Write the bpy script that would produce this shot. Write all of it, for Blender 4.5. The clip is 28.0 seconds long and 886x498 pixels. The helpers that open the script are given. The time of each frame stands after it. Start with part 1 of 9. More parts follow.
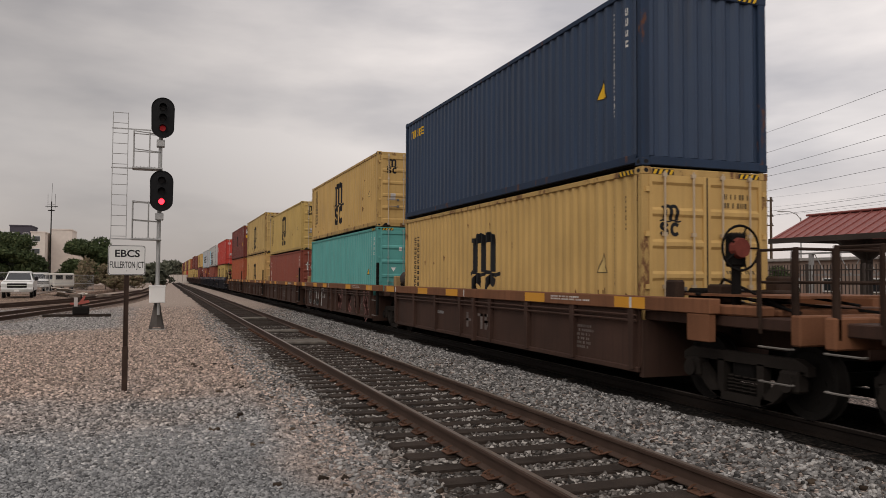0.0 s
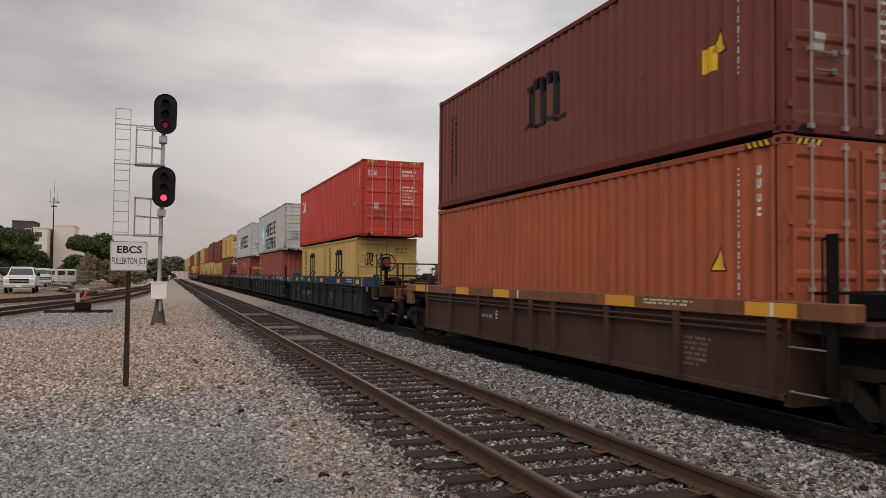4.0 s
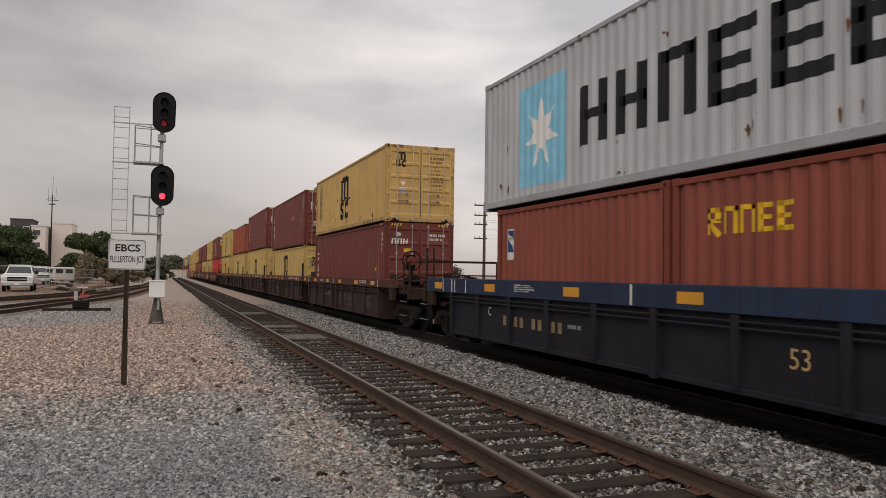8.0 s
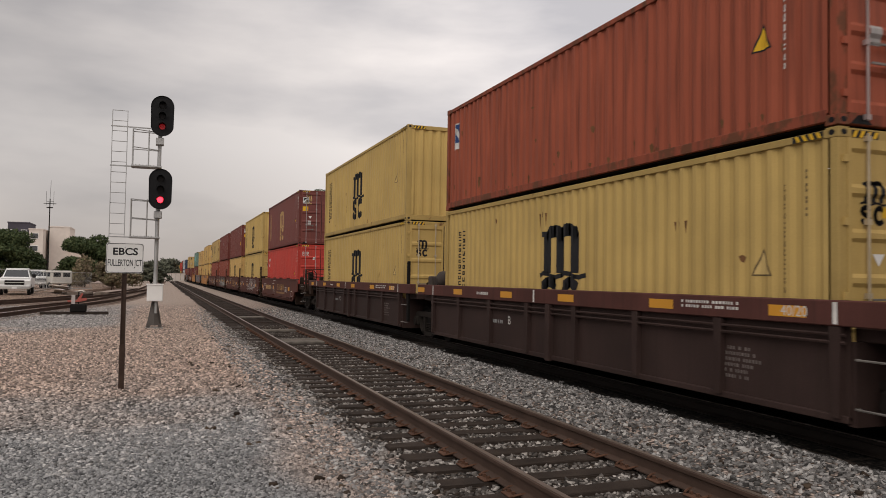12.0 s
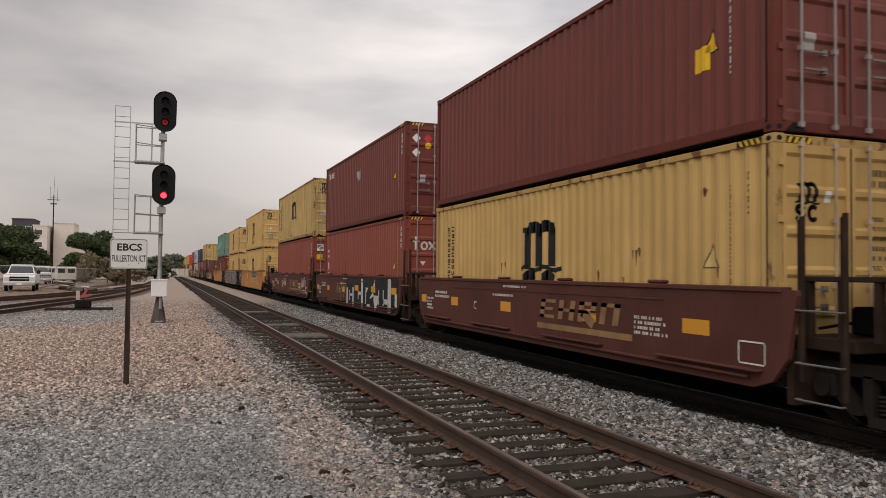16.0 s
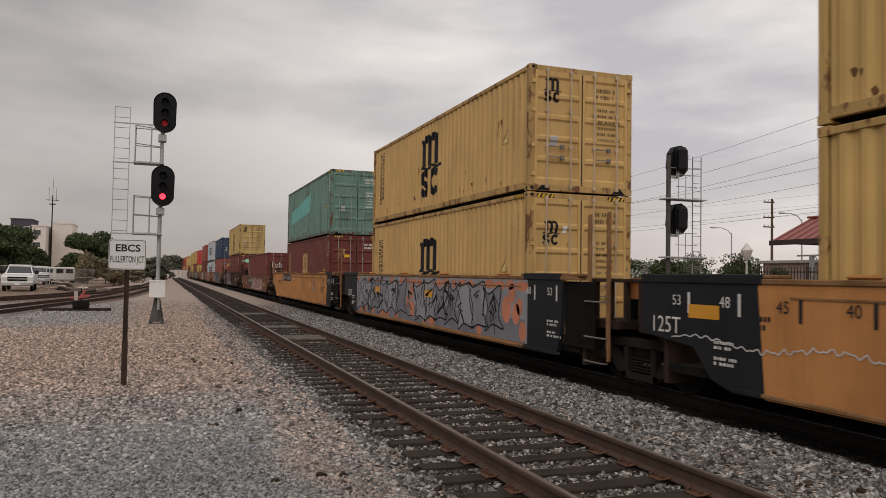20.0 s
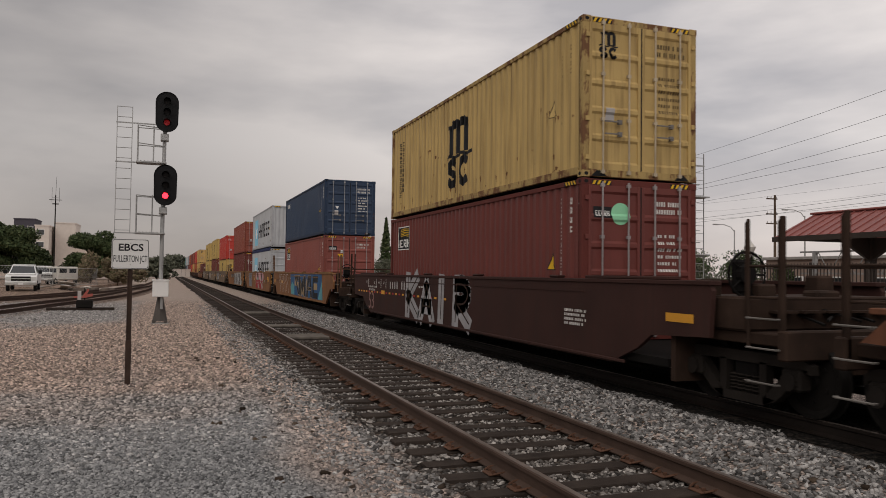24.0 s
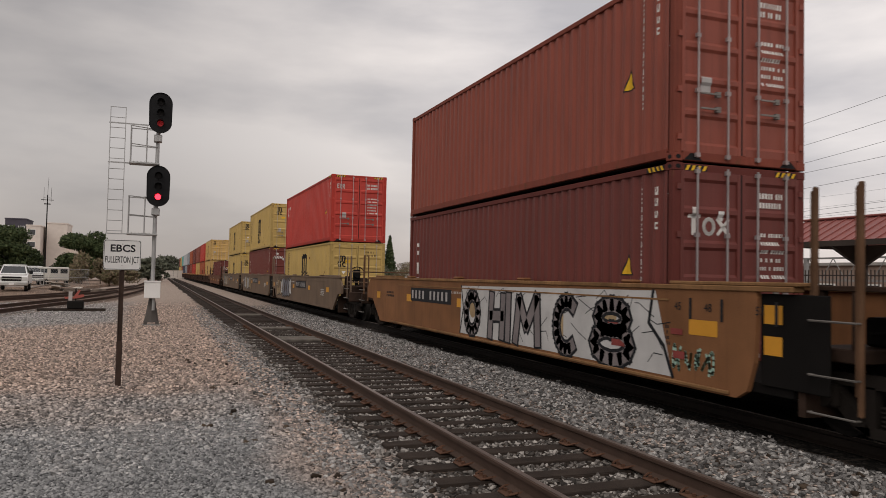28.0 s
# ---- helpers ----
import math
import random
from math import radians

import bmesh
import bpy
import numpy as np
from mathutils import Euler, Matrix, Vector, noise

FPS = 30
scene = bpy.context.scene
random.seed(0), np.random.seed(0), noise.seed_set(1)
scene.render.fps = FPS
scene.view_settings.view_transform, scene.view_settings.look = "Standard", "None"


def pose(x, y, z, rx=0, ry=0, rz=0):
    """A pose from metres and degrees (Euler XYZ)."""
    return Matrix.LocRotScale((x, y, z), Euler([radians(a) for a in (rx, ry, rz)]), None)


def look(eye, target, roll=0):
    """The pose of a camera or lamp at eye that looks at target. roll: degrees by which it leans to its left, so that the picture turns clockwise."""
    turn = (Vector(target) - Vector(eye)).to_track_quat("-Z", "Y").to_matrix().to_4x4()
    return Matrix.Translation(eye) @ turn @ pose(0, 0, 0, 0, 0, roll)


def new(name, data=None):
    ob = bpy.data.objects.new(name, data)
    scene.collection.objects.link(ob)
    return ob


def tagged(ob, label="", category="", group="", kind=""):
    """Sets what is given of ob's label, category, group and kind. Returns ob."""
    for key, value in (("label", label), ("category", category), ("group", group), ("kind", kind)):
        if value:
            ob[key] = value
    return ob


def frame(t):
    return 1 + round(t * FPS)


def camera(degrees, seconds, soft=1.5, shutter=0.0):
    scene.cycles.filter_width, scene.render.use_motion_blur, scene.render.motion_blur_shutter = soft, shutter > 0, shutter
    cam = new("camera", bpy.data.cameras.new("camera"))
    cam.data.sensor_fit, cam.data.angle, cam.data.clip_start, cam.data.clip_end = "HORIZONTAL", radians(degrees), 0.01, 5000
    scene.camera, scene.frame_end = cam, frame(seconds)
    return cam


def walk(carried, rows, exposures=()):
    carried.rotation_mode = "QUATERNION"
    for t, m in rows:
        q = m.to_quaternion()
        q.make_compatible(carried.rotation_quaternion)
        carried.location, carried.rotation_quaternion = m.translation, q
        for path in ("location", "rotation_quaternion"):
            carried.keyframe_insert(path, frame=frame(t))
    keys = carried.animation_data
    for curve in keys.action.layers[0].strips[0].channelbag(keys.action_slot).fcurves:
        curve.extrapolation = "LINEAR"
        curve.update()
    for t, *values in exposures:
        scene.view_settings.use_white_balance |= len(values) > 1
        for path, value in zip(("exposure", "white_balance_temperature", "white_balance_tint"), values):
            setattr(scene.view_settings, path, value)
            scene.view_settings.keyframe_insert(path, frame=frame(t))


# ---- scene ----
# World: rail top is z = 0, y runs along the tracks, x to the right.
EYE = (0.0, 0.0, 1.682)
cam = camera(60.14, 28.0, soft=0.4, shutter=0.07)
# seconds, yaw, pitch, lean in degrees: a hand-held stand
TURNS = [
    (0.0, 20.14, 2.15, 0.31),
    (0.5, 20.17, 2.21, 0.47),
    (1.0, 20.19, 2.18, 0.55),
    (1.5, 20.14, 2.11, 0.56),
    (2.0, 20.09, 2.10, 0.56),
    (2.5, 20.03, 2.06, 0.55),
    (3.0, 19.97, 1.95, 0.63),
    (3.5, 19.96, 1.97, 0.63),
    (5.5, 20.32, 2.00, 0.62),
    (6.0, 20.32, 1.96, 0.67),
    (6.5, 20.31, 1.80, 0.67),
    (7.0, 20.24, 1.81, 0.82),
    (7.5, 20.17, 1.93, 0.89),
    (8.0, 20.12, 1.94, 0.81),
    (8.5, 20.03, 1.90, 0.70),
    (9.0, 19.98, 1.93, 0.63),
    (9.5, 20.02, 1.94, 0.65),
    (10.0, 19.99, 1.92, 0.76),
    (10.5, 19.96, 2.02, 0.83),
    (11.0, 19.98, 2.18, 0.90),
    (11.5, 20.09, 2.22, 0.86),
    (12.0, 20.26, 2.23, 0.86),
    (12.5, 20.25, 2.24, 0.86),
    (14.5, 20.19, 2.16, 0.71),
    (15.0, 20.20, 1.95, 0.66),
    (15.5, 20.13, 1.83, 0.55),
    (16.0, 20.01, 1.77, 0.54),
    (16.5, 19.97, 1.70, 0.54),
    (17.0, 20.02, 1.67, 0.63),
    (17.5, 20.13, 1.70, 0.73),
    (18.0, 20.16, 1.84, 0.84),
    (18.5, 20.10, 1.93, 0.88),
    (19.0, 20.04, 2.03, 0.90),
    (19.5, 20.03, 2.04, 0.92),
    (20.0, 20.10, 2.00, 0.94),
    (20.5, 20.10, 1.94, 0.96),
    (21.0, 20.12, 1.94, 0.85),
    (21.5, 20.06, 1.90, 0.71),
    (23.5, 19.89, 1.76, 0.53),
    (24.0, 19.91, 1.85, 0.70),
    (24.5, 19.92, 1.95, 0.72),
    (25.0, 19.91, 1.93, 0.65),
    (25.5, 19.91, 2.01, 0.68),
    (26.0, 19.96, 2.04, 0.77),
    (26.5, 20.01, 2.00, 0.80),
    (27.0, 20.05, 2.00, 0.95),
    (27.5, 20.22, 1.99, 1.05),
    (28.0, 20.42, 2.13, 1.18),
]


def aim(yaw, pitch, lean):
    a, b = radians(yaw), radians(pitch)
    way = Vector((math.sin(a) * math.cos(b), math.cos(a) * math.cos(b), math.sin(b)))
    return look(EYE, Vector(EYE) + way * 10, lean)


# the clip's camera meters its picture anew as pale and dark boxes pass
METER = [(0.0, -0.08), (1.0, 0.07), (2.0, 0.04), (3.0, 0.07), (6.0, 0.06), (7.0, 0.05), (8.0, 0.0), (9.0, -0.12), (10.0, 0.09), (11.0, 0.16), (12.0, 0.10), (15.0, 0.08), (16.0, 0.13),
         (17.0, 0.17), (18.0, 0.08), (19.0, -0.18), (20.0, -0.07), (21.0, -0.06), (24.0, -0.24), (25.0, 0.06), (26.0, 0.0), (27.0, -0.03), (28.0, -0.08)]
walk(cam, [(t, aim(a, b, c)) for t, a, b, c in TURNS], [(t, e - 0.08) for t, e in METER])
scene.view_settings.exposure = 0.0

# ---- light: an overcast evening sky ----
world = bpy.data.worlds.new("overcast_sky")
scene.world = world
world.use_nodes = True
wn, wl = world.node_tree.nodes, world.node_tree.links
wn.clear()
w_out = wn.new("ShaderNodeOutputWorld")
w_bg = wn.new("ShaderNodeBackground")
w_sky = wn.new("ShaderNodeTexSky")
w_sky.sky_type, w_sky.sun_disc = "NISHITA", False
w_sky.sun_elevation, w_sky.sun_rotation = radians(42), radians(222)
w_co = wn.new("ShaderNodeTexCoord")
w_map = wn.new("ShaderNodeMapping")
w_map.inputs["Scale"].default_value = (1.0, 1.0, 3.4)
w_map.inputs["Location"].default_value = (0.35, 0.0, 0.1)
w_n1 = wn.new("ShaderNodeTexNoise")
w_n1.inputs["Scale"].default_value, w_n1.inputs["Detail"].default_value = 1.6, 6
w_n1.inputs["Roughness"].default_value = 0.5
w_ramp = wn.new("ShaderNodeValToRGB")
w_ramp.color_ramp.elements[0].position, w_ramp.color_ramp.elements[0].color = 0.38, (0.43, 0.41, 0.42, 1)
w_ramp.color_ramp.elements[1].position, w_ramp.color_ramp.elements[1].color = 0.61, (0.87, 0.80, 0.76, 1)
w_sep = wn.new("ShaderNodeSeparateXYZ")
w_hz = wn.new("ShaderNodeMapRange")
w_hz.inputs["From Min"].default_value, w_hz.inputs["From Max"].default_value = -0.02, 0.16
w_hz.inputs["To Min"].default_value, w_hz.inputs["To Max"].default_value = 0.7, 0.0
w_mix = wn.new("ShaderNodeMix")
w_mix.data_type = "RGBA"
w_mix.inputs["B"].default_value = (0.58, 0.485, 0.445, 1)
# the cloud is thinner and brighter towards the hidden sun
w_dot = wn.new("ShaderNodeVectorMath")
w_dot.operation = "DOT_PRODUCT"
w_dot.inputs[1].default_value = Vector((0.80, -0.30, 0.62)).normalized()
w_near = wn.new("ShaderNodeMapRange")
w_near.inputs["From Min"].default_value, w_near.inputs["From Max"].default_value = -0.22, 0.28
w_near.inputs["To Min"].default_value, w_near.inputs["To Max"].default_value = 0.70, 1.41
w_glow = wn.new("ShaderNodeVectorMath")
w_glow.operation = "SCALE"
w_scale = wn.new("ShaderNodeMix")
w_scale.data_type = "RGBA"
w_scale.inputs["Factor"].default_value = 0.93
w_dim = wn.new("ShaderNodeMix")
w_dim.data_type, w_dim.blend_type = "RGBA", "MULTIPLY"
w_dim.inputs["Factor"].default_value = 1.0
w_dim.inputs["B"].default_value = (0.1, 0.1, 0.1, 1)
wl.new(w_co.outputs["Generated"], w_map.inputs["Vector"])
wl.new(w_map.outputs["Vector"], w_n1.inputs["Vector"])
wl.new(w_n1.outputs["Fac"], w_ramp.inputs["Fac"])
wl.new(w_co.outputs["Generated"], w_sep.inputs["Vector"])
wl.new(w_sep.outputs["Z"], w_hz.inputs["Value"])
wl.new(w_hz.outputs["Result"], w_mix.inputs["Factor"])
wl.new(w_ramp.outputs["Color"], w_mix.inputs["A"])
wl.new(w_sky.outputs["Color"], w_dim.inputs["A"])
wl.new(w_dim.outputs["Result"], w_scale.inputs["A"])
wl.new(w_co.outputs["Generated"], w_dot.inputs[0])
wl.new(w_dot.outputs["Value"], w_near.inputs["Value"])
wl.new(w_mix.outputs["Result"], w_glow.inputs[0])
wl.new(w_near.outputs["Result"], w_glow.inputs["Scale"])
wl.new(w_glow.outputs[0], w_scale.inputs["B"])
wl.new(w_scale.outputs["Result"], w_bg.inputs["Color"])
w_bg.inputs["Strength"].default_value = 1.0
wl.new(w_bg.outputs["Background"], w_out.inputs["Surface"])

sun = new("sun", bpy.data.lights.new("sun", "SUN"))
sun.data.energy, sun.data.angle, sun.data.color = 1.15, radians(50), (1.0, 0.93, 0.85)
sun.matrix_world = look((-50, -55, 66), (0, 0, 0))

# ---- materials ----
MATS = {}


def paint(name, color, rough=0.5, metal=0.0, vary=0.12, streak=0.0, rust=0.0, scale=1.0, bump=0.15, grain=60.0,
          rust_color=(0.13, 0.055, 0.03)):
    """Painted or plain surface: blotches, grain, vertical streaks and rust spots at real size."""
    if name in MATS:
        return MATS[name]
    m = bpy.data.materials.new(name)
    m.use_nodes = True
    n, l = m.node_tree.nodes, m.node_tree.links
    b = n["Principled BSDF"]
    b.inputs["Metallic"].default_value = metal
    b.inputs["Specular IOR Level"].default_value = 0.5 if rough < 0.4 else 0.25 if rough < 0.5 else 0.12
    co = n.new("ShaderNodeTexCoord")
    info = n.new("ShaderNodeObjectInfo")
    shift = n.new("ShaderNodeVectorMath")
    shift.operation = "MULTIPLY_ADD"
    shift.inputs[1].default_value = (37.0, 23.0, 11.0)
    l.new(info.outputs["Random"], shift.inputs[0])
    l.new(co.outputs["Object"], shift.inputs[2])
    big = n.new("ShaderNodeTexNoise")
    big.inputs["Scale"].default_value, big.inputs["Detail"].default_value = 0.9 * scale, 5
    l.new(shift.outputs[0], big.inputs["Vector"])
    fine = n.new("ShaderNodeTexNoise")
    fine.inputs["Scale"].default_value, fine.inputs["Detail"].default_value = grain * scale, 3
    l.new(co.outputs["Object"], fine.inputs["Vector"])
    add = n.new("ShaderNodeMath")
    add.operation = "MULTIPLY_ADD"
    add.inputs[1].default_value = 0.45
    l.new(fine.outputs["Fac"], add.inputs[0])
    l.new(big.outputs["Fac"], add.inputs[2])
    rng = n.new("ShaderNodeMapRange")
    rng.inputs["From Min"].default_value, rng.inputs["From Max"].default_value = 0.45, 1.0
    rng.inputs["To Min"].default_value, rng.inputs["To Max"].default_value = 1.0 - vary, 1.0 + vary
    l.new(add.outputs[0], rng.inputs["Value"])
    tone = n.new("ShaderNodeVectorMath")
    tone.operation = "SCALE"
    tone.inputs[0].default_value = color
    l.new(rng.outputs["Result"], tone.inputs["Scale"])
    last = tone.outputs[0]
    if streak:
        mp = n.new("ShaderNodeMapping")
        mp.inputs["Scale"].default_value = (7.0, 7.0, 0.35)
        l.new(shift.outputs[0], mp.inputs["Vector"])
        sn = n.new("ShaderNodeTexNoise")
        sn.inputs["Scale"].default_value, sn.inputs["Detail"].default_value = 1.2 * scale, 6
        l.new(mp.outputs[0], sn.inputs["Vector"])
        sr = n.new("ShaderNodeMapRange")
        sr.inputs["From Min"].default_value, sr.inputs["From Max"].default_value = 0.5, 0.75
        sr.inputs["To Max"].default_value = streak
        l.new(sn.outputs["Fac"], sr.inputs["Value"])
        mx = n.new("ShaderNodeMix")
        mx.data_type = "RGBA"
        mx.inputs["B"].default_value = (color[0] * 0.35 + 0.02, color[1] * 0.32 + 0.015, color[2] * 0.32 + 0.012, 1)
        l.new(sr.outputs["Result"], mx.inputs["Factor"])
        l.new(last, mx.inputs["A"])
        last = mx.outputs["Result"]
    rmap = None
    if rust:
        rn = n.new("ShaderNodeTexNoise")
        rn.inputs["Scale"].default_value, rn.inputs["Detail"].default_value = 3.2 * scale, 9
        rn.inputs["Roughness"].default_value = 0.68
        rv = n.new("ShaderNodeMapping")
        rv.inputs["Scale"].default_value = (1.25, 1.25, 0.62)
        l.new(shift.outputs[0], rv.inputs["Vector"])
        l.new(rv.outputs[0], rn.inputs["Vector"])
        rmap = n.new("ShaderNodeMapRange")
        lo = 0.78 - 0.36 * rust
        rmap.inputs["From Min"].default_value, rmap.inputs["From Max"].default_value = lo, lo + 0.07
        rmap.inputs["To Max"].default_value = 0.9
        l.new(rn.outputs["Fac"], rmap.inputs["Value"])
        mx = n.new("ShaderNodeMix")
        mx.data_type = "RGBA"
        mx.inputs["B"].default_value = (*rust_color, 1)
        l.new(rmap.outputs["Result"], mx.inputs["Factor"])
        l.new(last, mx.inputs["A"])
        last = mx.outputs["Result"]
    l.new(last, b.inputs["Base Color"])
    rr = n.new("ShaderNodeMapRange")
    rr.inputs["To Min"].default_value, rr.inputs["To Max"].default_value = max(0.05, rough - 0.12), min(1.0, rough + 0.18)
    l.new(big.outputs["Fac"], rr.inputs["Value"])
    l.new(rr.outputs["Result"], b.inputs["Roughness"])
    if bump:
        bp = n.new("ShaderNodeBump")
        bp.inputs["Strength"].default_value, bp.inputs["Distance"].default_value = bump, 0.01
        l.new(add.outputs[0], bp.inputs["Height"])
        l.new(bp.outputs[0], b.inputs["Normal"])
    MATS[name] = m
    return m


def glow(name, color, strength):
    m = bpy.data.materials.new(name)
    m.use_nodes = True
    b = m.node_tree.nodes["Principled BSDF"]
    b.inputs["Base Color"].default_value = (*color, 1)
    b.inputs["Emission Color"].default_value = (*color, 1)
    b.inputs["Emission Strength"].default_value = strength
    return m


def glassy(name, color, rough=0.05):
    m = bpy.data.materials.new(name)
    m.use_nodes = True
    b = m.node_tree.nodes["Principled BSDF"]
    b.inputs["Base Color"].default_value = (*color, 1)
    b.inputs["Roughness"].default_value = rough
    b.inputs["Specular IOR Level"].default_value = 0.8
    return m


def tan_patches(n, l, co, amount):
    """How far tan dust covers the stones: a broad belt across the yard and a strip along the ties; the corner and a patch by the yard track are washed grey."""
    big = n.new("ShaderNodeTexNoise")
    big.inputs["Scale"].default_value, big.inputs["Detail"].default_value = 0.35, 6
    l.new(co.outputs["Object"], big.inputs["Vector"])
    sep = n.new("ShaderNodeSeparateXYZ")
    l.new(co.outputs["Object"], sep.inputs[0])

    def shifted(out, by):
        m = n.new("ShaderNodeMath")
        m.operation = "MULTIPLY_ADD"
        m.inputs[1].default_value = by
        l.new(big.outputs["Fac"], m.inputs[0])
        l.new(out, m.inputs[2])
        return m.outputs[0]

    def ramp(out, lo, hi, a=0.0, b=1.0):
        m = n.new("ShaderNodeMapRange")
        m.interpolation_type = "SMOOTHSTEP"
        for k, v in (("From Min", lo), ("From Max", hi), ("To Min", a), ("To Max", b)):
            m.inputs[k].default_value = v
        l.new(out, m.inputs["Value"])
        return m.outputs["Result"]

    def two(kind, p, q):
        m = n.new("ShaderNodeMath")
        m.operation, m.use_clamp = kind, True
        l.new(p, m.inputs[0])
        l.new(q, m.inputs[1])
        return m.outputs[0]
    x, y = shifted(sep.outputs["X"], 1.6), shifted(sep.outputs["Y"], 9.0)
    belt = two("MAXIMUM", ramp(y, 12.5, 21.5), ramp(x, 1.7, 2.5, 0.0, 0.75))
    washed = two("MULTIPLY", two("MULTIPLY", ramp(y, 31.0, 36.0), ramp(y, 54.0, 62.0, 1.0, 0.0)), ramp(x, -1.4, 0.3, 0.8, 0.0))
    dust = two("SUBTRACT", belt, washed)
    return ramp(dust, 0.0, 1.0, 0.0, amount)


def gravel(name, colors, cell, tan=0.0, dusty=0.0):
    """Crushed stone: one tone per stone, shade of the gaps in the colour, patches of dust."""
    m = bpy.data.materials.new(name)
    m.use_nodes = True
    n, l = m.node_tree.nodes, m.node_tree.links
    b = n["Principled BSDF"]
    b.inputs["Roughness"].default_value = 0.9
    b.inputs["Specular IOR Level"].default_value = 0.15
    co = n.new("ShaderNodeTexCoord")
    vo = n.new("ShaderNodeTexVoronoi")
    vo.inputs["Scale"].default_value = 1.0 / cell
    vo.inputs["Randomness"].default_value = 1.0
    l.new(co.outputs["Object"], vo.inputs["Vector"])
    sep = n.new("ShaderNodeSeparateColor")
    l.new(vo.outputs["Color"], sep.inputs["Color"])
    ramp = n.new("ShaderNodeValToRGB")
    while len(ramp.color_ramp.elements) < len(colors):
        ramp.color_ramp.elements.new(0.5)
    for i, c in enumerate(colors):
        ramp.color_ramp.elements[i].position = i / (len(colors) - 1)
        ramp.color_ramp.elements[i].color = (*c, 1)
    l.new(sep.outputs["Red"], ramp.inputs["Fac"])
    # crevice shade painted in: colour falls off from each stone's middle to its rim
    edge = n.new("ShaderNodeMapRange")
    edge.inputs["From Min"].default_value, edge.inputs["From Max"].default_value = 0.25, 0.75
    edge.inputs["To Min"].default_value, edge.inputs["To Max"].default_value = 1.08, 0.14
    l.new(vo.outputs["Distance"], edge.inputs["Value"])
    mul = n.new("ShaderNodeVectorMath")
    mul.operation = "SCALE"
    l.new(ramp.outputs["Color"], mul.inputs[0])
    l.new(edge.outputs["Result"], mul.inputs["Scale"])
    mx = n.new("ShaderNodeMix")
    mx.data_type, mx.blend_type = "RGBA", "MULTIPLY"
    mx.inputs["B"].default_value = (1.34, 1.06, 0.90, 1)
    l.new(tan_patches(n, l, co, tan), mx.inputs["Factor"])
    mid = n.new("ShaderNodeTexNoise")
    mid.inputs["Scale"].default_value, mid.inputs["Detail"].default_value = 2.6, 7
    mid.inputs["Roughness"].default_value = 0.7
    l.new(co.outputs["Object"], mid.inputs["Vector"])
    mr = n.new("ShaderNodeMapRange")
    mr.inputs["From Min"].default_value, mr.inputs["From Max"].default_value = 0.3, 0.7
    mr.inputs["To Min"].default_value, mr.inputs["To Max"].default_value = 0.62, 1.38
    l.new(mid.outputs["Fac"], mr.inputs["Value"])
    soil = n.new("ShaderNodeVectorMath")
    soil.operation = "SCALE"
    l.new(mul.outputs[0], soil.inputs[0])
    l.new(mr.outputs["Result"], soil.inputs["Scale"])
    l.new(soil.outputs[0], mx.inputs["A"])
    last = mx.outputs["Result"]
    if dusty:
        # fine tan dust fills the gravel up the yard
        pos = n.new("ShaderNodeSeparateXYZ")
        l.new(co.outputs["Object"], pos.inputs[0])
        up = n.new("ShaderNodeMapRange")
        for k, v in (("From Min", 34.0), ("From Max", 58.0), ("To Max", dusty)):
            up.inputs[k].default_value = v
        l.new(pos.outputs["Y"], up.inputs["Value"])
        dm = n.new("ShaderNodeMix")
        dm.data_type = "RGBA"
        dm.inputs["B"].default_value = (0.40, 0.325, 0.275, 1)
        l.new(up.outputs["Result"], dm.inputs["Factor"])
        l.new(last, dm.inputs["A"])
        last = dm.outputs["Result"]
    l.new(last, b.inputs["Base Color"])
    bp = n.new("ShaderNodeBump")
    bp.inputs["Strength"].default_value, bp.inputs["Distance"].default_value = 1.0, cell * 0.6
    bp.invert = True
    l.new(vo.outputs["Distance"], bp.inputs["Height"])
    l.new(bp.outputs[0], b.inputs["Normal"])
    return m


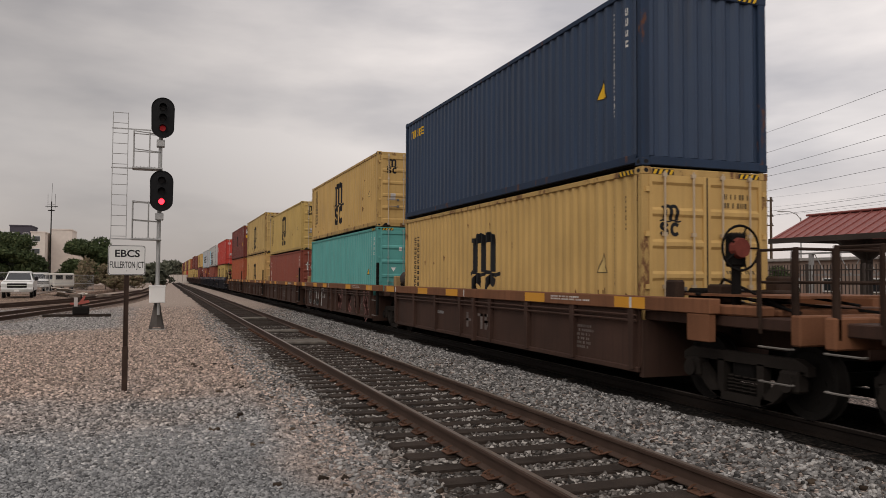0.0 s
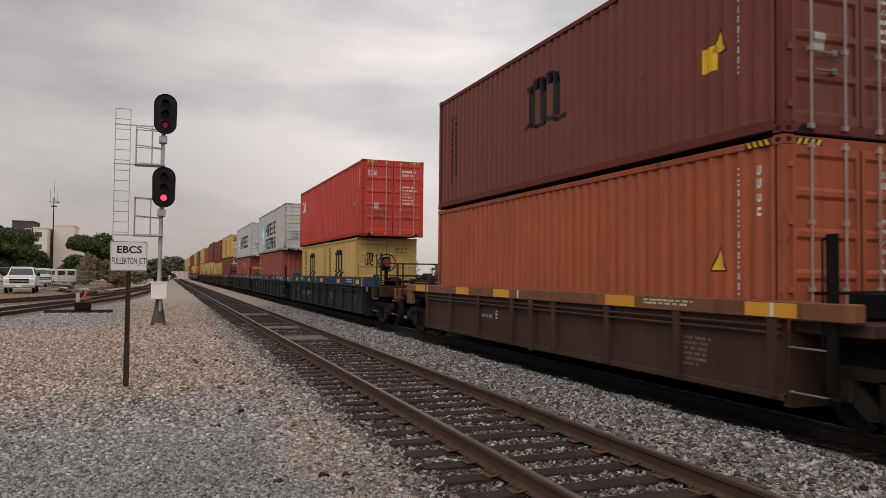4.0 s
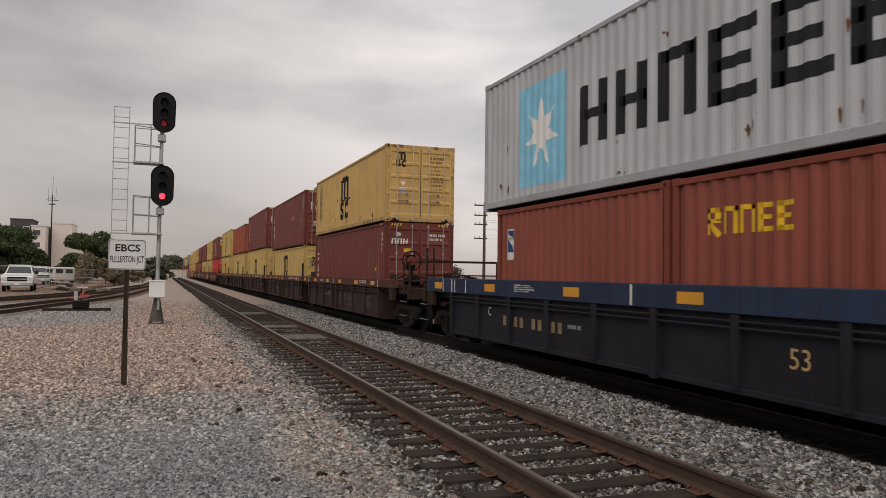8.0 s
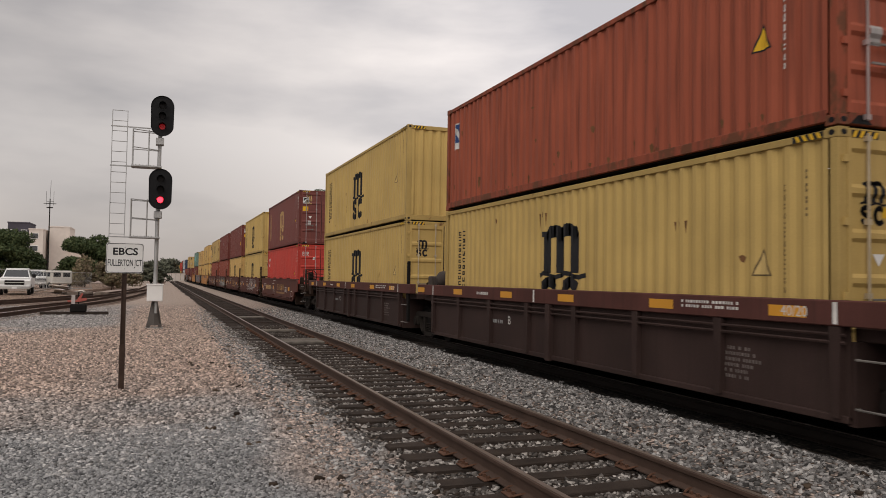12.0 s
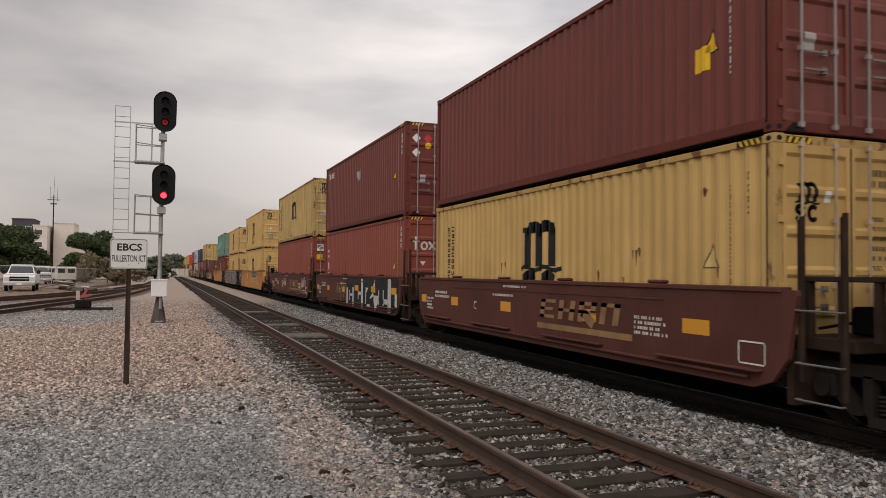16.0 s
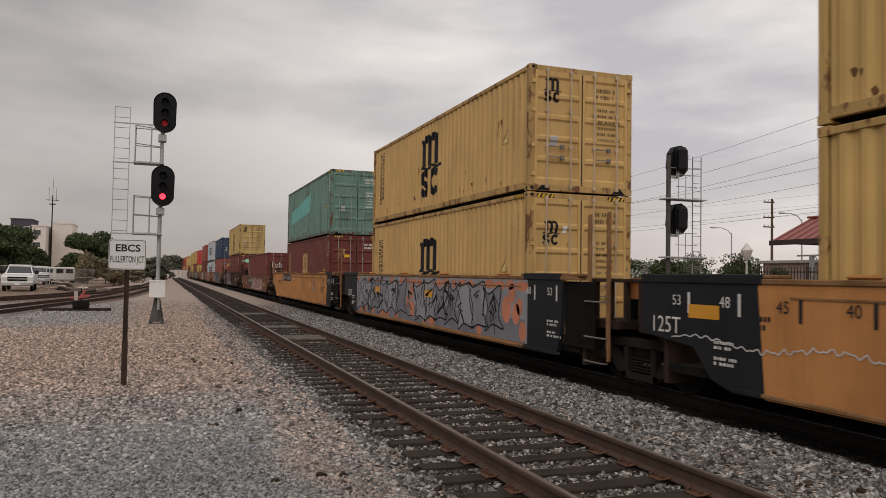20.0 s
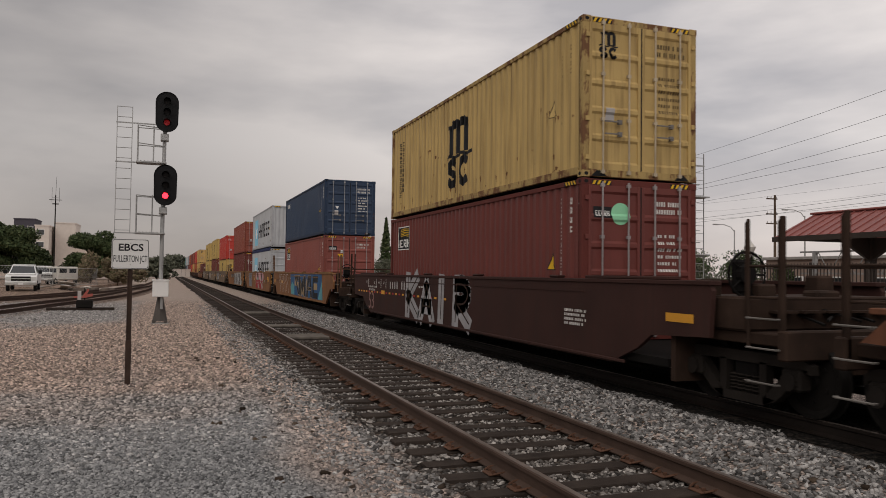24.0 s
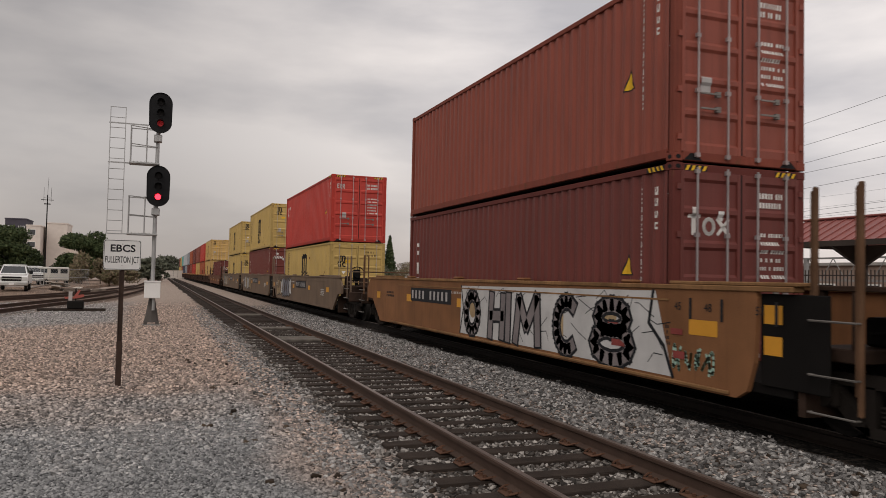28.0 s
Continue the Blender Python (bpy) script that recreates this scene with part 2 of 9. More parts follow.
def island(name, colors, rough=0.85, tan=0.0):
    """Many pieces in one mesh: a tone of its own for each piece."""
    m = bpy.data.materials.new(name)
    m.use_nodes = True
    n, l = m.node_tree.nodes, m.node_tree.links
    b = n["Principled BSDF"]
    b.inputs["Roughness"].default_value = rough
    b.inputs["Specular IOR Level"].default_value = 0.15
    g = n.new("ShaderNodeNewGeometry")
    ramp = n.new("ShaderNodeValToRGB")
    while len(ramp.color_ramp.elements) < len(colors):
        ramp.color_ramp.elements.new(0.5)
    for i, c in enumerate(colors):
        ramp.color_ramp.elements[i].position = i / (len(colors) - 1)
        ramp.color_ramp.elements[i].color = (*c, 1)
    l.new(g.outputs["Random Per Island"], ramp.inputs["Fac"])
    co = n.new("ShaderNodeTexCoord")
    nz = n.new("ShaderNodeTexNoise")
    nz.inputs["Scale"].default_value, nz.inputs["Detail"].default_value = 45, 3
    l.new(co.outputs["Object"], nz.inputs["Vector"])
    mr = n.new("ShaderNodeMapRange")
    mr.inputs["To Min"].default_value, mr.inputs["To Max"].default_value = 0.7, 1.3
    l.new(nz.outputs["Fac"], mr.inputs["Value"])
    mul = n.new("ShaderNodeVectorMath")
    mul.operation = "SCALE"
    l.new(ramp.outputs["Color"], mul.inputs[0])
    l.new(mr.outputs["Result"], mul.inputs["Scale"])
    last = mul.outputs[0]
    if tan:
        mx = n.new("ShaderNodeMix")
        mx.data_type, mx.blend_type = "RGBA", "MULTIPLY"
        mx.inputs["B"].default_value = (1.34, 1.06, 0.90, 1)
        l.new(tan_patches(n, l, co, tan), mx.inputs["Factor"])
        l.new(last, mx.inputs["A"])
        last = mx.outputs["Result"]
    l.new(last, b.inputs["Base Color"])
    return m


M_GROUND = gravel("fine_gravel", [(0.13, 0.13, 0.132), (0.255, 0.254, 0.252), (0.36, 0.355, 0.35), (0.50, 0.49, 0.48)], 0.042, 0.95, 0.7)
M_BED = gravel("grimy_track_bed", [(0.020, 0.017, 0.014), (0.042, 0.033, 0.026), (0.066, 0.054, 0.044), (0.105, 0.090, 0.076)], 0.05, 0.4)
# oily bed darkened further, with the shade under the train in its colour
M_BED_SHADED = gravel("oily_shaded_track_bed", [(0.006, 0.005, 0.0045), (0.014, 0.012, 0.0105), (0.024, 0.021, 0.018), (0.04, 0.035, 0.03)], 0.05, 0.2)
M_STONE = island("ballast_stone", [(0.035, 0.033, 0.032), (0.105, 0.101, 0.098), (0.175, 0.167, 0.161), (0.255, 0.245, 0.237), (0.48, 0.46, 0.44)])
M_STONE_DARK = island("grimy_crib_stone", [(0.025, 0.022, 0.020), (0.080, 0.071, 0.064), (0.165, 0.150, 0.138), (0.42, 0.39, 0.36)])
M_STONE_FINE = island("fine_gravel_stone", [(0.085, 0.086, 0.088), (0.165, 0.166, 0.168), (0.225, 0.226, 0.227), (0.285, 0.285, 0.283), (0.39, 0.386, 0.382)], 0.85, 0.95)
M_STONE_TAN = island("pale_gravel_stone", [(0.075, 0.073, 0.072), (0.20, 0.196, 0.192), (0.30, 0.292, 0.286), (0.39, 0.377, 0.367), (0.58, 0.56, 0.545)], 0.85, 0.95)
M_LITTER = island("dark_track_litter", [(0.02, 0.014, 0.01), (0.05, 0.035, 0.025), (0.09, 0.065, 0.045)])
M_TIE = paint("creosoted_tie", (0.038, 0.029, 0.024), rough=0.85, vary=0.5, streak=0.3, scale=4, bump=0.8)
# rail colour blackened to carry the shade beneath the train
M_RAIL_SHADED = paint("shade_black_rail", (0.016, 0.012, 0.010), rough=0.6, vary=0.3, scale=3, bump=0.3)
M_RAIL = paint("rusty_rail", (0.068, 0.044, 0.034), rough=0.7, vary=0.3, scale=3, bump=0.3)
M_RAILTOP = paint("worn_rail_head", (0.21, 0.175, 0.155), rough=0.42, metal=0.7, vary=0.25, scale=3)
M_RUSTY = paint("rusty_plate", (0.10, 0.052, 0.034), rough=0.8, vary=0.4, scale=4, bump=0.4)
M_BLACK = paint("black_paint", (0.012, 0.012, 0.013), rough=0.5, vary=0.2)
M_GALV = paint("galvanised_steel", (0.36, 0.36, 0.355), rough=0.5, metal=0.4, vary=0.15, scale=3)
# next two go darker than dirt: under-car shade is put into their colours
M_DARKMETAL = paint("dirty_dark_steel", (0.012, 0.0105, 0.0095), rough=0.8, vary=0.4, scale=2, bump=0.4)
M_UNDER = paint("grimy_shaded_underframe", (0.008, 0.007, 0.0065), rough=0.9, vary=0.4, scale=2, bump=0.4)
M_WHITE = paint("white_paint", (0.74, 0.73, 0.71), rough=0.5, vary=0.08)
M_IRON = paint("worn_grab_iron", (0.20, 0.185, 0.17), rough=0.5, metal=0.4, vary=0.35)
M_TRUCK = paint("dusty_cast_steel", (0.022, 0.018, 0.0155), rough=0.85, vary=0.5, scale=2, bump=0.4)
M_GEAR = paint("rusty_brown_gear", (0.036, 0.022, 0.016), rough=0.8, vary=0.5, scale=3, rust=0.25, bump=0.4)
M_CHROME = paint("bare_steel", (0.45, 0.44, 0.42), rough=0.4, metal=0.6, vary=0.2)
M_LENS = glow("red_lamp", (1.0, 0.02, 0.035), 6.0)
M_LENS_HALO = paint("dark_lens", (0.008, 0.004, 0.004), rough=0.45, vary=0.05, bump=0.0)
M_REFLECT = paint("orange_reflector", (0.62, 0.29, 0.03), rough=0.45, vary=0.12)
M_MARK_FAINT = paint("faded_stencil_grey", (0.15, 0.125, 0.115), rough=0.7, vary=0.35, scale=5)
M_MARK_WHITE = paint("stencil_white", (0.62, 0.60, 0.57), rough=0.6, vary=0.25, scale=4)
M_MARK_BLACK = paint("stencil_black", (0.022, 0.022, 0.024), rough=0.6, vary=0.2, scale=4)
M_MARK_SOOT = paint("stencil_faded_soot", (0.15, 0.105, 0.05), rough=0.6, vary=0.3, scale=5)
M_MARK_YELLOW = paint("stencil_yellow", (0.70, 0.42, 0.03), rough=0.55, vary=0.15, scale=4)
M_MARK_TAN = paint("stencil_tan", (0.50, 0.33, 0.15), rough=0.6, vary=0.2, scale=4)
M_MARK_BLUE = paint("stencil_sky_blue", (0.24, 0.52, 0.68), rough=0.6, vary=0.15, scale=4)
M_MARK_RED = paint("stencil_red", (0.50, 0.05, 0.05), rough=0.6, vary=0.2, scale=4)
M_MARK_PALE = paint("stencil_pale_grey", (0.40, 0.38, 0.37), rough=0.6, vary=0.25, scale=4)
M_MARK_ROSE = paint("stencil_faded_rose", (0.27, 0.16, 0.145), rough=0.6, vary=0.25, scale=4)
M_MARK_GREY = paint("stencil_grey", (0.30, 0.30, 0.30), rough=0.6, vary=0.25, scale=4)

BOX_COLORS = {
    "yellow": ((0.54, 0.355, 0.135), 0.2, 0.22), "mustard": ((0.54, 0.35, 0.14), 0.22, 0.3), "lemon": ((0.50, 0.35, 0.125), 0.12, 0.14),
    "dullyellow": ((0.49, 0.345, 0.14), 0.3, 0.8), "navy": ((0.031, 0.051, 0.093), 0.12, 0.35), "teal": ((0.115, 0.37, 0.345), 0.08, 0.25),
    "brick": ((0.25, 0.067, 0.045), 0.12, 0.4), "oxide": ((0.158, 0.042, 0.033), 0.10, 0.35), "maroon": ((0.145, 0.039, 0.032), 0.08, 0.3),
    "orange": ((0.36, 0.098, 0.05), 0.15, 0.5), "scarlet": ((0.46, 0.052, 0.038), 0.06, 0.3), "white": ((0.45, 0.46, 0.475), 0.10, 0.12),
    "rustywhite": ((0.47, 0.47, 0.455), 0.40, 0.3), "green": ((0.15, 0.25, 0.21), 0.42, 0.9), "rose": ((0.25, 0.077, 0.062), 0.10, 0.35),
    "rustybrick": ((0.27, 0.082, 0.058), 0.14, 0.4),
    "stained": ((0.32, 0.085, 0.048), 0.28, 0.9), "grey": ((0.30, 0.31, 0.33), 0.12, 0.3), "plum": ((0.160, 0.048, 0.040), 0.1, 0.3),
}


def box_mat(c):
    color, rust, streak = BOX_COLORS[c]
    return paint("container_paint_" + c, color, rough=0.44 if c in ("navy", "plum", "maroon", "oxide", "brick", "scarlet", "rose", "teal") else 0.52, vary=0.13, streak=streak, rust=rust, bump=0.12, rust_color=(0.20, 0.075, 0.03) if c in ("white", "rustywhite") else (0.11, 0.048, 0.028))


def frame_mat(c):
    color, rust, streak = BOX_COLORS[c]
    return paint("container_frame_" + c, tuple(x * 0.82 for x in color), rough=0.6, vary=0.2, streak=streak, rust=min(0.8, rust * 2 + 0.28), bump=0.2)


def bar_mat(c):
    color = BOX_COLORS[c][0]
    g = sum(color) / 3
    return paint("locking_bar_" + c, tuple(0.5 * x + 0.3 * g + 0.10 for x in color) if g > 0.2 else tuple(0.3 * x + 0.26 for x in color), rough=0.45, metal=0.3, vary=0.25, rust=0.2, scale=2)

# ---- mesh helpers ----


class Shape:
    """Collects vertices and faces for one mesh."""

    def __init__(self):
        self.v, self.f, self.smooth = [], [], False

    def poly(self, pts):
        k = len(self.v)
        self.v += [tuple(p) for p in pts]
        self.f.append(tuple(range(k, k + len(pts))))
        return self

    def box(self, x0, x1, y0, y1, z0, z1, c=0.0):
        """A box with edges chamfered by c."""
        k = len(self.v)
        if c <= 0:
            self.v += [(x, y, z) for x in (x0, x1) for y in (y0, y1) for z in (z0, z1)]
            for q in ((0, 1, 3, 2), (4, 6, 7, 5), (0, 4, 5, 1), (2, 3, 7, 6), (0, 2, 6, 4), (1, 5, 7, 3)):
                self.f.append(tuple(k + i for i in q))
            return self
        c = min(c, (x1 - x0) * 0.45, (y1 - y0) * 0.45, (z1 - z0) * 0.45)
        lo, hi, idx = (x0, y0, z0), (x1, y1, z1), {}
        for s in [(a, b, d) for a in (0, 1) for b in (0, 1) for d in (0, 1)]:
            for ax in range(3):
                p = [(hi[i] if s[i] else lo[i]) for i in range(3)]
                for i in range(3):
                    if i != ax:
                        p[i] += -c if s[i] else c
                idx[s, ax] = len(self.v)
                self.v.append(tuple(p))
        for ax in range(3):
            o = [i for i in range(3) if i != ax]
            for e in (0, 1):
                ring = []
                for a, b in ((0, 0), (1, 0), (1, 1), (0, 1)):
                    s = [0, 0, 0]
                    s[ax], s[o[0]], s[o[1]] = e, a, b
                    ring.append(idx[tuple(s), ax])
                self.f.append(tuple(ring if (e == 1) ^ (ax == 1) else ring[::-1]))
        for ax in range(3):
            o = [i for i in range(3) if i != ax]
            for a in (0, 1):
                for b in (0, 1):
                    s0, s1 = [0, 0, 0], [0, 0, 0]
                    s0[o[0]], s0[o[1]] = a, b
                    s1[:] = s0
                    s1[ax] = 1
                    s0, s1 = tuple(s0), tuple(s1)
                    self.f.append((idx[s0, o[0]], idx[s1, o[0]], idx[s1, o[1]], idx[s0, o[1]]))
        for s in [(a, b, d) for a in (0, 1) for b in (0, 1) for d in (0, 1)]:
            self.f.append((idx[s, 0], idx[s, 1], idx[s, 2]))
        return self

    def tube(self, p, q, r, n=8, r2=None):
        """A round bar from p to q."""
        p, q = Vector(p), Vector(q)
        d = (q - p).normalized()
        a = d.orthogonal().normalized()
        b = d.cross(a)
        k = len(self.v)
        for e, rr in ((p, r), (q, r if r2 is None else r2)):
            for i in range(n):
                w = 2 * math.pi * i / n
                self.v.append(tuple(e + a * (rr * math.cos(w)) + b * (rr * math.sin(w))))
        for i in range(n):
            j = (i + 1) % n
            self.f.append((k + i, k + j, k + n + j, k + n + i))
        self.f.append(tuple(k + i for i in reversed(range(n))))
        self.f.append(tuple(k + n + i for i in range(n)))
        return self

    def path(self, pts, r, n=6):
        for p, q in zip(pts, pts[1:]):
            self.tube(p, q, r, n)
        return self

    def ring(self, centre, axis, r, t, n=20, m=6):
        """A torus."""
        c, d = Vector(centre), Vector(axis).normalized()
        a = d.orthogonal().normalized()
        b = d.cross(a)
        k = len(self.v)
        for i in range(n):
            w = 2 * math.pi * i / n
            u = a * math.cos(w) + b * math.sin(w)
            for j in range(m):
                x = 2 * math.pi * j / m
                self.v.append(tuple(c + u * (r + t * math.cos(x)) + d * (t * math.sin(x))))
        for i in range(n):
            for j in range(m):
                self.f.append((k + i * m + j, k + ((i + 1) % n) * m + j, k + ((i + 1) % n) * m + (j + 1) % m, k + i * m + (j + 1) % m))
        return self

    def lathe(self, centre, prof, n=20, axis=2):
        """Turns (radius, height) pairs round an axis."""
        k, cx = len(self.v), Vector(centre)
        for r, h in prof:
            for i in range(n):
                w = 2 * math.pi * i / n
                p = [r * math.cos(w), r * math.sin(w), h]
                p = (p[0], p[1], p[2]) if axis == 2 else ((p[2], p[0], p[1]) if axis == 0 else (p[1], p[2], p[0]))
                self.v.append(tuple(cx + Vector(p)))
        for s in range(len(prof) - 1):
            for i in range(n):
                j = (i + 1) % n
                self.f.append((k + s * n + i, k + s * n + j, k + (s + 1) * n + j, k + (s + 1) * n + i))
        return self

    def extrude(self, outline, place, thick):
        """A flat outline given a thickness: place(u, v, w) gives the point, w from 0 to thick."""
        k, n = len(self.v), len(outline)
        for w in (0, thick):
            self.v += [tuple(place(u, v, w)) for u, v in outline]
        self.f.append(tuple(k + i for i in range(n)))
        self.f.append(tuple(k + n + i for i in reversed(range(n))))
        for i in range(n):
            j = (i + 1) % n
            self.f.append((k + i, k + n + i, k + n + j, k + j))
        return self

    def mesh(self, name, mat, smooth=None):
        me = bpy.data.meshes.new(name)
        me.from_pydata(self.v, [], self.f)
        me.materials.append(mat)
        if smooth is None:
            smooth = self.smooth
        if smooth:
            me.polygons.foreach_set("use_smooth", [True] * len(me.polygons))
            me.set_sharp_from_angle(angle=radians(42))
        me.update()
        return me


def mend(me):
    """Faces outwards."""
    bm = bmesh.new()
    bm.from_mesh(me)
    bmesh.ops.recalc_face_normals(bm, faces=bm.faces)
    bm.to_mesh(me)
    bm.free()
    return me


CACHE = {}


def cached(key, make):
    if key not in CACHE:
        CACHE[key] = make()
    return CACHE[key]


def part(name, me, parent, label="", at=None, kind=""):
    """One mesh object under a thing or a part."""
    ob = new(name, me)
    ob.parent = parent
    if at is not None:
        ob.matrix_basis = at if isinstance(at, Matrix) else Matrix.Translation(at)
    return tagged(ob, label, kind=kind) if (label or kind) else ob


def thing(name, label, category, at=None, group="", kind="", me=None):
    ob = new(name, me)
    if at is not None:
        ob.matrix_basis = at if isinstance(at, Matrix) else Matrix.Translation(at)
    return tagged(ob, label, category, group, kind)


def clip(poly, axis, lo, hi):
    """A convex polygon between two lines across one axis."""
    for s, lim in ((1, lo), (-1, -hi)):
        out = []
        for i, p in enumerate(poly):
            q = poly[(i + 1) % len(poly)]
            a, b = s * p[axis] - lim, s * q[axis] - lim
            if a >= 0:
                out.append(p)
            if (a > 0 > b) or (a < 0 < b):
                t = a / (a - b)
                out.append(tuple(p[j] + (q[j] - p[j]) * t for j in range(2)))
        poly = out
        if len(poly) < 3:
            return []
    return poly


def rect(u0, v0, u1, v1):
    return [(u0, v0), (u1, v0), (u1, v1), (u0, v1)]


def band(pts, w):
    """A stroke of width w along points, as convex pieces."""
    out, w = [], abs(w)
    for (a, b), (c, d) in zip(pts, pts[1:]):
        dx, dy = c - a, d - b
        s = math.hypot(dx, dy) or 1e-6
        nx, ny, ex, ey = -dy / s * w / 2, dx / s * w / 2, dx / s * w * 0.3, dy / s * w * 0.3
        out.append([(a - ex - nx, b - ey - ny), (c + ex - nx, d + ey - ny), (c + ex + nx, d + ey + ny), (a - ex + nx, b - ey + ny)])
    return out


def arc(cx, cy, rx, ry, a0, a1, n=8):
    return [(cx + rx * math.cos(radians(a0 + (a1 - a0) * i / n)), cy + ry * math.sin(radians(a0 + (a1 - a0) * i / n))) for i in range(n + 1)]


def fan(cx, cy, rx, ry, n=16):
    return [[(cx, cy)] + arc(cx, cy, rx, ry, 360 * i / n, 360 * (i + 1) / n, 1) for i in range(n)]


def words_me(text, size, mat, align="CENTER", bold=0.0):
    """Lettering as a flat mesh in the xy plane."""
    def make():
        cu = bpy.data.curves.new("lettering", "FONT")
        cu.body, cu.size, cu.align_x, cu.align_y = text, size, align, "CENTER"
        cu.resolution_u, cu.offset = 3, bold
        ob = bpy.data.objects.new("lettering", cu)
        scene.collection.objects.link(ob)
        me = bpy.data.meshes.new_from_object(ob.evaluated_get(bpy.context.evaluated_depsgraph_get()))
        bpy.data.objects.remove(ob)
        bpy.data.curves.remove(cu)
        me.materials.clear()
        me.materials.append(mat)
        return me
    return cached(("words", text, size, mat.name, align, bold), make)


TO_LEFT = Matrix(((0, 0, -1, 0), (-1, 0, 0, 0), (0, 1, 0, 0), (0, 0, 0, 1)))  # lettering that faces -x
TO_NEAR = Matrix(((1, 0, 0, 0), (0, 0, -1, 0), (0, 1, 0, 0), (0, 0, 0, 1)))  # lettering that faces -y


def letter_left(text, size, mat, parent, x, y, z, squeeze=1.0):
    m = Matrix.Translation((x, y, z)) @ TO_LEFT @ Matrix.Diagonal((squeeze, 1, 1, 1))
    return part("lettering", words_me(text, size, mat), parent, at=m)

# ---- shared plan numbers ----
TRACK_X, TRAIN_X, SPEED, FLOOR = 3.77, 8.10, 16.04, 0.52

# ---- ground and tracks ----
GZ = -0.25
PROFILE = [(-700, GZ), (-60, GZ), (-20, GZ), (-8, GZ), (-3, GZ), (0.8, GZ), (1.7, GZ + 0.01), (2.35, -0.225), (5.2, -0.225), (5.7, -0.15), (6.5, -0.13), (6.82, -0.2), (9.4, -0.2), (10.2, -0.18), (12.5, GZ), (18.0, GZ), (60, GZ), (700, GZ)]


def ground_me():
    s = Shape()
    ys = [-80, -10, 0, 10, 25, 50, 100, 200, 450, 1500]
    for a, b in zip(ys, ys[1:]):
        for (x0, z0), (x1, z1) in zip(PROFILE, PROFILE[1:]):
            s.poly([(x0, a, z0), (x1, a, z1), (x1, b, z1), (x0, b, z0)])
    bm_me = s.mesh("ground", M_GROUND)
    bm = bmesh.new()
    bm.from_mesh(bm_me)
    bmesh.ops.remove_doubles(bm, verts=bm.verts, dist=0.001)
    bm.to_mesh(bm_me)
    bm.free()
    return bm_me


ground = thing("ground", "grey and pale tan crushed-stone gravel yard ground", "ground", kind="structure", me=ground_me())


def stones(name, label, mat, n, size, area, keep=None, seed=1, z=None, sink=0.35):
    """Loose stones: n little rough blocks over x0, x1, y0, y1, denser towards y0."""
    r = np.random.default_rng(seed)
    x0, x1, y0, y1 = area
    x = r.uniform(x0, x1, n)
    y = y0 + (y1 - y0) * r.uniform(0, 1, n) ** 1.35
    if keep is not None:
        ok = keep(x, y)
        x, y = x[ok], y[ok]
    n = len(x)
    px, pz = [p[0] for p in PROFILE], [p[1] for p in PROFILE]
    zz = np.interp(x, px, pz) if z is None else np.full(n, z)
    d = size * r.uniform(0.55, 1.25, (n, 1)) * r.uniform(0.7, 1.3, (n, 3)) * np.array([1.15, 1.0, 0.55])
    cube = np.array([(a, b, c) for a in (-.5, .5) for b in (-.5, .5) for c in (-.5, .5)])
    v = cube[None] * (1 + r.uniform(-0.34, 0.34, (n, 8, 3))) * d[:, None]
    turn, tilt = r.uniform(0, np.pi, n), r.normal(0, 0.22, (n, 2))
    q = np.stack([np.cos(turn), tilt[:, 0], tilt[:, 1], np.sin(turn)], -1)
    q /= np.linalg.norm(q, axis=1)[:, None]
    w, a, b, c = q.T
    R = np.stack([np.stack([1 - 2 * (b * b + c * c), 2 * (a * b - c * w), 2 * (a * c + b * w)], -1), np.stack([2 * (a * b + c * w), 1 - 2 * (a * a + c * c), 2 * (b * c - a * w)], -1), np.stack([2 * (a * c - b * w), 2 * (b * c + a * w), 1 - 2 * (a * a + b * b)], -1)], 1)
    v = np.einsum("nij,nkj->nki", R, v) + np.stack([x, y, zz + d[:, 2] * (0.5 - sink)], -1)[:, None]
    f = np.array([(0, 1, 3, 2), (4, 6, 7, 5), (0, 4, 5, 1), (2, 3, 7, 6), (0, 2, 6, 4), (1, 5, 7, 3)])
    faces = (f[None] + 8 * np.arange(n)[:, None, None]).reshape(-1, 4)
    me = bpy.data.meshes.new(name)
    me.vertices.add(8 * n)
    me.vertices.foreach_set("co", v.reshape(-1).astype(np.float32))
    me.loops.add(len(faces) * 4)
    me.loops.foreach_set("vertex_index", faces.reshape(-1).astype(np.int32))
    me.polygons.add(len(faces))
    me.polygons.foreach_set("loop_start", np.arange(0, len(faces) * 4, 4, dtype=np.int32))
    me.update(calc_edges=True)
    me.materials.append(mat)
    return thing(name, label, "stones", kind="stuff", me=me)


stones("ballast_stones", "grey crushed ballast stones between and beside the tracks", M_STONE, 84000, 0.040, (1.5, 7.15, 3.2, 46), lambda x, y: ((x < 2.3 + 0.12 * np.sin(y * 3.1) + 0.1 * np.sin(y * 7.7)) | (x > 5.02 + 0.08 * np.sin(y * 4.3))) & (x < 6.9 + 0.1 * np.sin(y * 2.7) + 0.08 * np.sin(y * 6.1)) & ((x > 1.7) | (np.abs(np.sin(x * 91 + y * 57)) < (x - 1.3) * 2)) & (np.abs(np.sin(x * 61 + y * 39)) < (47 - y) / 14), 3)
stones("crib_stones", "small dirty brown ballast stones between the ties", M_STONE_DARK, 34000, 0.038, (2.2, 5.12, 3.2, 30), lambda x, y: (np.abs((y - 3.4 + 0.27) % 0.54 - 0.27) > 0.125) | ((x < 2.45) & (np.abs(np.sin(x * 71 + y * 37)) < 0.5)), 4)
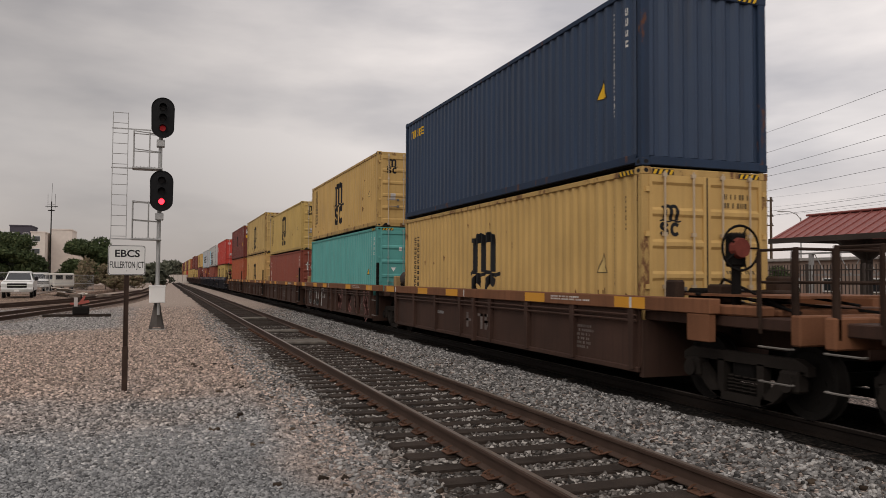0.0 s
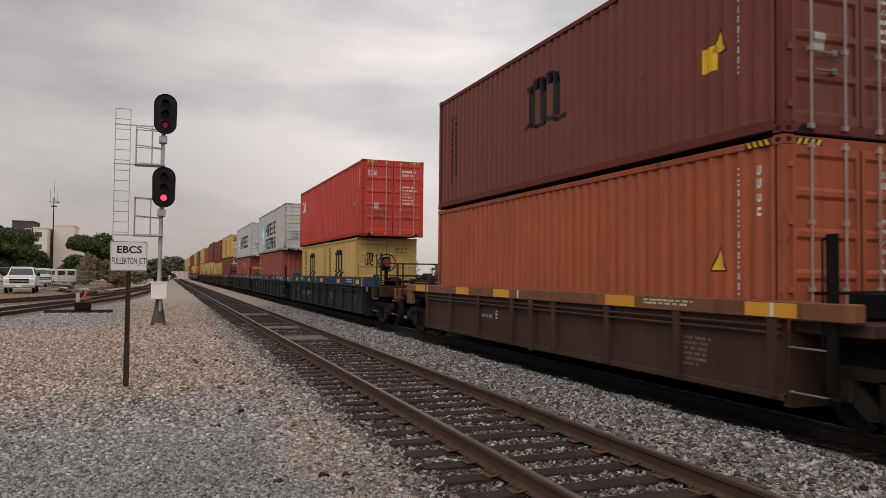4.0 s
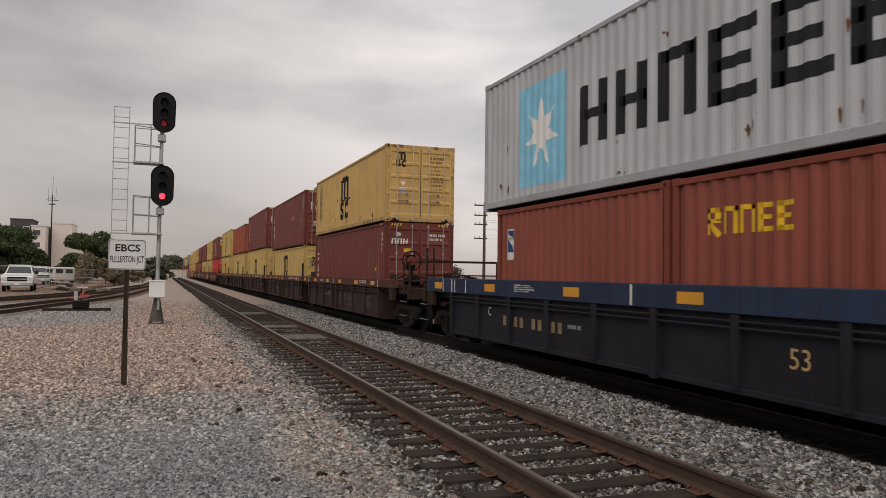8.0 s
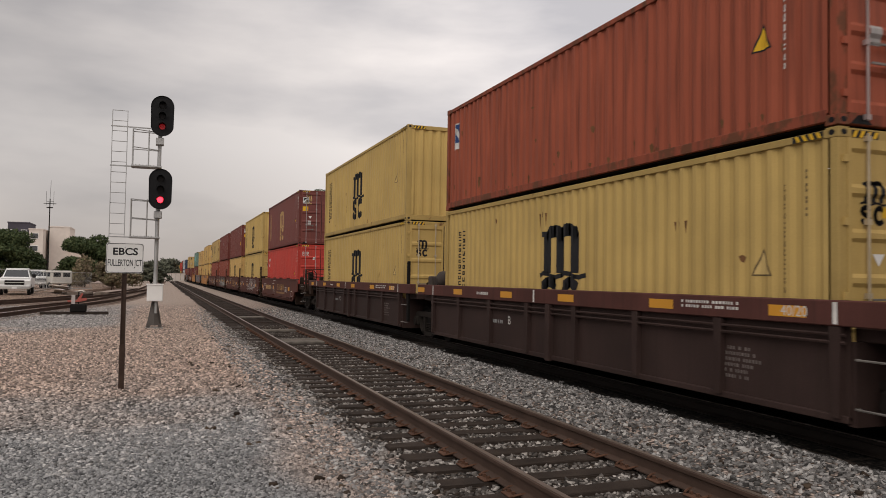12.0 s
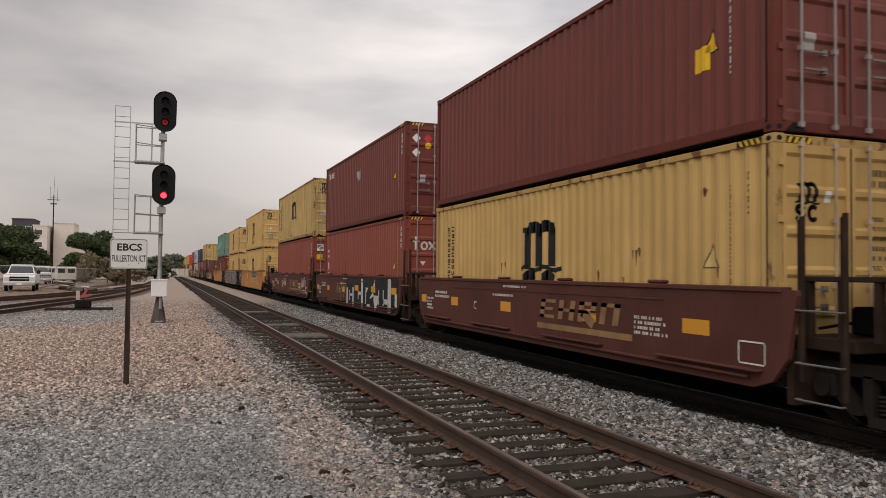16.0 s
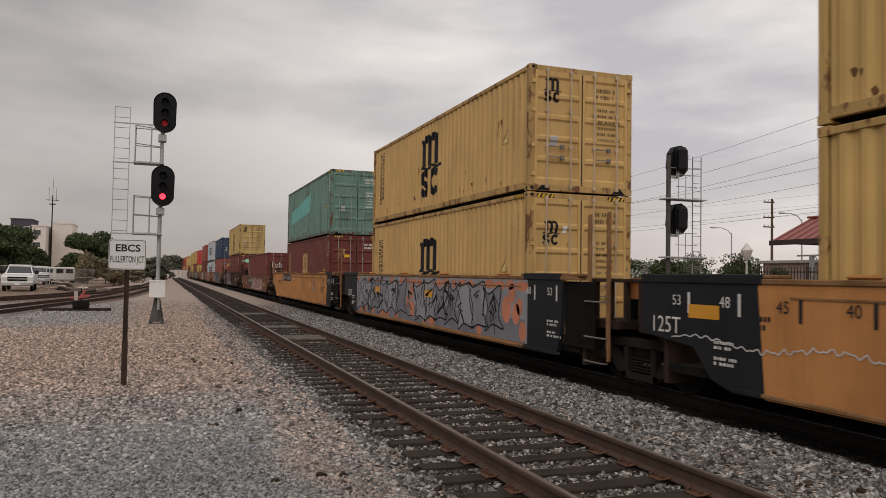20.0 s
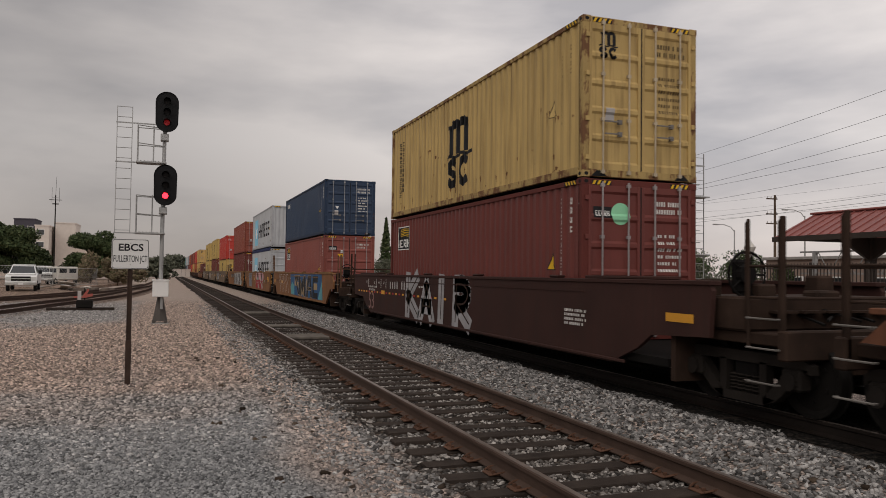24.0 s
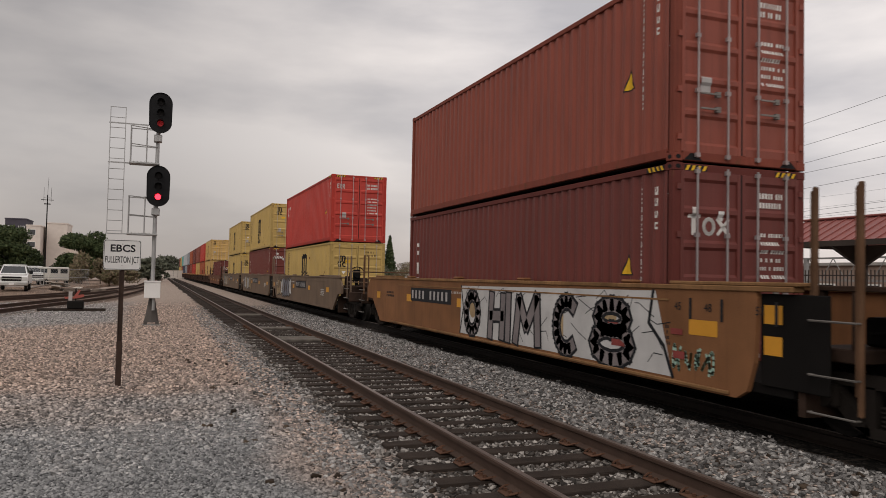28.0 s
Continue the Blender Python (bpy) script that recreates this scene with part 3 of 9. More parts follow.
stones("gravel_stones", "fine grey gravel stones on the open ground", M_STONE_FINE, 74000, 0.029, (-4.5, 2.3, 3.6, 10.5), lambda x, y: (x < 2.1) & (x > -1 - y * 0.25), 5)
stones("coarse_gravel", "pale tan and grey crushed stones over the open ground", M_STONE_TAN, 104000, 0.037, (-9.5, 2.3, 7.5, 52), lambda x, y: (x < 2.15) & (x > -2 - y * 0.25) & (y > 8.6 + 0.5 * np.sin(x * 3.0) + 0.4 * np.sin(x * 9.0)) & (np.abs(np.sin(x * 83 + y * 47)) < (53 - y) / 18), 6)
stones("track_litter", "dark scraps of wood and leaves strewn beside the ties", M_LITTER, 900, 0.06, (0.6, 6.4, 5.0, 26), lambda x, y: ((x < 2.4) & (np.abs(np.sin(x * 5.1 + y * 1.7) * np.sin(y * 0.9 + 2)) > 0.55)) | ((x > 5.3) & (np.abs(np.sin(x * 37 + y * 19)) < 0.12)), 7)


def bed_me(x0, x1, z, mat, seed):
    """A strip of grimy ballast with frayed edges."""
    r, s, last = random.Random(seed), Shape(), None
    y = -60.0
    while y < 420:
        row = (x0 + r.uniform(-0.12, 0.12), x1 + r.uniform(-0.1, 0.1), y)
        if last:
            s.poly([(last[0], last[2], z), (last[1], last[2], z), (row[1], row[2], z), (row[0], row[2], z)])
        last = row
        y += 0.3 if -2 < y < 60 else 3.0
    return s.mesh("track_bed", mat)


thing("track_bed", "dark grimy brown ballast bed under the rails", "ballast", kind="structure", me=bed_me(2.36, 5.08, -0.2215, M_BED, 1))
thing("track_bed", "oily ballast bed under the train's rails, blackened for shade", "ballast", kind="structure", me=bed_me(6.86, 9.45, -0.187, M_BED_SHADED, 2))


def rail_me(length, mat):
    """A T-rail along y, running edge at x = 0 going to -x."""
    s = Shape()
    prof = [(0.07, -0.172), (0.07, -0.16), (0.012, -0.135), (0.01, -0.05), (0.036, -0.036), (0.036, -0.006), (0.026, -0.0)]
    prof = prof + [(-a, b) for a, b in reversed(prof)]
    prof = [(a, b - 0.003) for a, b in prof]
    s.extrude(prof, lambda u, v, w: (u, w, v), length)
    return mend(s.mesh("rail", mat))


def straight_track(name, x, y0, y1, first, last, label, mat):
    """Two rails, wooden ties, plates and spikes; ties singly between first and last."""
    tr = thing(name, label, "railway track", kind="structure")
    for g in (-1, 1):
        r = part("rail", cached(("railme", y1 - y0), lambda: rail_me(y1 - y0, mat)), tr, "rust-brown steel rail with a worn head", at=(x + g * 0.754, y0, 0))
        part("rail_head", cached(("headme", y1 - y0), lambda: Shape().box(-0.026, 0.026, 0, y1 - y0, -0.002, 0.0012).mesh("rail_head", M_RAILTOP)), r)
    pitch, rnd = 0.54, random.Random(int(x * 10))
    tie_mes = []
    for i in range(4):
        s = Shape().box(-1.3, 1.3, -0.115, 0.115, -0.36, -0.184, 0.012)
        s.v = [(a, b + rnd.uniform(-0.008, 0.008), c + (rnd.uniform(-0.012, 0.003) if c > -0.3 else 0)) for a, b, c in s.v]
        tie_mes.append(s.mesh("tie", M_TIE))
    plate = cached("tieplate", lambda: plate_me())
    n = int((last - first) / pitch)
    for i in range(n):
        y = first + i * pitch
        t = part("tie", tie_mes[i % 4], tr, at=pose(x + rnd.uniform(-0.06, 0.06), y + rnd.uniform(-0.04, 0.04), rnd.uniform(-0.012, 0.006), 0, 0, rnd.uniform(-1.6, 1.6)))
        if i < 46 and x < 5:
            for g in (-1, 1):
                part("tie_plate", plate, tr, at=(x + g * 0.754, y, 0))
    s = Shape()
    y = first + n * pitch
    while y < y1:
        s.box(x - 1.3, x + 1.3, y - 0.11, y + 0.11, -0.3, -0.186)
        y += pitch
    y = first - pitch
    while y > y0:
        s.box(x - 1.3, x + 1.3, y - 0.11, y + 0.11, -0.3, -0.186)
        y -= pitch
    part("far_ties", s.mesh("far_ties", M_TIE), tr, kind="stuff")
    return tr


def plate_me():
    s = Shape().box(-0.16, 0.16, -0.09, 0.09, -0.186, -0.172, 0.004)
    for a in (-0.1, 0.1):
        for b in (-0.045, 0.045):
            s.box(a - 0.014, a + 0.014, b - 0.012, b + 0.012, -0.174, -0.145)
    for g in (-1, 1):
        s.path([(-0.13, g * 0.1, -0.17), (-0.06, g * 0.13, -0.15), (0.06, g * 0.13, -0.15), (0.13, g * 0.1, -0.17)], 0.012, 5)
    return s.mesh("tie_plate", M_RUSTY)


straight_track("track_near", TRACK_X, -20, 420, 3.4, 78, "empty railway track with weathered wooden ties in ballast", M_RAIL)
straight_track("track_train", TRAIN_X, -60, 900, 4.5, 20, "railway track beneath the passing train", M_RAIL_SHADED)
# crossing planks and switch ties further up the near track
for y, w in ((21.6, 0.5), (22.3, 0.45), (26.4, 0.6), (35.0, 0.8)):
    thing("crossing_plank", "weathered timber plank between the rails of the empty track", "plank", group="planks between the rails", me=Shape().box(TRACK_X - 0.62, TRACK_X + 0.62, y - w / 2, y + w / 2, -0.2, -0.12, 0.02).mesh("crossing_plank", paint("grey_timber", (0.13, 0.115, 0.10), rough=0.9, vary=0.4, scale=5, bump=0.6)))


def curve_track(name, pts, label):
    """A track through points of the plan."""
    tr = thing(name, label, "railway track", kind="structure")
    P = [Vector((*p, 0)) for p in pts]
    dense = []
    for i in range(len(P) - 1):
        a, b, c, d = P[max(0, i - 1)], P[i], P[i + 1], P[min(len(P) - 1, i + 2)]
        n = max(2, int((c - b).length / 1.0))
        for j in range(n):
            t = j / n
            dense.append(0.5 * (2 * b + (c - a) * t + (2 * a - 5 * b + 4 * c - d) * t * t + (3 * b - a - 3 * c + d) * t ** 3))
    dense.append(P[-1])
    for g in (-1, 1):
        s, hs = Shape(), []
        for a, b in zip(dense, dense[1:]):
            d = (b - a).normalized()
            nrm = Vector((d.y, -d.x, 0))
            o = nrm * 0.754 * g
            for w, z0, z1 in ((0.036, -0.04, 0.0), (0.01, -0.15, -0.04), (0.07, -0.17, -0.15)):
                q = [a + o - nrm * w, b + o - nrm * w, b + o + nrm * w, a + o + nrm * w]
                s.poly([(p.x, p.y, z1) for p in q])
                s.poly([(q[0].x, q[0].y, z0), (q[1].x, q[1].y, z0), (q[1].x, q[1].y, z1), (q[0].x, q[0].y, z1)])
                s.poly([(q[3].x, q[3].y, z0), (q[2].x, q[2].y, z0), (q[2].x, q[2].y, z1), (q[3].x, q[3].y, z1)])
        part("rail", s.mesh("rail", M_RAIL), tr)
    s, run = Shape(), 0.0
    for a, b in zip(dense, dense[1:]):
        d = b - a
        ang = math.atan2(d.y, d.x)
        for t in (0.25, 0.75):
            p = a + d * t
            co, si = math.cos(ang), math.sin(ang)
            put = lambda u, v, w: (p.x + u * co - v * si, p.y + u * si + v * co, -0.358 + w)
            s.extrude([(-0.11, -1.3), (0.11, -1.3), (0.11, 1.3), (-0.11, 1.3)], put, 0.12)
    part("ties", s.mesh("ties", paint("dusty_tie", (0.22, 0.165, 0.135), rough=0.9, vary=0.5, scale=4)), tr, kind="stuff")
    return tr


lot = Shape()
lot.extrude([(-60, 75), (-8.5, 75), (-7.0, 80), (-4.5, 112), (-9, 150), (-60, 150)], lambda u, v, w: (u, v, GZ - 0.05 + w), 0.34)
thing("raised_lot", "slightly raised dusty dirt lot behind the yard tracks", "ground", kind="structure", me=mend(lot.mesh("raised_lot", gravel("dusty_dirt", [(0.22, 0.18, 0.15), (0.30, 0.25, 0.21), (0.36, 0.30, 0.25), (0.42, 0.36, 0.31)], 0.03, 0.6))))
LOT = GZ + 0.29
lot = Shape()
rim = [(-44, 62.0), (-9.2, 62.0), (-8.3, 62.8), (-8.0, 66), (-8.6, 71), (-44, 71)]
foot = [(-46, 57.5), (-8.4, 57.8), (-6.2, 60.0), (-5.4, 66), (-6.4, 73), (-46, 73)]
lot.poly([(x, y, 0.06) for x, y in rim])
for i in range(6):
    j = (i + 1) % 6
    lot.poly([(*foot[i], GZ - 0.03), (*foot[j], GZ - 0.03), (*rim[j], 0.06), (*rim[i], 0.06)])
thing("dirt_bank", "low bank of pale dusty dirt beside the yard tracks", "ground", kind="structure", me=mend(lot.mesh("dirt_bank", bpy.data.materials["dusty_dirt"])))
curve_track("track_yard", [(-14.0, 12), (-9.4, 24), (-6.9, 35.4), (-5.68, 43), (-3.75, 54), (-2.5, 68), (-1.85, 86), (-1.0, 130), (0.4, 220)], "rusty yard track curving in through the gravel")
curve_track("track_siding", [(-30.0, 26), (-16.0, 38), (-10.3, 47), (-7.0, 57), (-4.6, 70), (-2.9, 84), (-1.75, 100)], "second rusty siding joining the yard track")

# ---- the freight train ----
MOVING = []  # things that roll along, with their place in the train
WHEELS = []


def rolling(ob, x, u, z):
    ob.matrix_basis = Matrix.Translation((x, u, z))
    MOVING.append((ob, x, u, z))
    return ob


WAVE = 0.278


def wave(y, half):
    """Depth of the corrugation at y, 0 at the crest."""
    s = ((y + half) % WAVE) / WAVE
    return 0.036 * (0.0 if s < 0.26 else (s - 0.26) / 0.24 if s < 0.5 else 1.0 if s < 0.76 else (1 - s) / 0.24)


def creases(half):
    ys, y = [], -half
    while y < half:
        ys += [y + WAVE * a for a in (0, 0.26, 0.5, 0.76)]
        y += WAVE
    return [y for y in ys if y < half - 0.01] + [half]


def side_me(L, H, mat):
    def make():
        s, half = Shape(), L / 2 - 0.15
        ys = creases(half)
        for a, b in zip(ys, ys[1:]):
            xa, xb = -1.204 + wave(a + 1e-6, half), -1.204 + wave(b - 1e-6, half)
            s.poly([(xa, a, 0.15), (xa, a, H - 0.1), (xb, b, H - 0.1), (xb, b, 0.15)])
        return s.mesh("side_wall", mat)
    return cached(("side", L, H, mat.name), make)


def end_me(H, mat):
    def make():
        s, half = Shape(), 1.07
        xs = creases(half)
        for a, b in zip(xs, xs[1:]):
            ya, yb = 0.02 + wave(a + 1e-6, half) * 1.3, 0.02 + wave(b - 1e-6, half) * 1.3
            s.poly([(a, ya, 0.16), (b, yb, 0.16), (b, yb, H - 0.12), (a, ya, H - 0.12)])
        return s.mesh("end_wall", mat)
    return cached(("end", H, mat.name), make)


def door_rows(H):
    """Heights at which a door's panels step in and out."""
    n, lo, hi = 5, 0.22, H - 0.2
    out, p = [], (hi - lo) / 5
    for i in range(n):
        a = lo + p * i
        out += [(a + 0.03, 0.0), (a + 0.075, 0.03), (a + p - 0.075, 0.03), (a + p - 0.03, 0.0)]
    return [(0.14, 0.0)] + out + [(H - 0.12, 0.0)]


def door_me(H, mat, flip):
    def make():
        s, g = Shape(), -1 if flip else 1
        r = door_rows(H)
        x0, x1 = 0.012 * g, 1.09 * g
        for (a, da), (b, db) in zip(r, r[1:]):
            q = [(x0 + 0.06 * g, da, a), (x1 - 0.06 * g, da, a), (x1 - 0.06 * g, db, b), (x0 + 0.06 * g, db, b)]
            s.poly(q if g > 0 else q[::-1])
        for p, q in ((x0, x0 + 0.06 * g), (x1 - 0.06 * g, x1)):
            s.box(min(p, q), max(p, q), -0.004, 0.05, 0.14, H - 0.12, 0.004)
        for z in (0.35, H * 0.36, H * 0.64, H - 0.35):
            s.box(min(x1, x1 + 0.07 * g), max(x1, x1 + 0.07 * g), -0.022, 0.02, z - 0.04, z + 0.04)
        return s.mesh("door", mat)
    return cached(("door", H, mat.name, flip), make)


def casting_me(mat):
    def make():
        s = Shape()
        s.box(-0.081, 0.081, -0.089, 0.089, 0, 0.118, 0.006)
        return s.mesh("corner_casting", mat)
    return cached(("cast", mat.name), make)


def hole_me(side):
    def make():
        s = Shape()
        if side:
            s.extrude(arc(0, 0.059, 0.042, 0.032, 0, 330, 11), lambda u, v, w: (-0.0835 - w + 0.004, u, v), 0.004)
        else:
            s.extrude(arc(0, 0.059, 0.042, 0.032, 0, 330, 11), lambda u, v, w: (u, -0.0915 - w + 0.004, v), 0.004)
        return s.mesh("casting_hole", M_BLACK)
    return cached(("hole", side), make)


def lay_side(polys, L, lift=0.004):
    """Painted shapes laid over the corrugated side; (y, z) pieces, convex."""
    s, half = Shape(), L / 2 - 0.15
    ys = creases(half)
    for p in polys:
        lo, hi = min(q[0] for q in p), max(q[0] for q in p)
        for a, b in zip(ys, ys[1:]):
            if b <= lo or a >= hi:
                continue
            c = clip(p, 0, a, b)
            if len(c) > 2:
                fa, fb = wave(a + 1e-6, half), wave(b - 1e-6, half)
                s.poly([(-1.204 - lift + fa + (fb - fa) * (y - a) / (b - a), y, z) for y, z in c])
    return s


def lay_door(polys, L, H, lift=0.006):
    """Painted shapes laid over the doors; (x, z) pieces, convex."""
    s = Shape()
    r = door_rows(H)
    for p in polys:
        for (a, da), (b, db) in zip(r, r[1:]):
            c = clip(p, 1, a, b)
            if len(c) > 2:
                s.poly([(x, -L / 2 - lift + da + (db - da) * (z - a) / (b - a), z) for x, z in c])
    return s


def arch_mark(cy, cz, w, h, wavy=True):
    """Three uprights under an arch, on a wave: a carrier's mark. First axis runs to the reader's left."""
    out, b = [], w * 0.17
    for i in (-1, 0, 1):
        out.append(rect(cy + i * w * 0.3 - b / 2, cz, cy + i * w * 0.3 + b / 2, cz + h * 0.86))
    for i in (-1, 1):
        out += band(arc(cy + i * w * 0.15, cz + h * 0.82, w * 0.15, h * 0.14, 0, 180, 6), b * 0.8)
    out.append(rect(cy + w * 0.3, cz + h * 0.84, cy + w * 0.44, cz + h * 0.97))
    if wavy:
        pts = [(cy + w * (0.5 - i / 10), cz - h * 0.05 + h * 0.05 * math.sin(i * 1.26)) for i in range(11)]
        out += band(pts, h * 0.1)
    return out


def curl_marks(cy, cz, w, h):
    """Two round open shapes below the arch."""
    t = h * 0.27
    s = [(cy + w * 0.26 - x, z) for x, z in arc(0, cz + h * 0.72, w * 0.13, h * 0.2, 20, 250, 7)]
    s += [(cy + w * 0.26 - x, z) for x, z in arc(0, cz + h * 0.28, w * 0.13, h * 0.2, 80, -160, 7)]
    c = [(cy - w * 0.2 - x, z) for x, z in arc(0, cz + h * 0.5, w * 0.15, h * 0.42, 50, 310, 10)]
    return band(s, t) + band(c, t)


def glyphs(y0, z0, w, h, n, seed, lean=0.0, sign=-1):
    """A row of n block shapes in place of a brand's letters, from y0 to the reader's right."""
    r, out, p = random.Random(seed), [], w / n
    for i in range(n):
        a, b = y0 + sign * p * i, y0 + sign * (p * i + p * 0.8)
        t = p * 0.24
        u0, u1 = min(a, b), max(a, b)
        k, first = r.randrange(4), len(out)
        out.append(rect(u0, z0, u0 + t, z0 + h))
        if k == 0:
            out += [rect(u1 - t, z0, u1, z0 + h), rect(u0, z0 + h * 0.42, u1, z0 + h * 0.58)]
        elif k == 1:
            out += [rect(u0, z0, u1, z0 + h * 0.18), rect(u0, z0 + h * 0.82, u1, z0 + h), rect(u0, z0 + h * 0.42, u1 - t * 0.5, z0 + h * 0.58)]
        elif k == 2:
            out += [rect(u1 - t, z0, u1, z0 + h), rect(u0, z0 + h * 0.82, u1, z0 + h)]
        else:
            out += [rect(u1 - t, z0 + h * 0.5, u1, z0 + h), rect(u0, z0 + h * 0.82, u1, z0 + h), rect(u0, z0 + h * 0.42, u1, z0 + h * 0.58)] + band([(u0 + t, z0 + h * 0.45), (u1 - t * 0.4, z0)], t)
        if sign < 0:
            out[first:] = [[(u0 + u1 - y, z) for y, z in p_] for p_ in out[first:]]
    if lean:
        out = [[(y - (z - z0) * lean, z) for y, z in p_] for p_ in out]
    return out


def star(cy, cz, r, n=7):
    out = []
    for i in range(n):
        a = 2 * math.pi * i / n + math.pi / 2
        d = math.pi / n
        out.append([(cy, cz), (cy + 0.4 * r * math.cos(a - d), cz + 0.4 * r * math.sin(a - d)), (cy + r * math.cos(a), cz + r * math.sin(a)), (cy + 0.4 * r * math.cos(a + d), cz + 0.4 * r * math.sin(a + d))])
    return out


def column(y, z0, z1, n, w=0.09):
    """Small bars one under another, for upright lines of tiny writing."""
    p, r, out = (z1 - z0) / n, random.Random(int(n * 100 + z1 * 37)), []
    for i in range(n):
        a, b = r.uniform(0.08, 0.2), r.uniform(0.72, 0.9)
        k, v, h = r.randrange(4), z0 + p * i, w / 2
        out.append(rect(y - h, v + p * a, y + h, v + p * (a + 0.22)))
        if k != 1:
            out.append(rect(y - h, v + p * (b - 0.2), y + h, v + p * b))
        if k != 2:
            out.append(rect(y + h * 0.3, v + p * a, y + h, v + p * b))
        if k in (1, 3):
            out.append(rect(y - h, v + p * a, y - h * 0.3, v + p * b))
    return out


def rows_of_bars(x0, z0, w, h, rows, seed, fill=0.6):
    r, out, p = random.Random(seed), [], h / rows
    for i in range(rows):
        x = x0
        while x < x0 + w * r.uniform(0.6, 1.0):
            d = r.uniform(0.02, 0.05)
            out.append(rect(x, z0 + p * i + p * 0.2, x + d, z0 + p * i + p * (0.2 + fill)))
            x += d + (0.018 if r.random() < 0.8 else 0.06)
    return out


def container(name_color, u, z, L, H, paint_key, marks, end="door", seed=0, stripes=True):
    """A steel shipping container; origin at the middle of its underside."""
    body, fr = box_mat(paint_key), frame_mat(paint_key)
    size = {13.716: "45-foot", 12.192: "40-foot", 6.058: "20-foot"}[L]
    lb = f"{name_color} {'high-cube ' if H > 2.7 else ''}{size} corrugated steel shipping container on a well car"
    c = rolling(thing("shipping_container", lb, "container", group="containers on the train"), TRAIN_X, u, z)
    half = L / 2
    part("side_wall", side_me(L, H, body), c)
    part("side_wall", side_me(L, H, body), c, at=pose(0, 0, 0, 0, 0, 180))
    key = (L, H, paint_key)

    def rail(z0, z1, x0=1.219):
        return lambda: Shape().box(-x0, -x0 + 0.07, -half + 0.17, half - 0.17, z0, z1, 0.008).mesh("rail", fr)
    for g in (0, 180):
        part("bottom_rail", cached(("brail", key), rail(0.05, 0.19)), c, at=pose(0, 0, 0, 0, 0, g))
        part("top_rail", cached(("trail", key), rail(H - 0.11, H - 0.02)), c, at=pose(0, 0, 0, 0, 0, g))

    def roof():
        s = Shape()
        n = int(L / 0.9)
        for i in range(n):
            a, b = -half + 0.1 + (L - 0.2) * i / n, -half + 0.1 + (L - 0.2) * (i + 1) / n
            s.poly([(-1.16, a, H - 0.03), (1.16, a, H - 0.03), (1.16, (a + b) / 2, H - 0.012), (-1.16, (a + b) / 2, H - 0.012)])
            s.poly([(-1.16, (a + b) / 2, H - 0.012), (1.16, (a + b) / 2, H - 0.012), (1.16, b, H - 0.03), (-1.16, b, H - 0.03)])
        return s.mesh("roof", body)
    part("roof", cached(("roof", key), roof), c)
    part("floor", cached(("floor", L), lambda: Shape().box(-1.16, 1.16, -half + 0.05, half - 0.05, 0.03, 0.12).mesh("floor", M_UNDER)), c)
    post = cached(("post", H, fr.name), lambda: Shape().box(-0.075, 0.075, -0.06, 0.06, 0.11, H - 0.11, 0.012).mesh("corner_post", fr))
    cast = casting_me(fr)
    for sx in (-1, 1):
        for sy in (-1, 1):
            part("corner_post", post, c, at=(sx * 1.14, sy * (half - 0.065), 0))
            for zz in (0, H - 0.118):
                o = part("corner_casting", cast, c, at=(sx * 1.138, sy * (half - 0.089), zz))
                if sx < 0 and sy < 0 and u < 480:
                    part("casting_hole", hole_me(True), o)
                    part("casting_hole", hole_me(False), o)

    def beam(z0, z1):
        return lambda: Shape().box(-1.06, 1.06, -half, -half + 0.09, z0, z1, 0.01).mesh("end_beam", fr)
    for g in (0, 180):
        part("door_sill" if g == 0 else "end_sill", cached(("sill", key), beam(0.01, 0.15)), c, at=pose(0, 0, 0, 0, 0, g))
        part("header", cached(("head", key), beam(H - 0.13, H - 0.01)), c, at=pose(0, 0, 0, 0, 0, g))
    wall = end_me(H, body)
    part("end_wall", wall, c, at=pose(0, half, 0, 0, 0, 180))
    if end == "wall":
        part("end_wall", wall, c, at=(0, -half, 0))
    else:
        for fl in (False, True):
            part("door", door_me(H, body, fl), c, at=(0, -half, 0))
        bar = cached(("bar", H, paint_key), lambda: bar_me(H, bar_mat(paint_key)))
        for x in (-0.82, -0.28, 0.28, 0.82) if "plain" not in marks else ():
            part("locking_bar", bar, c, "galvanised locking bar", at=(x, -half - 0.035, 0))
        hd = cached("barhandle", lambda: Shape().box(0, 0.34, -0.03, -0.01, -0.012, 0.012).box(0.28, 0.36, -0.02, 0.03, -0.04, 0.04).mesh("bar_handle", M_IRON))
        for x in (-0.82, 0.28) if "plain" not in marks else ():
            for dz in (0.0, 0.22):
                part("bar_handle", hd, c, at=(x + 0.02, -half - 0.045, H * 0.27 + dz))
        for sx in (-1, 1):
            part("sill_recess", cached("sillrecess", lambda: Shape().poly([(-0.16, 0, 0.02), (0.16, 0, 0.02), (0.05, 0, 0.12), (-0.05, 0, 0.12)]).mesh("sill_recess", M_BLACK)), c, at=(sx * 0.88, -half - 0.003, 0))
            part("door_seal", cached(("seal", H, paint_key), lambda: Shape().box(-0.012, 0.012, -0.003, 0.02, 0.15, H - 0.13).mesh("door_seal", fr)), c, at=(sx * 1.078, -half, 0))
        part("door_gap", cached(("gap", H), lambda: Shape().box(-0.016, 0.016, -0.002, 0.03, 0.15, H - 0.13).mesh("door_gap", M_BLACK)), c, at=(0, -half, 0))

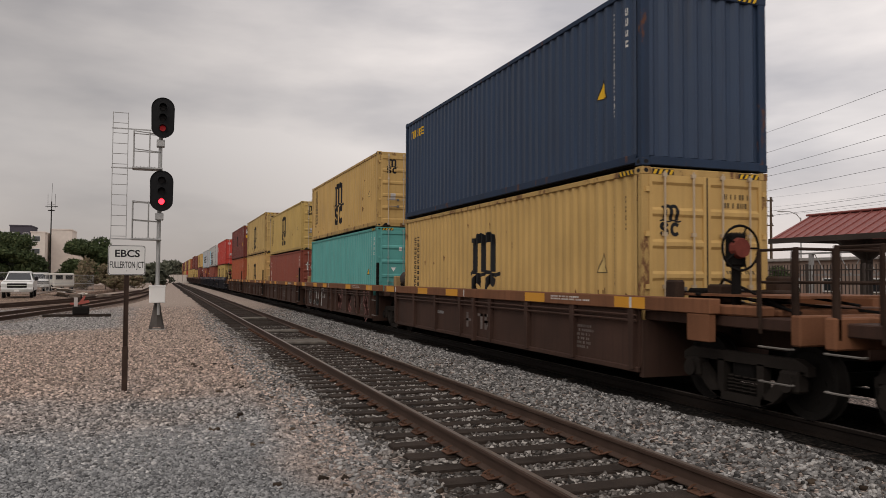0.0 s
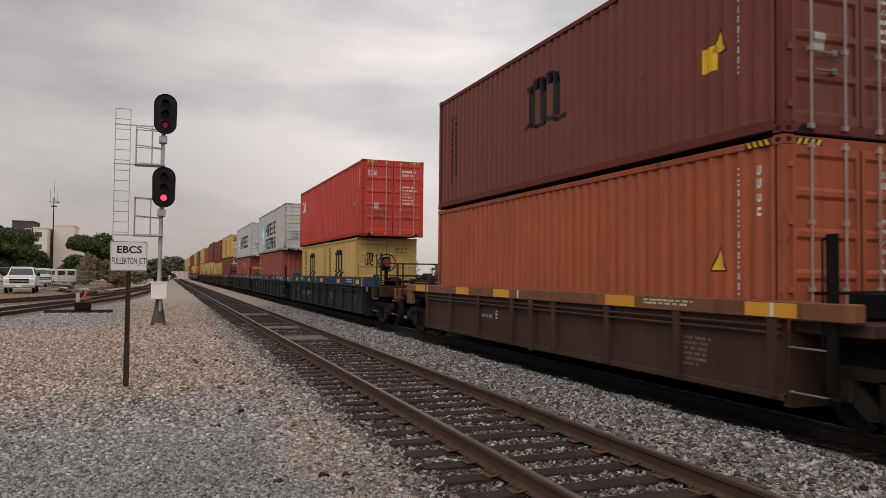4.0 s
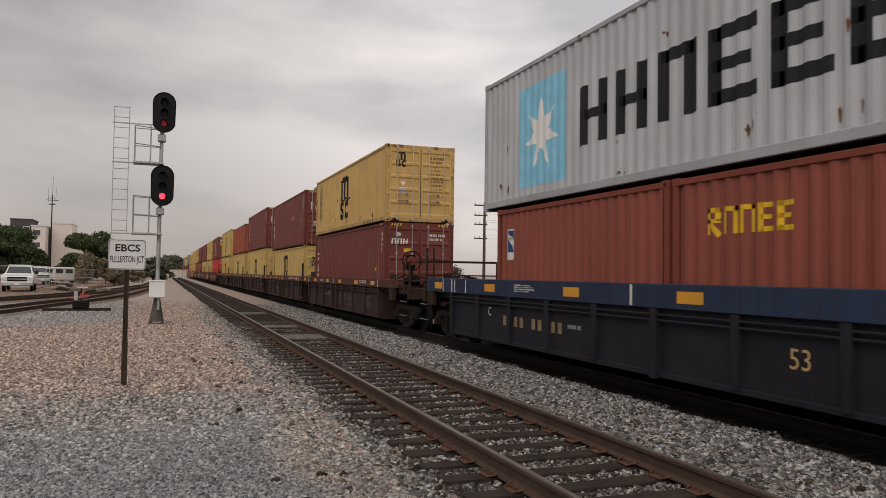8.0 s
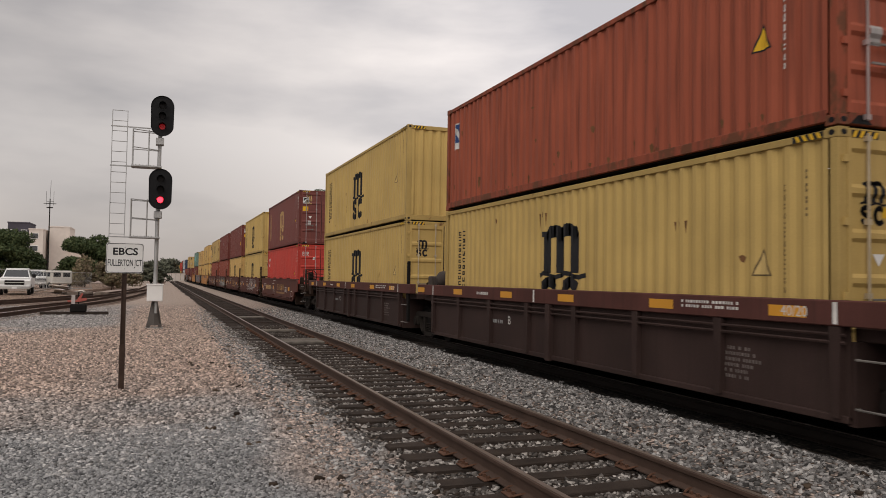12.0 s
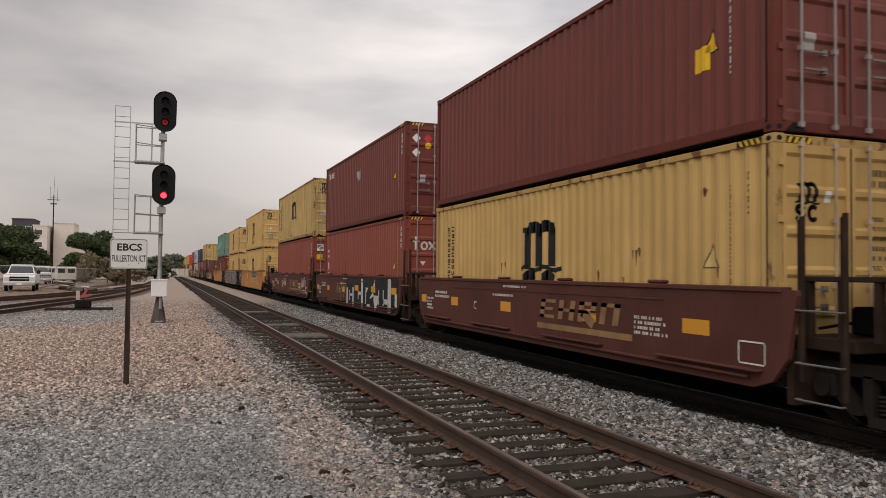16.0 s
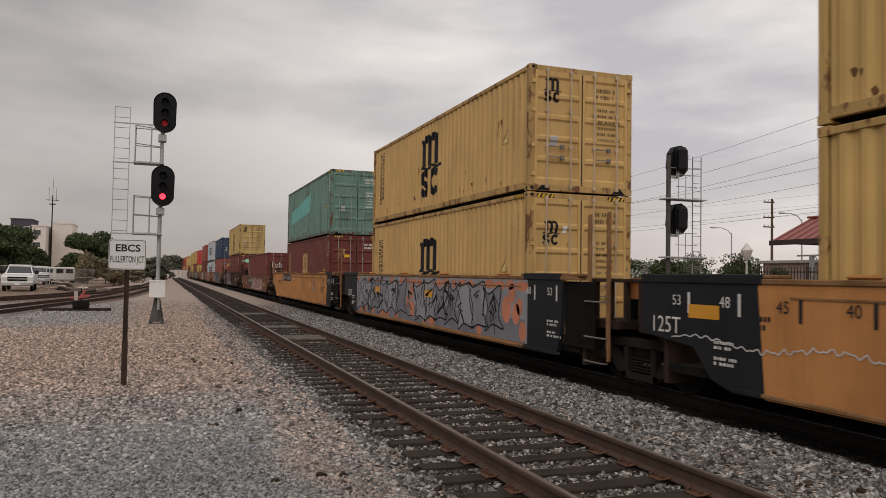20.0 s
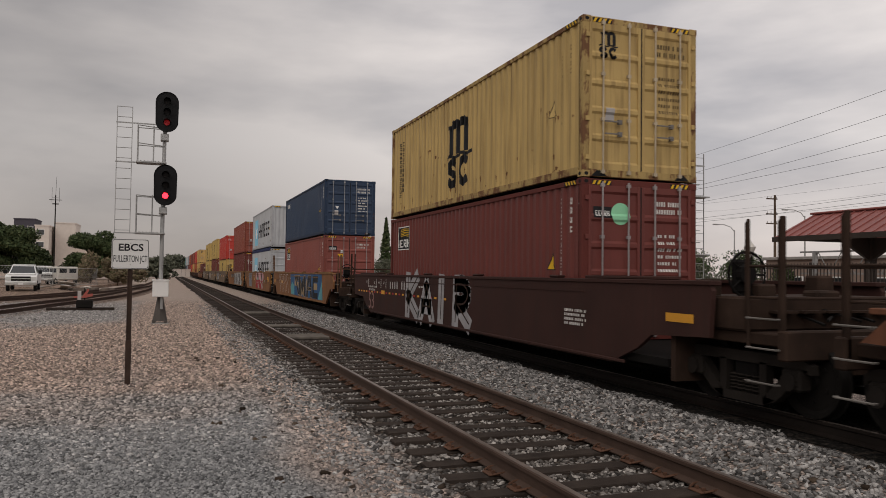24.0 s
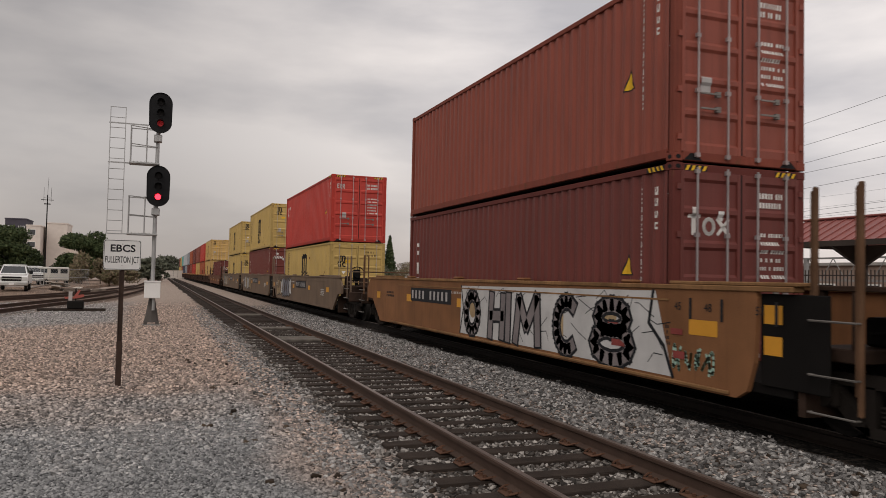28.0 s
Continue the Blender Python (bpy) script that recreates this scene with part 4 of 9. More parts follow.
    def mark(name, s, mat, label=""):
        if s.f:
            part(name, s.mesh(name, mat), c, label, kind="stuff" if name in ("serial_marking", "upright_writing", "height_stripes", "height_band", "rust_spots", "star") else "")
    if stripes and H > 2.7:
        sy = [[(-half + 0.22 + i * 0.1, H - 0.1), (-half + 0.27 + i * 0.1, H - 0.1), (-half + 0.31 + i * 0.1, H - 0.03), (-half + 0.26 + i * 0.1, H - 0.03)] for i in range(4)]
        s = Shape()
        for p in sy:
            s.poly([(-1.2235, y, zz) for y, zz in p])
        for sg in (-1, 1):
            for i in range(4):
                x = sg * 0.83 + 0.11 - i * 0.1
                s.poly([(x, -half - 0.004, H - 0.11), (x + 0.05, -half - 0.004, H - 0.11), (x + 0.09, -half - 0.004, H - 0.035), (x + 0.04, -half - 0.004, H - 0.035)])
        mark("height_stripes", s, M_MARK_YELLOW, "yellow height warning stripes")
        s = Shape().poly([(-1.2225, y, zz) for y, zz in rect(-half + 0.2, H - 0.104, -half + 0.64, H - 0.026)])
        for sg in (-1, 1):
            s.poly([(x, -half - 0.003, zz) for x, zz in rect(sg * 0.83 - 0.2, H - 0.115, sg * 0.83 + 0.2, H - 0.03)])
        mark("height_band", s, M_MARK_BLACK)
    dark = paint_key in ("navy", "teal", "brick", "oxide", "maroon", "orange", "scarlet", "green", "rose", "stained", "plum", "rustybrick")
    ink = M_MARK_WHITE if dark else M_MARK_BLACK
    if L > 12 and "plain" not in marks:
        mark("serial_marking", lay_side((column(-half + 0.78, H * 0.30, H - 0.3, 13, 0.045) + column(-half + 0.42, H * 0.66, H - 0.3, 4, 0.05) if dark else column(-half + 0.78, H * 0.36, H - 0.55, 12, 0.03) + column(-half + 0.45, H * 0.66, H - 0.4, 4, 0.03)), L), ink if dark else M_MARK_SOOT)
        mark("caution_border", lay_side([[(-half + 0.98, H * 0.44 - 0.02), (-half + 1.32, H * 0.44 - 0.02), (-half + 1.15, H * 0.44 + 0.32)]], L, 0.003), M_MARK_BLACK if dark else M_MARK_SOOT)
        mark("caution_label", lay_side([[(-half + 1.02, H * 0.44), (-half + 1.28, H * 0.44), (-half + 1.15, H * 0.44 + 0.27)]], L), M_MARK_YELLOW if dark else paint("pale_yellow_label", (0.58, 0.42, 0.17), vary=0.2, scale=4), "yellow warning triangle")
    if end == "door" and "plain" not in marks:
        mark("serial_marking", lay_door(rows_of_bars(0.35, H - 0.62, 0.62, 0.28, 2, seed) + (rows_of_bars(0.38, H * 0.42, 0.55, 0.75, 6, seed + 5, 0.45) if seed % 3 else []), L, H), ink if dark else M_MARK_SOOT)
        if seed % 4 != 1:
            mark("door_label", lay_door([rect(-0.42, H - 0.82, -0.32, H - 0.68)] if seed % 2 else [rect(-0.74, H * 0.36, -0.56, H * 0.36 + 0.22)], L, H), M_WHITE if seed % 2 else M_MARK_PALE, "white paper label")
        if seed % 3 == 0:
            mark("caution_label", lay_door([rect(-0.55, H * 0.66, -0.3, H * 0.66 + 0.12)], L, H), M_MARK_YELLOW)
        if seed % 5 == 2:
            mark("placard", lay_door([[(-0.70, H * 0.52), (-0.61, H * 0.52 - 0.14), (-0.52, H * 0.52)]], L, H), M_WHITE)
    n_rust = {"rustywhite": 60, "dullyellow": 42, "mustard": 26, "yellow": 22, "green": 60, "white": 22, "stained": 30, "lemon": 8, "oxide": 8}.get(paint_key, 0) if "plain" not in marks else 0
    if n_rust and L > 7:
        r, spots = random.Random(seed * 13 + 7), []
        for i in range(n_rust):
            y, low = r.uniform(-half + 0.3, half - 0.4), r.random() < 0.6
            zz, w, h = (r.uniform(0.2, 0.55) if low else r.uniform(0.5, H - 0.4)), r.uniform(0.012, 0.05), r.uniform(0.03, 0.16)
            spots.append([(y - w, zz), (y - w * 0.3, zz - h), (y + w * 0.5, zz - h * 0.7), (y + w, zz + h * 0.2), (y, zz + h * 0.45)])
            if r.random() < 0.3:
                spots += [[(y + d - 0.02, zz), (y + d, zz - r.uniform(0.05, 0.3)), (y + d + 0.02, zz)] for d in (r.uniform(-0.15, 0.15), r.uniform(-0.15, 0.15))]
        spots = [[(y, max(0.19, z)) for y, z in p] for p in spots]
        mark("rust_spots", lay_side(spots, L, 0.002), paint("rust_brown_spot", (0.15, 0.075, 0.035), rough=0.9, vary=0.4, scale=6), "brown rust spots and drips")
    for kind in marks:
        if kind in ("arch", "arch_tan", "arch_small"):
            mt = M_MARK_TAN if kind == "arch_tan" else M_MARK_BLACK
            dy = 0.08
            mark("carrier_mark", lay_side(arch_mark(dy, 1.30, 1.66, 0.82) + (curl_marks(dy, 0.48, 1.7, 0.72) if kind != "arch_small" else []), L), mt, "carrier's mark of three uprights and an arch")
            mark("upright_writing", lay_side(column(half - 0.95, 0.6, 2.35, 13, 0.075) + column(half - 1.22, 0.75, 2.35, 10, 0.075), L), mt)
            if end == "door":
                top_z = H - (0.50 if z > 1.5 else 0.82)
                mark("door_mark", lay_door(arch_mark(-0.68, top_z, -0.38, 0.23) + curl_marks(-0.68, top_z - 0.24, -0.44, 0.2), L, H), mt)
        elif kind == "tex":
            mark("door_mark", lay_door(band([(-0.84, H - 1.02), (-0.84, H - 0.66)], 0.08) + band([(-0.93, H - 0.77), (-0.74, H - 0.77)], 0.05) + band(arc(-0.57, H - 0.91, 0.09, 0.11, 0, 360, 12), 0.055) + band([(-0.41, H - 0.8), (-0.22, H - 1.02)], 0.065) + band([(-0.22, H - 0.8), (-0.41, H - 1.02)], 0.05), L, H), M_MARK_WHITE, "white cross, ring and saltire mark")
            mark("side_mark", lay_side(column(half - 0.75, 0.7, 2.2, 3, 0.2), L), M_MARK_WHITE)
        elif kind == "door_word":
            mark("door_mark", lay_door(glyphs(-1.0, H - 0.72, 0.6, 0.18, 3, 5, sign=1, lean=-0.2) + fan(-0.75, H - 0.4, 0.1, 0.07, 10), L, H), M_MARK_WHITE)
            mark("side_mark", lay_side(column(half - 0.7, 0.7, 2.2, 3, 0.18), L), M_MARK_WHITE)
        elif kind == "cai":
            mark("side_mark", lay_side(band(arc(half - 0.75, 2.05, 0.16, 0.24, -120, 120, 8), 0.1) + [[(half - 1.0, 1.78), (half - 1.12, 1.78), (half - 1.25, 2.32), (half - 1.13, 2.32)], rect(half - 1.4, 1.78, half - 1.29, 2.32)], L), M_MARK_WHITE, "white carrier's mark")
            mark("door_mark", lay_door(glyphs(-0.98, H - 0.6, 0.36, 0.2, 3, 21, sign=1), L, H), M_MARK_WHITE)
        elif kind == "star":
            mark("star_panel", lay_side([rect(half - 3.75, 0.35, half - 1.75, H - 0.5)], L), M_MARK_BLUE, "sky-blue panel")
            mark("star", lay_side(star(half - 2.75, H * 0.47, 0.72), L, 0.007), M_WHITE, "white seven-pointed star")
            big = 1.05
            mark("side_word", lay_side(glyphs(half - 4.2, H * 0.42 if "second_word" in marks else H * 0.3, 6.9 if "second_word" not in marks else 5.4, big if "second_word" not in marks else 0.85, 6, 42), L), M_MARK_BLACK, "large dark block shapes")
        elif kind == "second_word":
            mark("side_word", lay_side(glyphs(half - 4.2, 0.28, 5.6, 0.75, 7, 43), L), M_MARK_BLACK, "large dark block shapes, partly worn")
        elif kind == "word_yellow":
            mark("side_word", lay_side(glyphs(2.3, 1.75, 1.6, 0.36, 5, 9), L), M_MARK_YELLOW, "yellow block shapes")
            mark("end_word", end_word(L, H), M_MARK_YELLOW)
        elif kind == "blue_logo":
            mark("logo_panel", lay_side([rect(half - 0.85, 1.5, half - 0.45, 2.15)], L), M_MARK_WHITE, "white emblem panel")
            mark("logo_shape", lay_side([rect(half - 0.82, 1.66, half - 0.48, 2.12)], L, 0.006), paint("emblem_blue", (0.03, 0.06, 0.16)))
            mark("logo_band", lay_side(band([(half - 0.8, 1.74), (half - 0.65, 1.95), (half - 0.5, 2.02)], 0.11), L, 0.008), M_MARK_WHITE)
        elif kind == "lighthouse":
            mark("logo_panel", lay_side([rect(half - 2.0, 1.88, half - 0.72, 2.6)], L), M_MARK_BLACK, "black emblem panel")
            mark("logo_rim", lay_side([rect(half - 2.0, 1.88, half - 0.72, 1.91), rect(half - 2.0, 2.57, half - 0.72, 2.6), rect(half - 0.75, 1.88, half - 0.72, 2.6), rect(half - 2.0, 1.88, half - 1.97, 2.6)], L, 0.006), M_WHITE)
            mark("logo_shapes", lay_side(glyphs(half - 0.95, 1.96, 0.98, 0.24, 6, 3) + [[(half - 0.92, 1.95), (half - 0.80, 1.95), (half - 0.83, 2.45), (half - 0.89, 2.45)]], L, 0.007), M_WHITE)
            s2 = []
            for i in range(5):
                s2 += band([(half - 1.0, 2.30 + i * 0.045), (half - 1.4, 2.33 + i * 0.05), (half - 1.95, 2.28 + i * 0.055)], 0.02)
            mark("logo_rays", lay_side(s2, L, 0.007), M_MARK_YELLOW)
            mark("door_mark", lay_door([rect(-0.98, H - 0.7, -0.6, H - 0.5)], L, H), M_MARK_BLACK)
            mark("door_mark_word", lay_door(glyphs(-0.94, H - 0.67, 0.3, 0.1, 5, 3, sign=1), L, H, 0.007), M_WHITE)
        elif kind == "corner_logo":
            mark("corner_mark", lay_side(glyphs(half - 0.55, H - 0.55, 1.1, 0.22, 5, 13), L), M_MARK_YELLOW if "yellow_corner" in marks else M_MARK_WHITE)
        elif kind == "hazard":
            s3 = [[(-1.0, H - 0.5), (-0.86, H - 0.64), (-0.72, H - 0.5), (-0.86, H - 0.36)], [(-1.0, H - 0.95), (-0.86, H - 1.09), (-0.72, H - 0.95), (-0.86, H - 0.81)]]
            mark("hazard_placard", lay_door(s3, L, H), M_WHITE, "white diamond placards")
            mark("hazard_placard", lay_door([[(-0.62, H - 0.5), (-0.48, H - 0.64), (-0.34, H - 0.5), (-0.48, H - 0.36)]], L, H), M_MARK_RED, "red diamond placard")
            mark("hazard_placard", lay_door(fan(-0.48, H - 0.72, 0.1, 0.1, 10), L, H), M_MARK_YELLOW)
        elif kind == "patch":
            mark("torn_label", lay_side([[(-1.85, 1.75), (-2.0, 1.55), (-1.7, 1.5)], [(-2.1, 1.9), (-2.5, 1.65), (-2.2, 1.45)]], L), M_MARK_GREY)
        elif kind == "patch_far":
            mark("torn_label", lay_side([[(0.35, 2.05), (0.1, 1.75), (0.0, 2.1)], [(0.1, 1.8), (-0.2, 2.15), (-0.3, 1.9), (-0.05, 1.65)]], L), M_MARK_GREY)
        elif kind == "emblem":
            mark("door_emblem", lay_door([rect(-1.0, H - 0.72, -0.68, H - 0.38)], L, H), M_WHITE)
            mark("door_emblem_inner", lay_door([rect(-0.97, H - 0.69, -0.71, H - 0.41)], L, H, 0.006), M_MARK_BLACK)
            mark("door_emblem_band", lay_door(band([(-0.95, H - 0.64), (-0.84, H - 0.5), (-0.73, H - 0.47)], 0.06), L, H, 0.008), M_WHITE)
            mark("caution_label", lay_door([rect(-1.02, H - 1.12, -0.72, H - 0.88)], L, H, 0.006), M_MARK_YELLOW)
        elif kind == "pale_panel":
            mark("faded_panel", lay_side([[(half - 1.2, 1.0), (half - 3.2, 1.1), (half - 3.4, 1.9), (half - 1.3, 1.7)], [(half - 3.4, 1.15), (half - 7.0, 1.35), (half - 7.2, 2.3), (half - 3.4, 1.85)]], L), paint("faded_teal_patch", (0.16, 0.40, 0.36), vary=0.2, streak=0.5, scale=2))
        elif kind == "green_dot":
            mark("round_sticker", lay_door(fan(-0.42, H - 0.62, 0.2, 0.2, 16), L, H, 0.012), paint("pale_green_sticker", (0.28, 0.62, 0.38)))
        elif kind == "blue_top":
            s4 = Shape().box(-1.238, -1.15, -half + 0.3, half - 0.05, H - 0.13, H + 0.1, 0.03)
            mark("folded_tarp", s4, paint("navy_tarpaulin", (0.03, 0.04, 0.10), rough=0.8, vary=0.5, scale=6, bump=0.8), "folded navy tarpaulin edge")
        elif kind == "side_panel":
            mark("side_notice", lay_side([rect(-half + 1.2, H * 0.36, -half + 1.5, H * 0.36 + 0.34)], L), M_MARK_YELLOW)
    return c


def bar_me(H, mat):
    s = Shape().tube((0, 0, 0.06), (0, 0, H - 0.06), 0.017, 8)
    for zz in (0.1, H * 0.36, H * 0.64, H - 0.12):
        s.box(-0.035, 0.035, -0.015, 0.035, zz - 0.03, zz + 0.03)
    return s.mesh("locking_bar", mat, True)


def end_word(L, H):
    """Block shapes on a corrugated end wall."""
    s = Shape()
    for p in glyphs(-0.95, H * 0.6, 1.0, 0.2, 5, 9, sign=1):
        s.poly([(x, -L / 2 + 0.012, z) for x, z in p])
    return s

# ---- well cars ----


def car_paint(name, c, rust=0.2, streak=0.5):
    return paint("car_" + name, c, rough=0.65, vary=0.3, streak=streak, rust=rust, scale=1.2, bump=0.25)


# chord, plate, chord band heights, lowest point, half length of the well
CARS = {
    "rib_brown": dict(top=car_paint("rust_chord", (0.19, 0.085, 0.045), 0.45), plate=car_paint("dark_brown", (0.060, 0.034, 0.026), 0.35, 0.7), z=(1.23, 1.43), low=0.32, half=6.3, ribs=1.72, word="rust-brown"),
    "rib_navy": dict(top=car_paint("navy_chord", (0.026, 0.038, 0.072), 0.1), plate=car_paint("charcoal", (0.019, 0.019, 0.024), 0.12), z=(1.25, 1.60), low=0.30, half=8.3, ribs=1.62, word="navy and charcoal"),
    "rib_maroon": dict(top=car_paint("maroon_chord", (0.090, 0.036, 0.030), 0.2), plate=car_paint("dark_maroon", (0.042, 0.026, 0.023), 0.2, 0.6), z=(1.25, 1.52), low=0.28, half=6.4, ribs=1.72, word="maroon"),
    "flat_maroon": dict(plate=car_paint("oxide_red", (0.098, 0.037, 0.029), 0.16, 0.35), z=(0.36, 1.52), half=6.5, word="oxide-red"),
    "flat_yellow": dict(plate=car_paint("golden_yellow", (0.45, 0.205, 0.072), 0.16, 0.22), z=(0.30, 1.67), half=8.6, word="golden-yellow"),
    "flat_tan": dict(plate=car_paint("dull_ochre", (0.215, 0.100, 0.046), 0.24, 0.3), z=(0.30, 1.62), half=8.6, word="dull ochre"),
    "flat_orange": dict(plate=car_paint("faded_orange", (0.15, 0.064, 0.037), 0.3), z=(0.36, 1.36), half=8.3, word="faded brown-orange"),
    "flat_wine": dict(plate=car_paint("dark_wine", (0.046, 0.0215, 0.018), 0.16), z=(0.34, 1.60), half=8.9, word="dark wine-red"),
    "flat_grey": dict(plate=car_paint("grimy_grey_brown", (0.17, 0.12, 0.085), 0.25), z=(0.30, 1.60), half=8.6, word="grimy brown"),
}
WHEEL_R = 0.457
RESERVOIR = (paint("tan_reservoir", (0.30, 0.20, 0.10), rough=0.6, vary=0.3, rust=0.2, scale=2), paint("grey_brown_reservoir", (0.06, 0.05, 0.045), rough=0.6, vary=0.3, scale=2))


def dull(m):
    """The same paint where boots and grime have worn it brown."""
    return paint("worn_" + m.name, (0.22, 0.115, 0.055) if "yellow" in m.name else (0.12, 0.066, 0.038), rough=0.75, vary=0.4, rust=0.3, scale=3) if "yellow" in m.name or "ochre" in m.name else m


def grubby(m):
    """Yellow paint under a film of brown road dirt, on the edges that collect it."""
    return paint("grubby_" + m.name, (0.22, 0.12, 0.055), rough=0.75, vary=0.45, rust=0.35, streak=0.4, scale=2) if "yellow" in m.name or "ochre" in m.name else m


def wheelset_me():
    s = Shape()
    for g in (-1, 1):
        x = g * 0.7525
        prof = [(0.02, 0.09), (0.10, 0.09), (0.12, 0.05), (0.36, 0.03), (0.40, 0.068), (0.452, 0.068), (0.457, 0.0), (0.462, -0.05), (0.487, -0.062), (0.487, -0.075), (0.40, -0.07), (0.36, -0.03), (0.10, -0.05), (0.09, -0.12)]
        s.lathe((x, 0, 0), [(r, h * g) for r, h in prof], 24, axis=0)
        for i in range(6):
            w = math.pi * i / 3
            s.tube((x + g * 0.035, 0.24 * math.cos(w), 0.24 * math.sin(w)), (x + g * 0.06, 0.24 * math.cos(w), 0.24 * math.sin(w)), 0.03, 6)
    s.tube((-0.75, 0, 0), (0.75, 0, 0), 0.09, 12)
    for g in (-1, 1):
        s.tube((g * 0.75, 0, 0), (g * 1.12, 0, 0), 0.075, 10)
    return s.mesh("wheelset", M_DARKMETAL, True)


def side_frame_me(mat):
    """A cast truck side frame, at the left; axle boxes 1.75 m apart."""
    s = Shape()
    put = lambda u, v, w: (-1.06 + w, u, v)
    top = [(-1.12, 0.66), (-0.95, 0.74), (0.95, 0.74), (1.12, 0.66), (1.12, 0.55), (0.9, 0.6), (-0.9, 0.6), (-1.12, 0.55)]
    s.extrude(top, put, 0.12)
    for g in (-1, 1):
        s.extrude([(g * 1.08, 0.60), (g * 0.80, 0.60), (g * 0.36, 0.18), (g * 0.36, 0.10), (g * 0.56, 0.16)], put, 0.12)
        s.extrude([(g * 0.42, 0.62), (g * 0.30, 0.62), (g * 0.30, 0.2), (g * 0.42, 0.2)], put, 0.12)
        s.box(-1.13, -0.93, g * 0.875 - 0.15, g * 0.875 + 0.15, 0.34, 0.60, 0.03)
        s.tube((-1.17, g * 0.875, 0.457), (-0.95, g * 0.875, 0.457), 0.115, 12)
    s.extrude([(-0.56, 0.18), (-0.36, 0.09), (0.36, 0.09), (0.56, 0.18), (0.36, 0.2), (-0.36, 0.2)], put, 0.14)
    for y in (-0.2, -0.07, 0.07, 0.2):
        for i in range(5):
            s.ring((-1.0, y, 0.24 + i * 0.045), (0, 0, 1), 0.05, 0.014, 8, 4)
    return mend(s.mesh("side_frame", mat))


def truck(car, y, turning=True):
    fr = cached("side_frame", lambda: side_frame_me(M_TRUCK))
    part("side_frame", fr, car, "cast steel truck side frame", at=(0, y, 0))
    part("side_frame", fr, car, at=pose(0, y, 0, 0, 0, 180))
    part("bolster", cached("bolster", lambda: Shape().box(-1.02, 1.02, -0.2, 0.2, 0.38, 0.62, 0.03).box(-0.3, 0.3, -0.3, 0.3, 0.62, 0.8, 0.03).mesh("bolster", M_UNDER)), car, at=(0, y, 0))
    for d in (-0.875, 0.875):
        w = part("wheelset", cached("wheelset", wheelset_me), car, "two steel wheels on an axle", at=(0, y + d, WHEEL_R))
        if turning:
            WHEELS.append((w, y + d))


def coupler(car, y, g):
    s = Shape().box(-0.09, 0.09, min(y, y + g * 0.75), max(y, y + g * 0.75), 0.77, 0.95, 0.02)
    s.box(-0.17, 0.13, min(y + g * 0.6, y + g * 0.92), max(y + g * 0.6, y + g * 0.92), 0.7, 1.0, 0.05)
    part("coupler", s.mesh("coupler", M_DARKMETAL), car, "grimy knuckle coupler")
    h = Shape().path([(0.25, y + g * 0.1, 0.85), (0.3, y + g * 0.4, 0.5), (0.25, y + g * 0.75, 0.38), (0.12, y + g * 0.95, 0.42)], 0.025)
    part("air_hose", h.mesh("air_hose", M_BLACK, True), car)


def brake_wheel(car, y, z, x=-0.55):
    s = Shape().ring((x, y, z), (0, 1, 0), 0.30, 0.018, 22, 6)
    for i in range(5):
        w = 2 * math.pi * i / 5
        s.tube((x, y, z), (x + 0.3 * math.cos(w), y, z + 0.3 * math.sin(w)), 0.013, 5)
    w = part("brake_wheel", s.mesh("brake_wheel", M_UNDER, True), car, "hand brake wheel on its stand")
    part("hub", Shape().tube((x, y - 0.04, z), (x, y + 0.05, z), 0.13, 12, 0.15).mesh("hub", paint("faded_red_hub", (0.16, 0.04, 0.03), rough=0.7, vary=0.4, scale=5) if z > 2 else M_UNDER), w, "faded red gear hub" if z > 2 else "black gear hub")
    s = Shape().box(x - 0.14, x + 0.14, y + 0.03, y + 0.16, z - 0.25, z + 0.2, 0.03).box(x - 0.06, x + 0.06, y + 0.05, y + 0.13, 0.95, z - 0.2, 0.01)
    part("brake_stand", s.mesh("brake_stand", M_UNDER), car)


def tank(car, y, z, x=-0.35, length=1.0, mat=None):
    s = Shape().lathe((x, y, z), [(0.02, -length / 2), (0.12, -length / 2 + 0.01), (0.2, -length / 2 + 0.08), (0.22, -length / 2 + 0.16), (0.22, length / 2 - 0.16), (0.2, length / 2 - 0.08), (0.12, length / 2 - 0.01), (0.02, length / 2)], 16, axis=0)
    s.box(x - 0.25, x - 0.2, y - 0.12, y + 0.12, z - 0.45, z - 0.1).box(x + 0.2, x + 0.25, y - 0.12, y + 0.12, z - 0.45, z - 0.1)
    part("air_reservoir", s.mesh("air_reservoir", mat or M_DARKMETAL, True), car, "brake air reservoir")


def ladder_bars(car, y0, y1, zs, x=-1.53, mat=None):
    for z in zs:
        s = Shape()
        s.path([(x + 0.06, y0, z), (x, y0, z), (x, y1, z), (x + 0.06, y1, z)], 0.013, 6)
        part("grab_iron", s.mesh("grab_iron", mat or M_IRON, True), car, "worn steel grab iron")


def corner_post(car, y, z0, z1, mat, x=-1.42, w=0.075):
    s = Shape().box(x - min(0.035, w / 2), x + min(0.035, w / 2), y - w / 2, y + w / 2, z0, z1, 0.01)
    s.path([(x, y + w, z0 + 0.2), (x, y + w, z1 - 0.06), (x, y + w * 0.4, z1 - 0.03)], 0.014)
    part("guide_post", s.mesh("guide_post", mat), car, "upright container guide post")


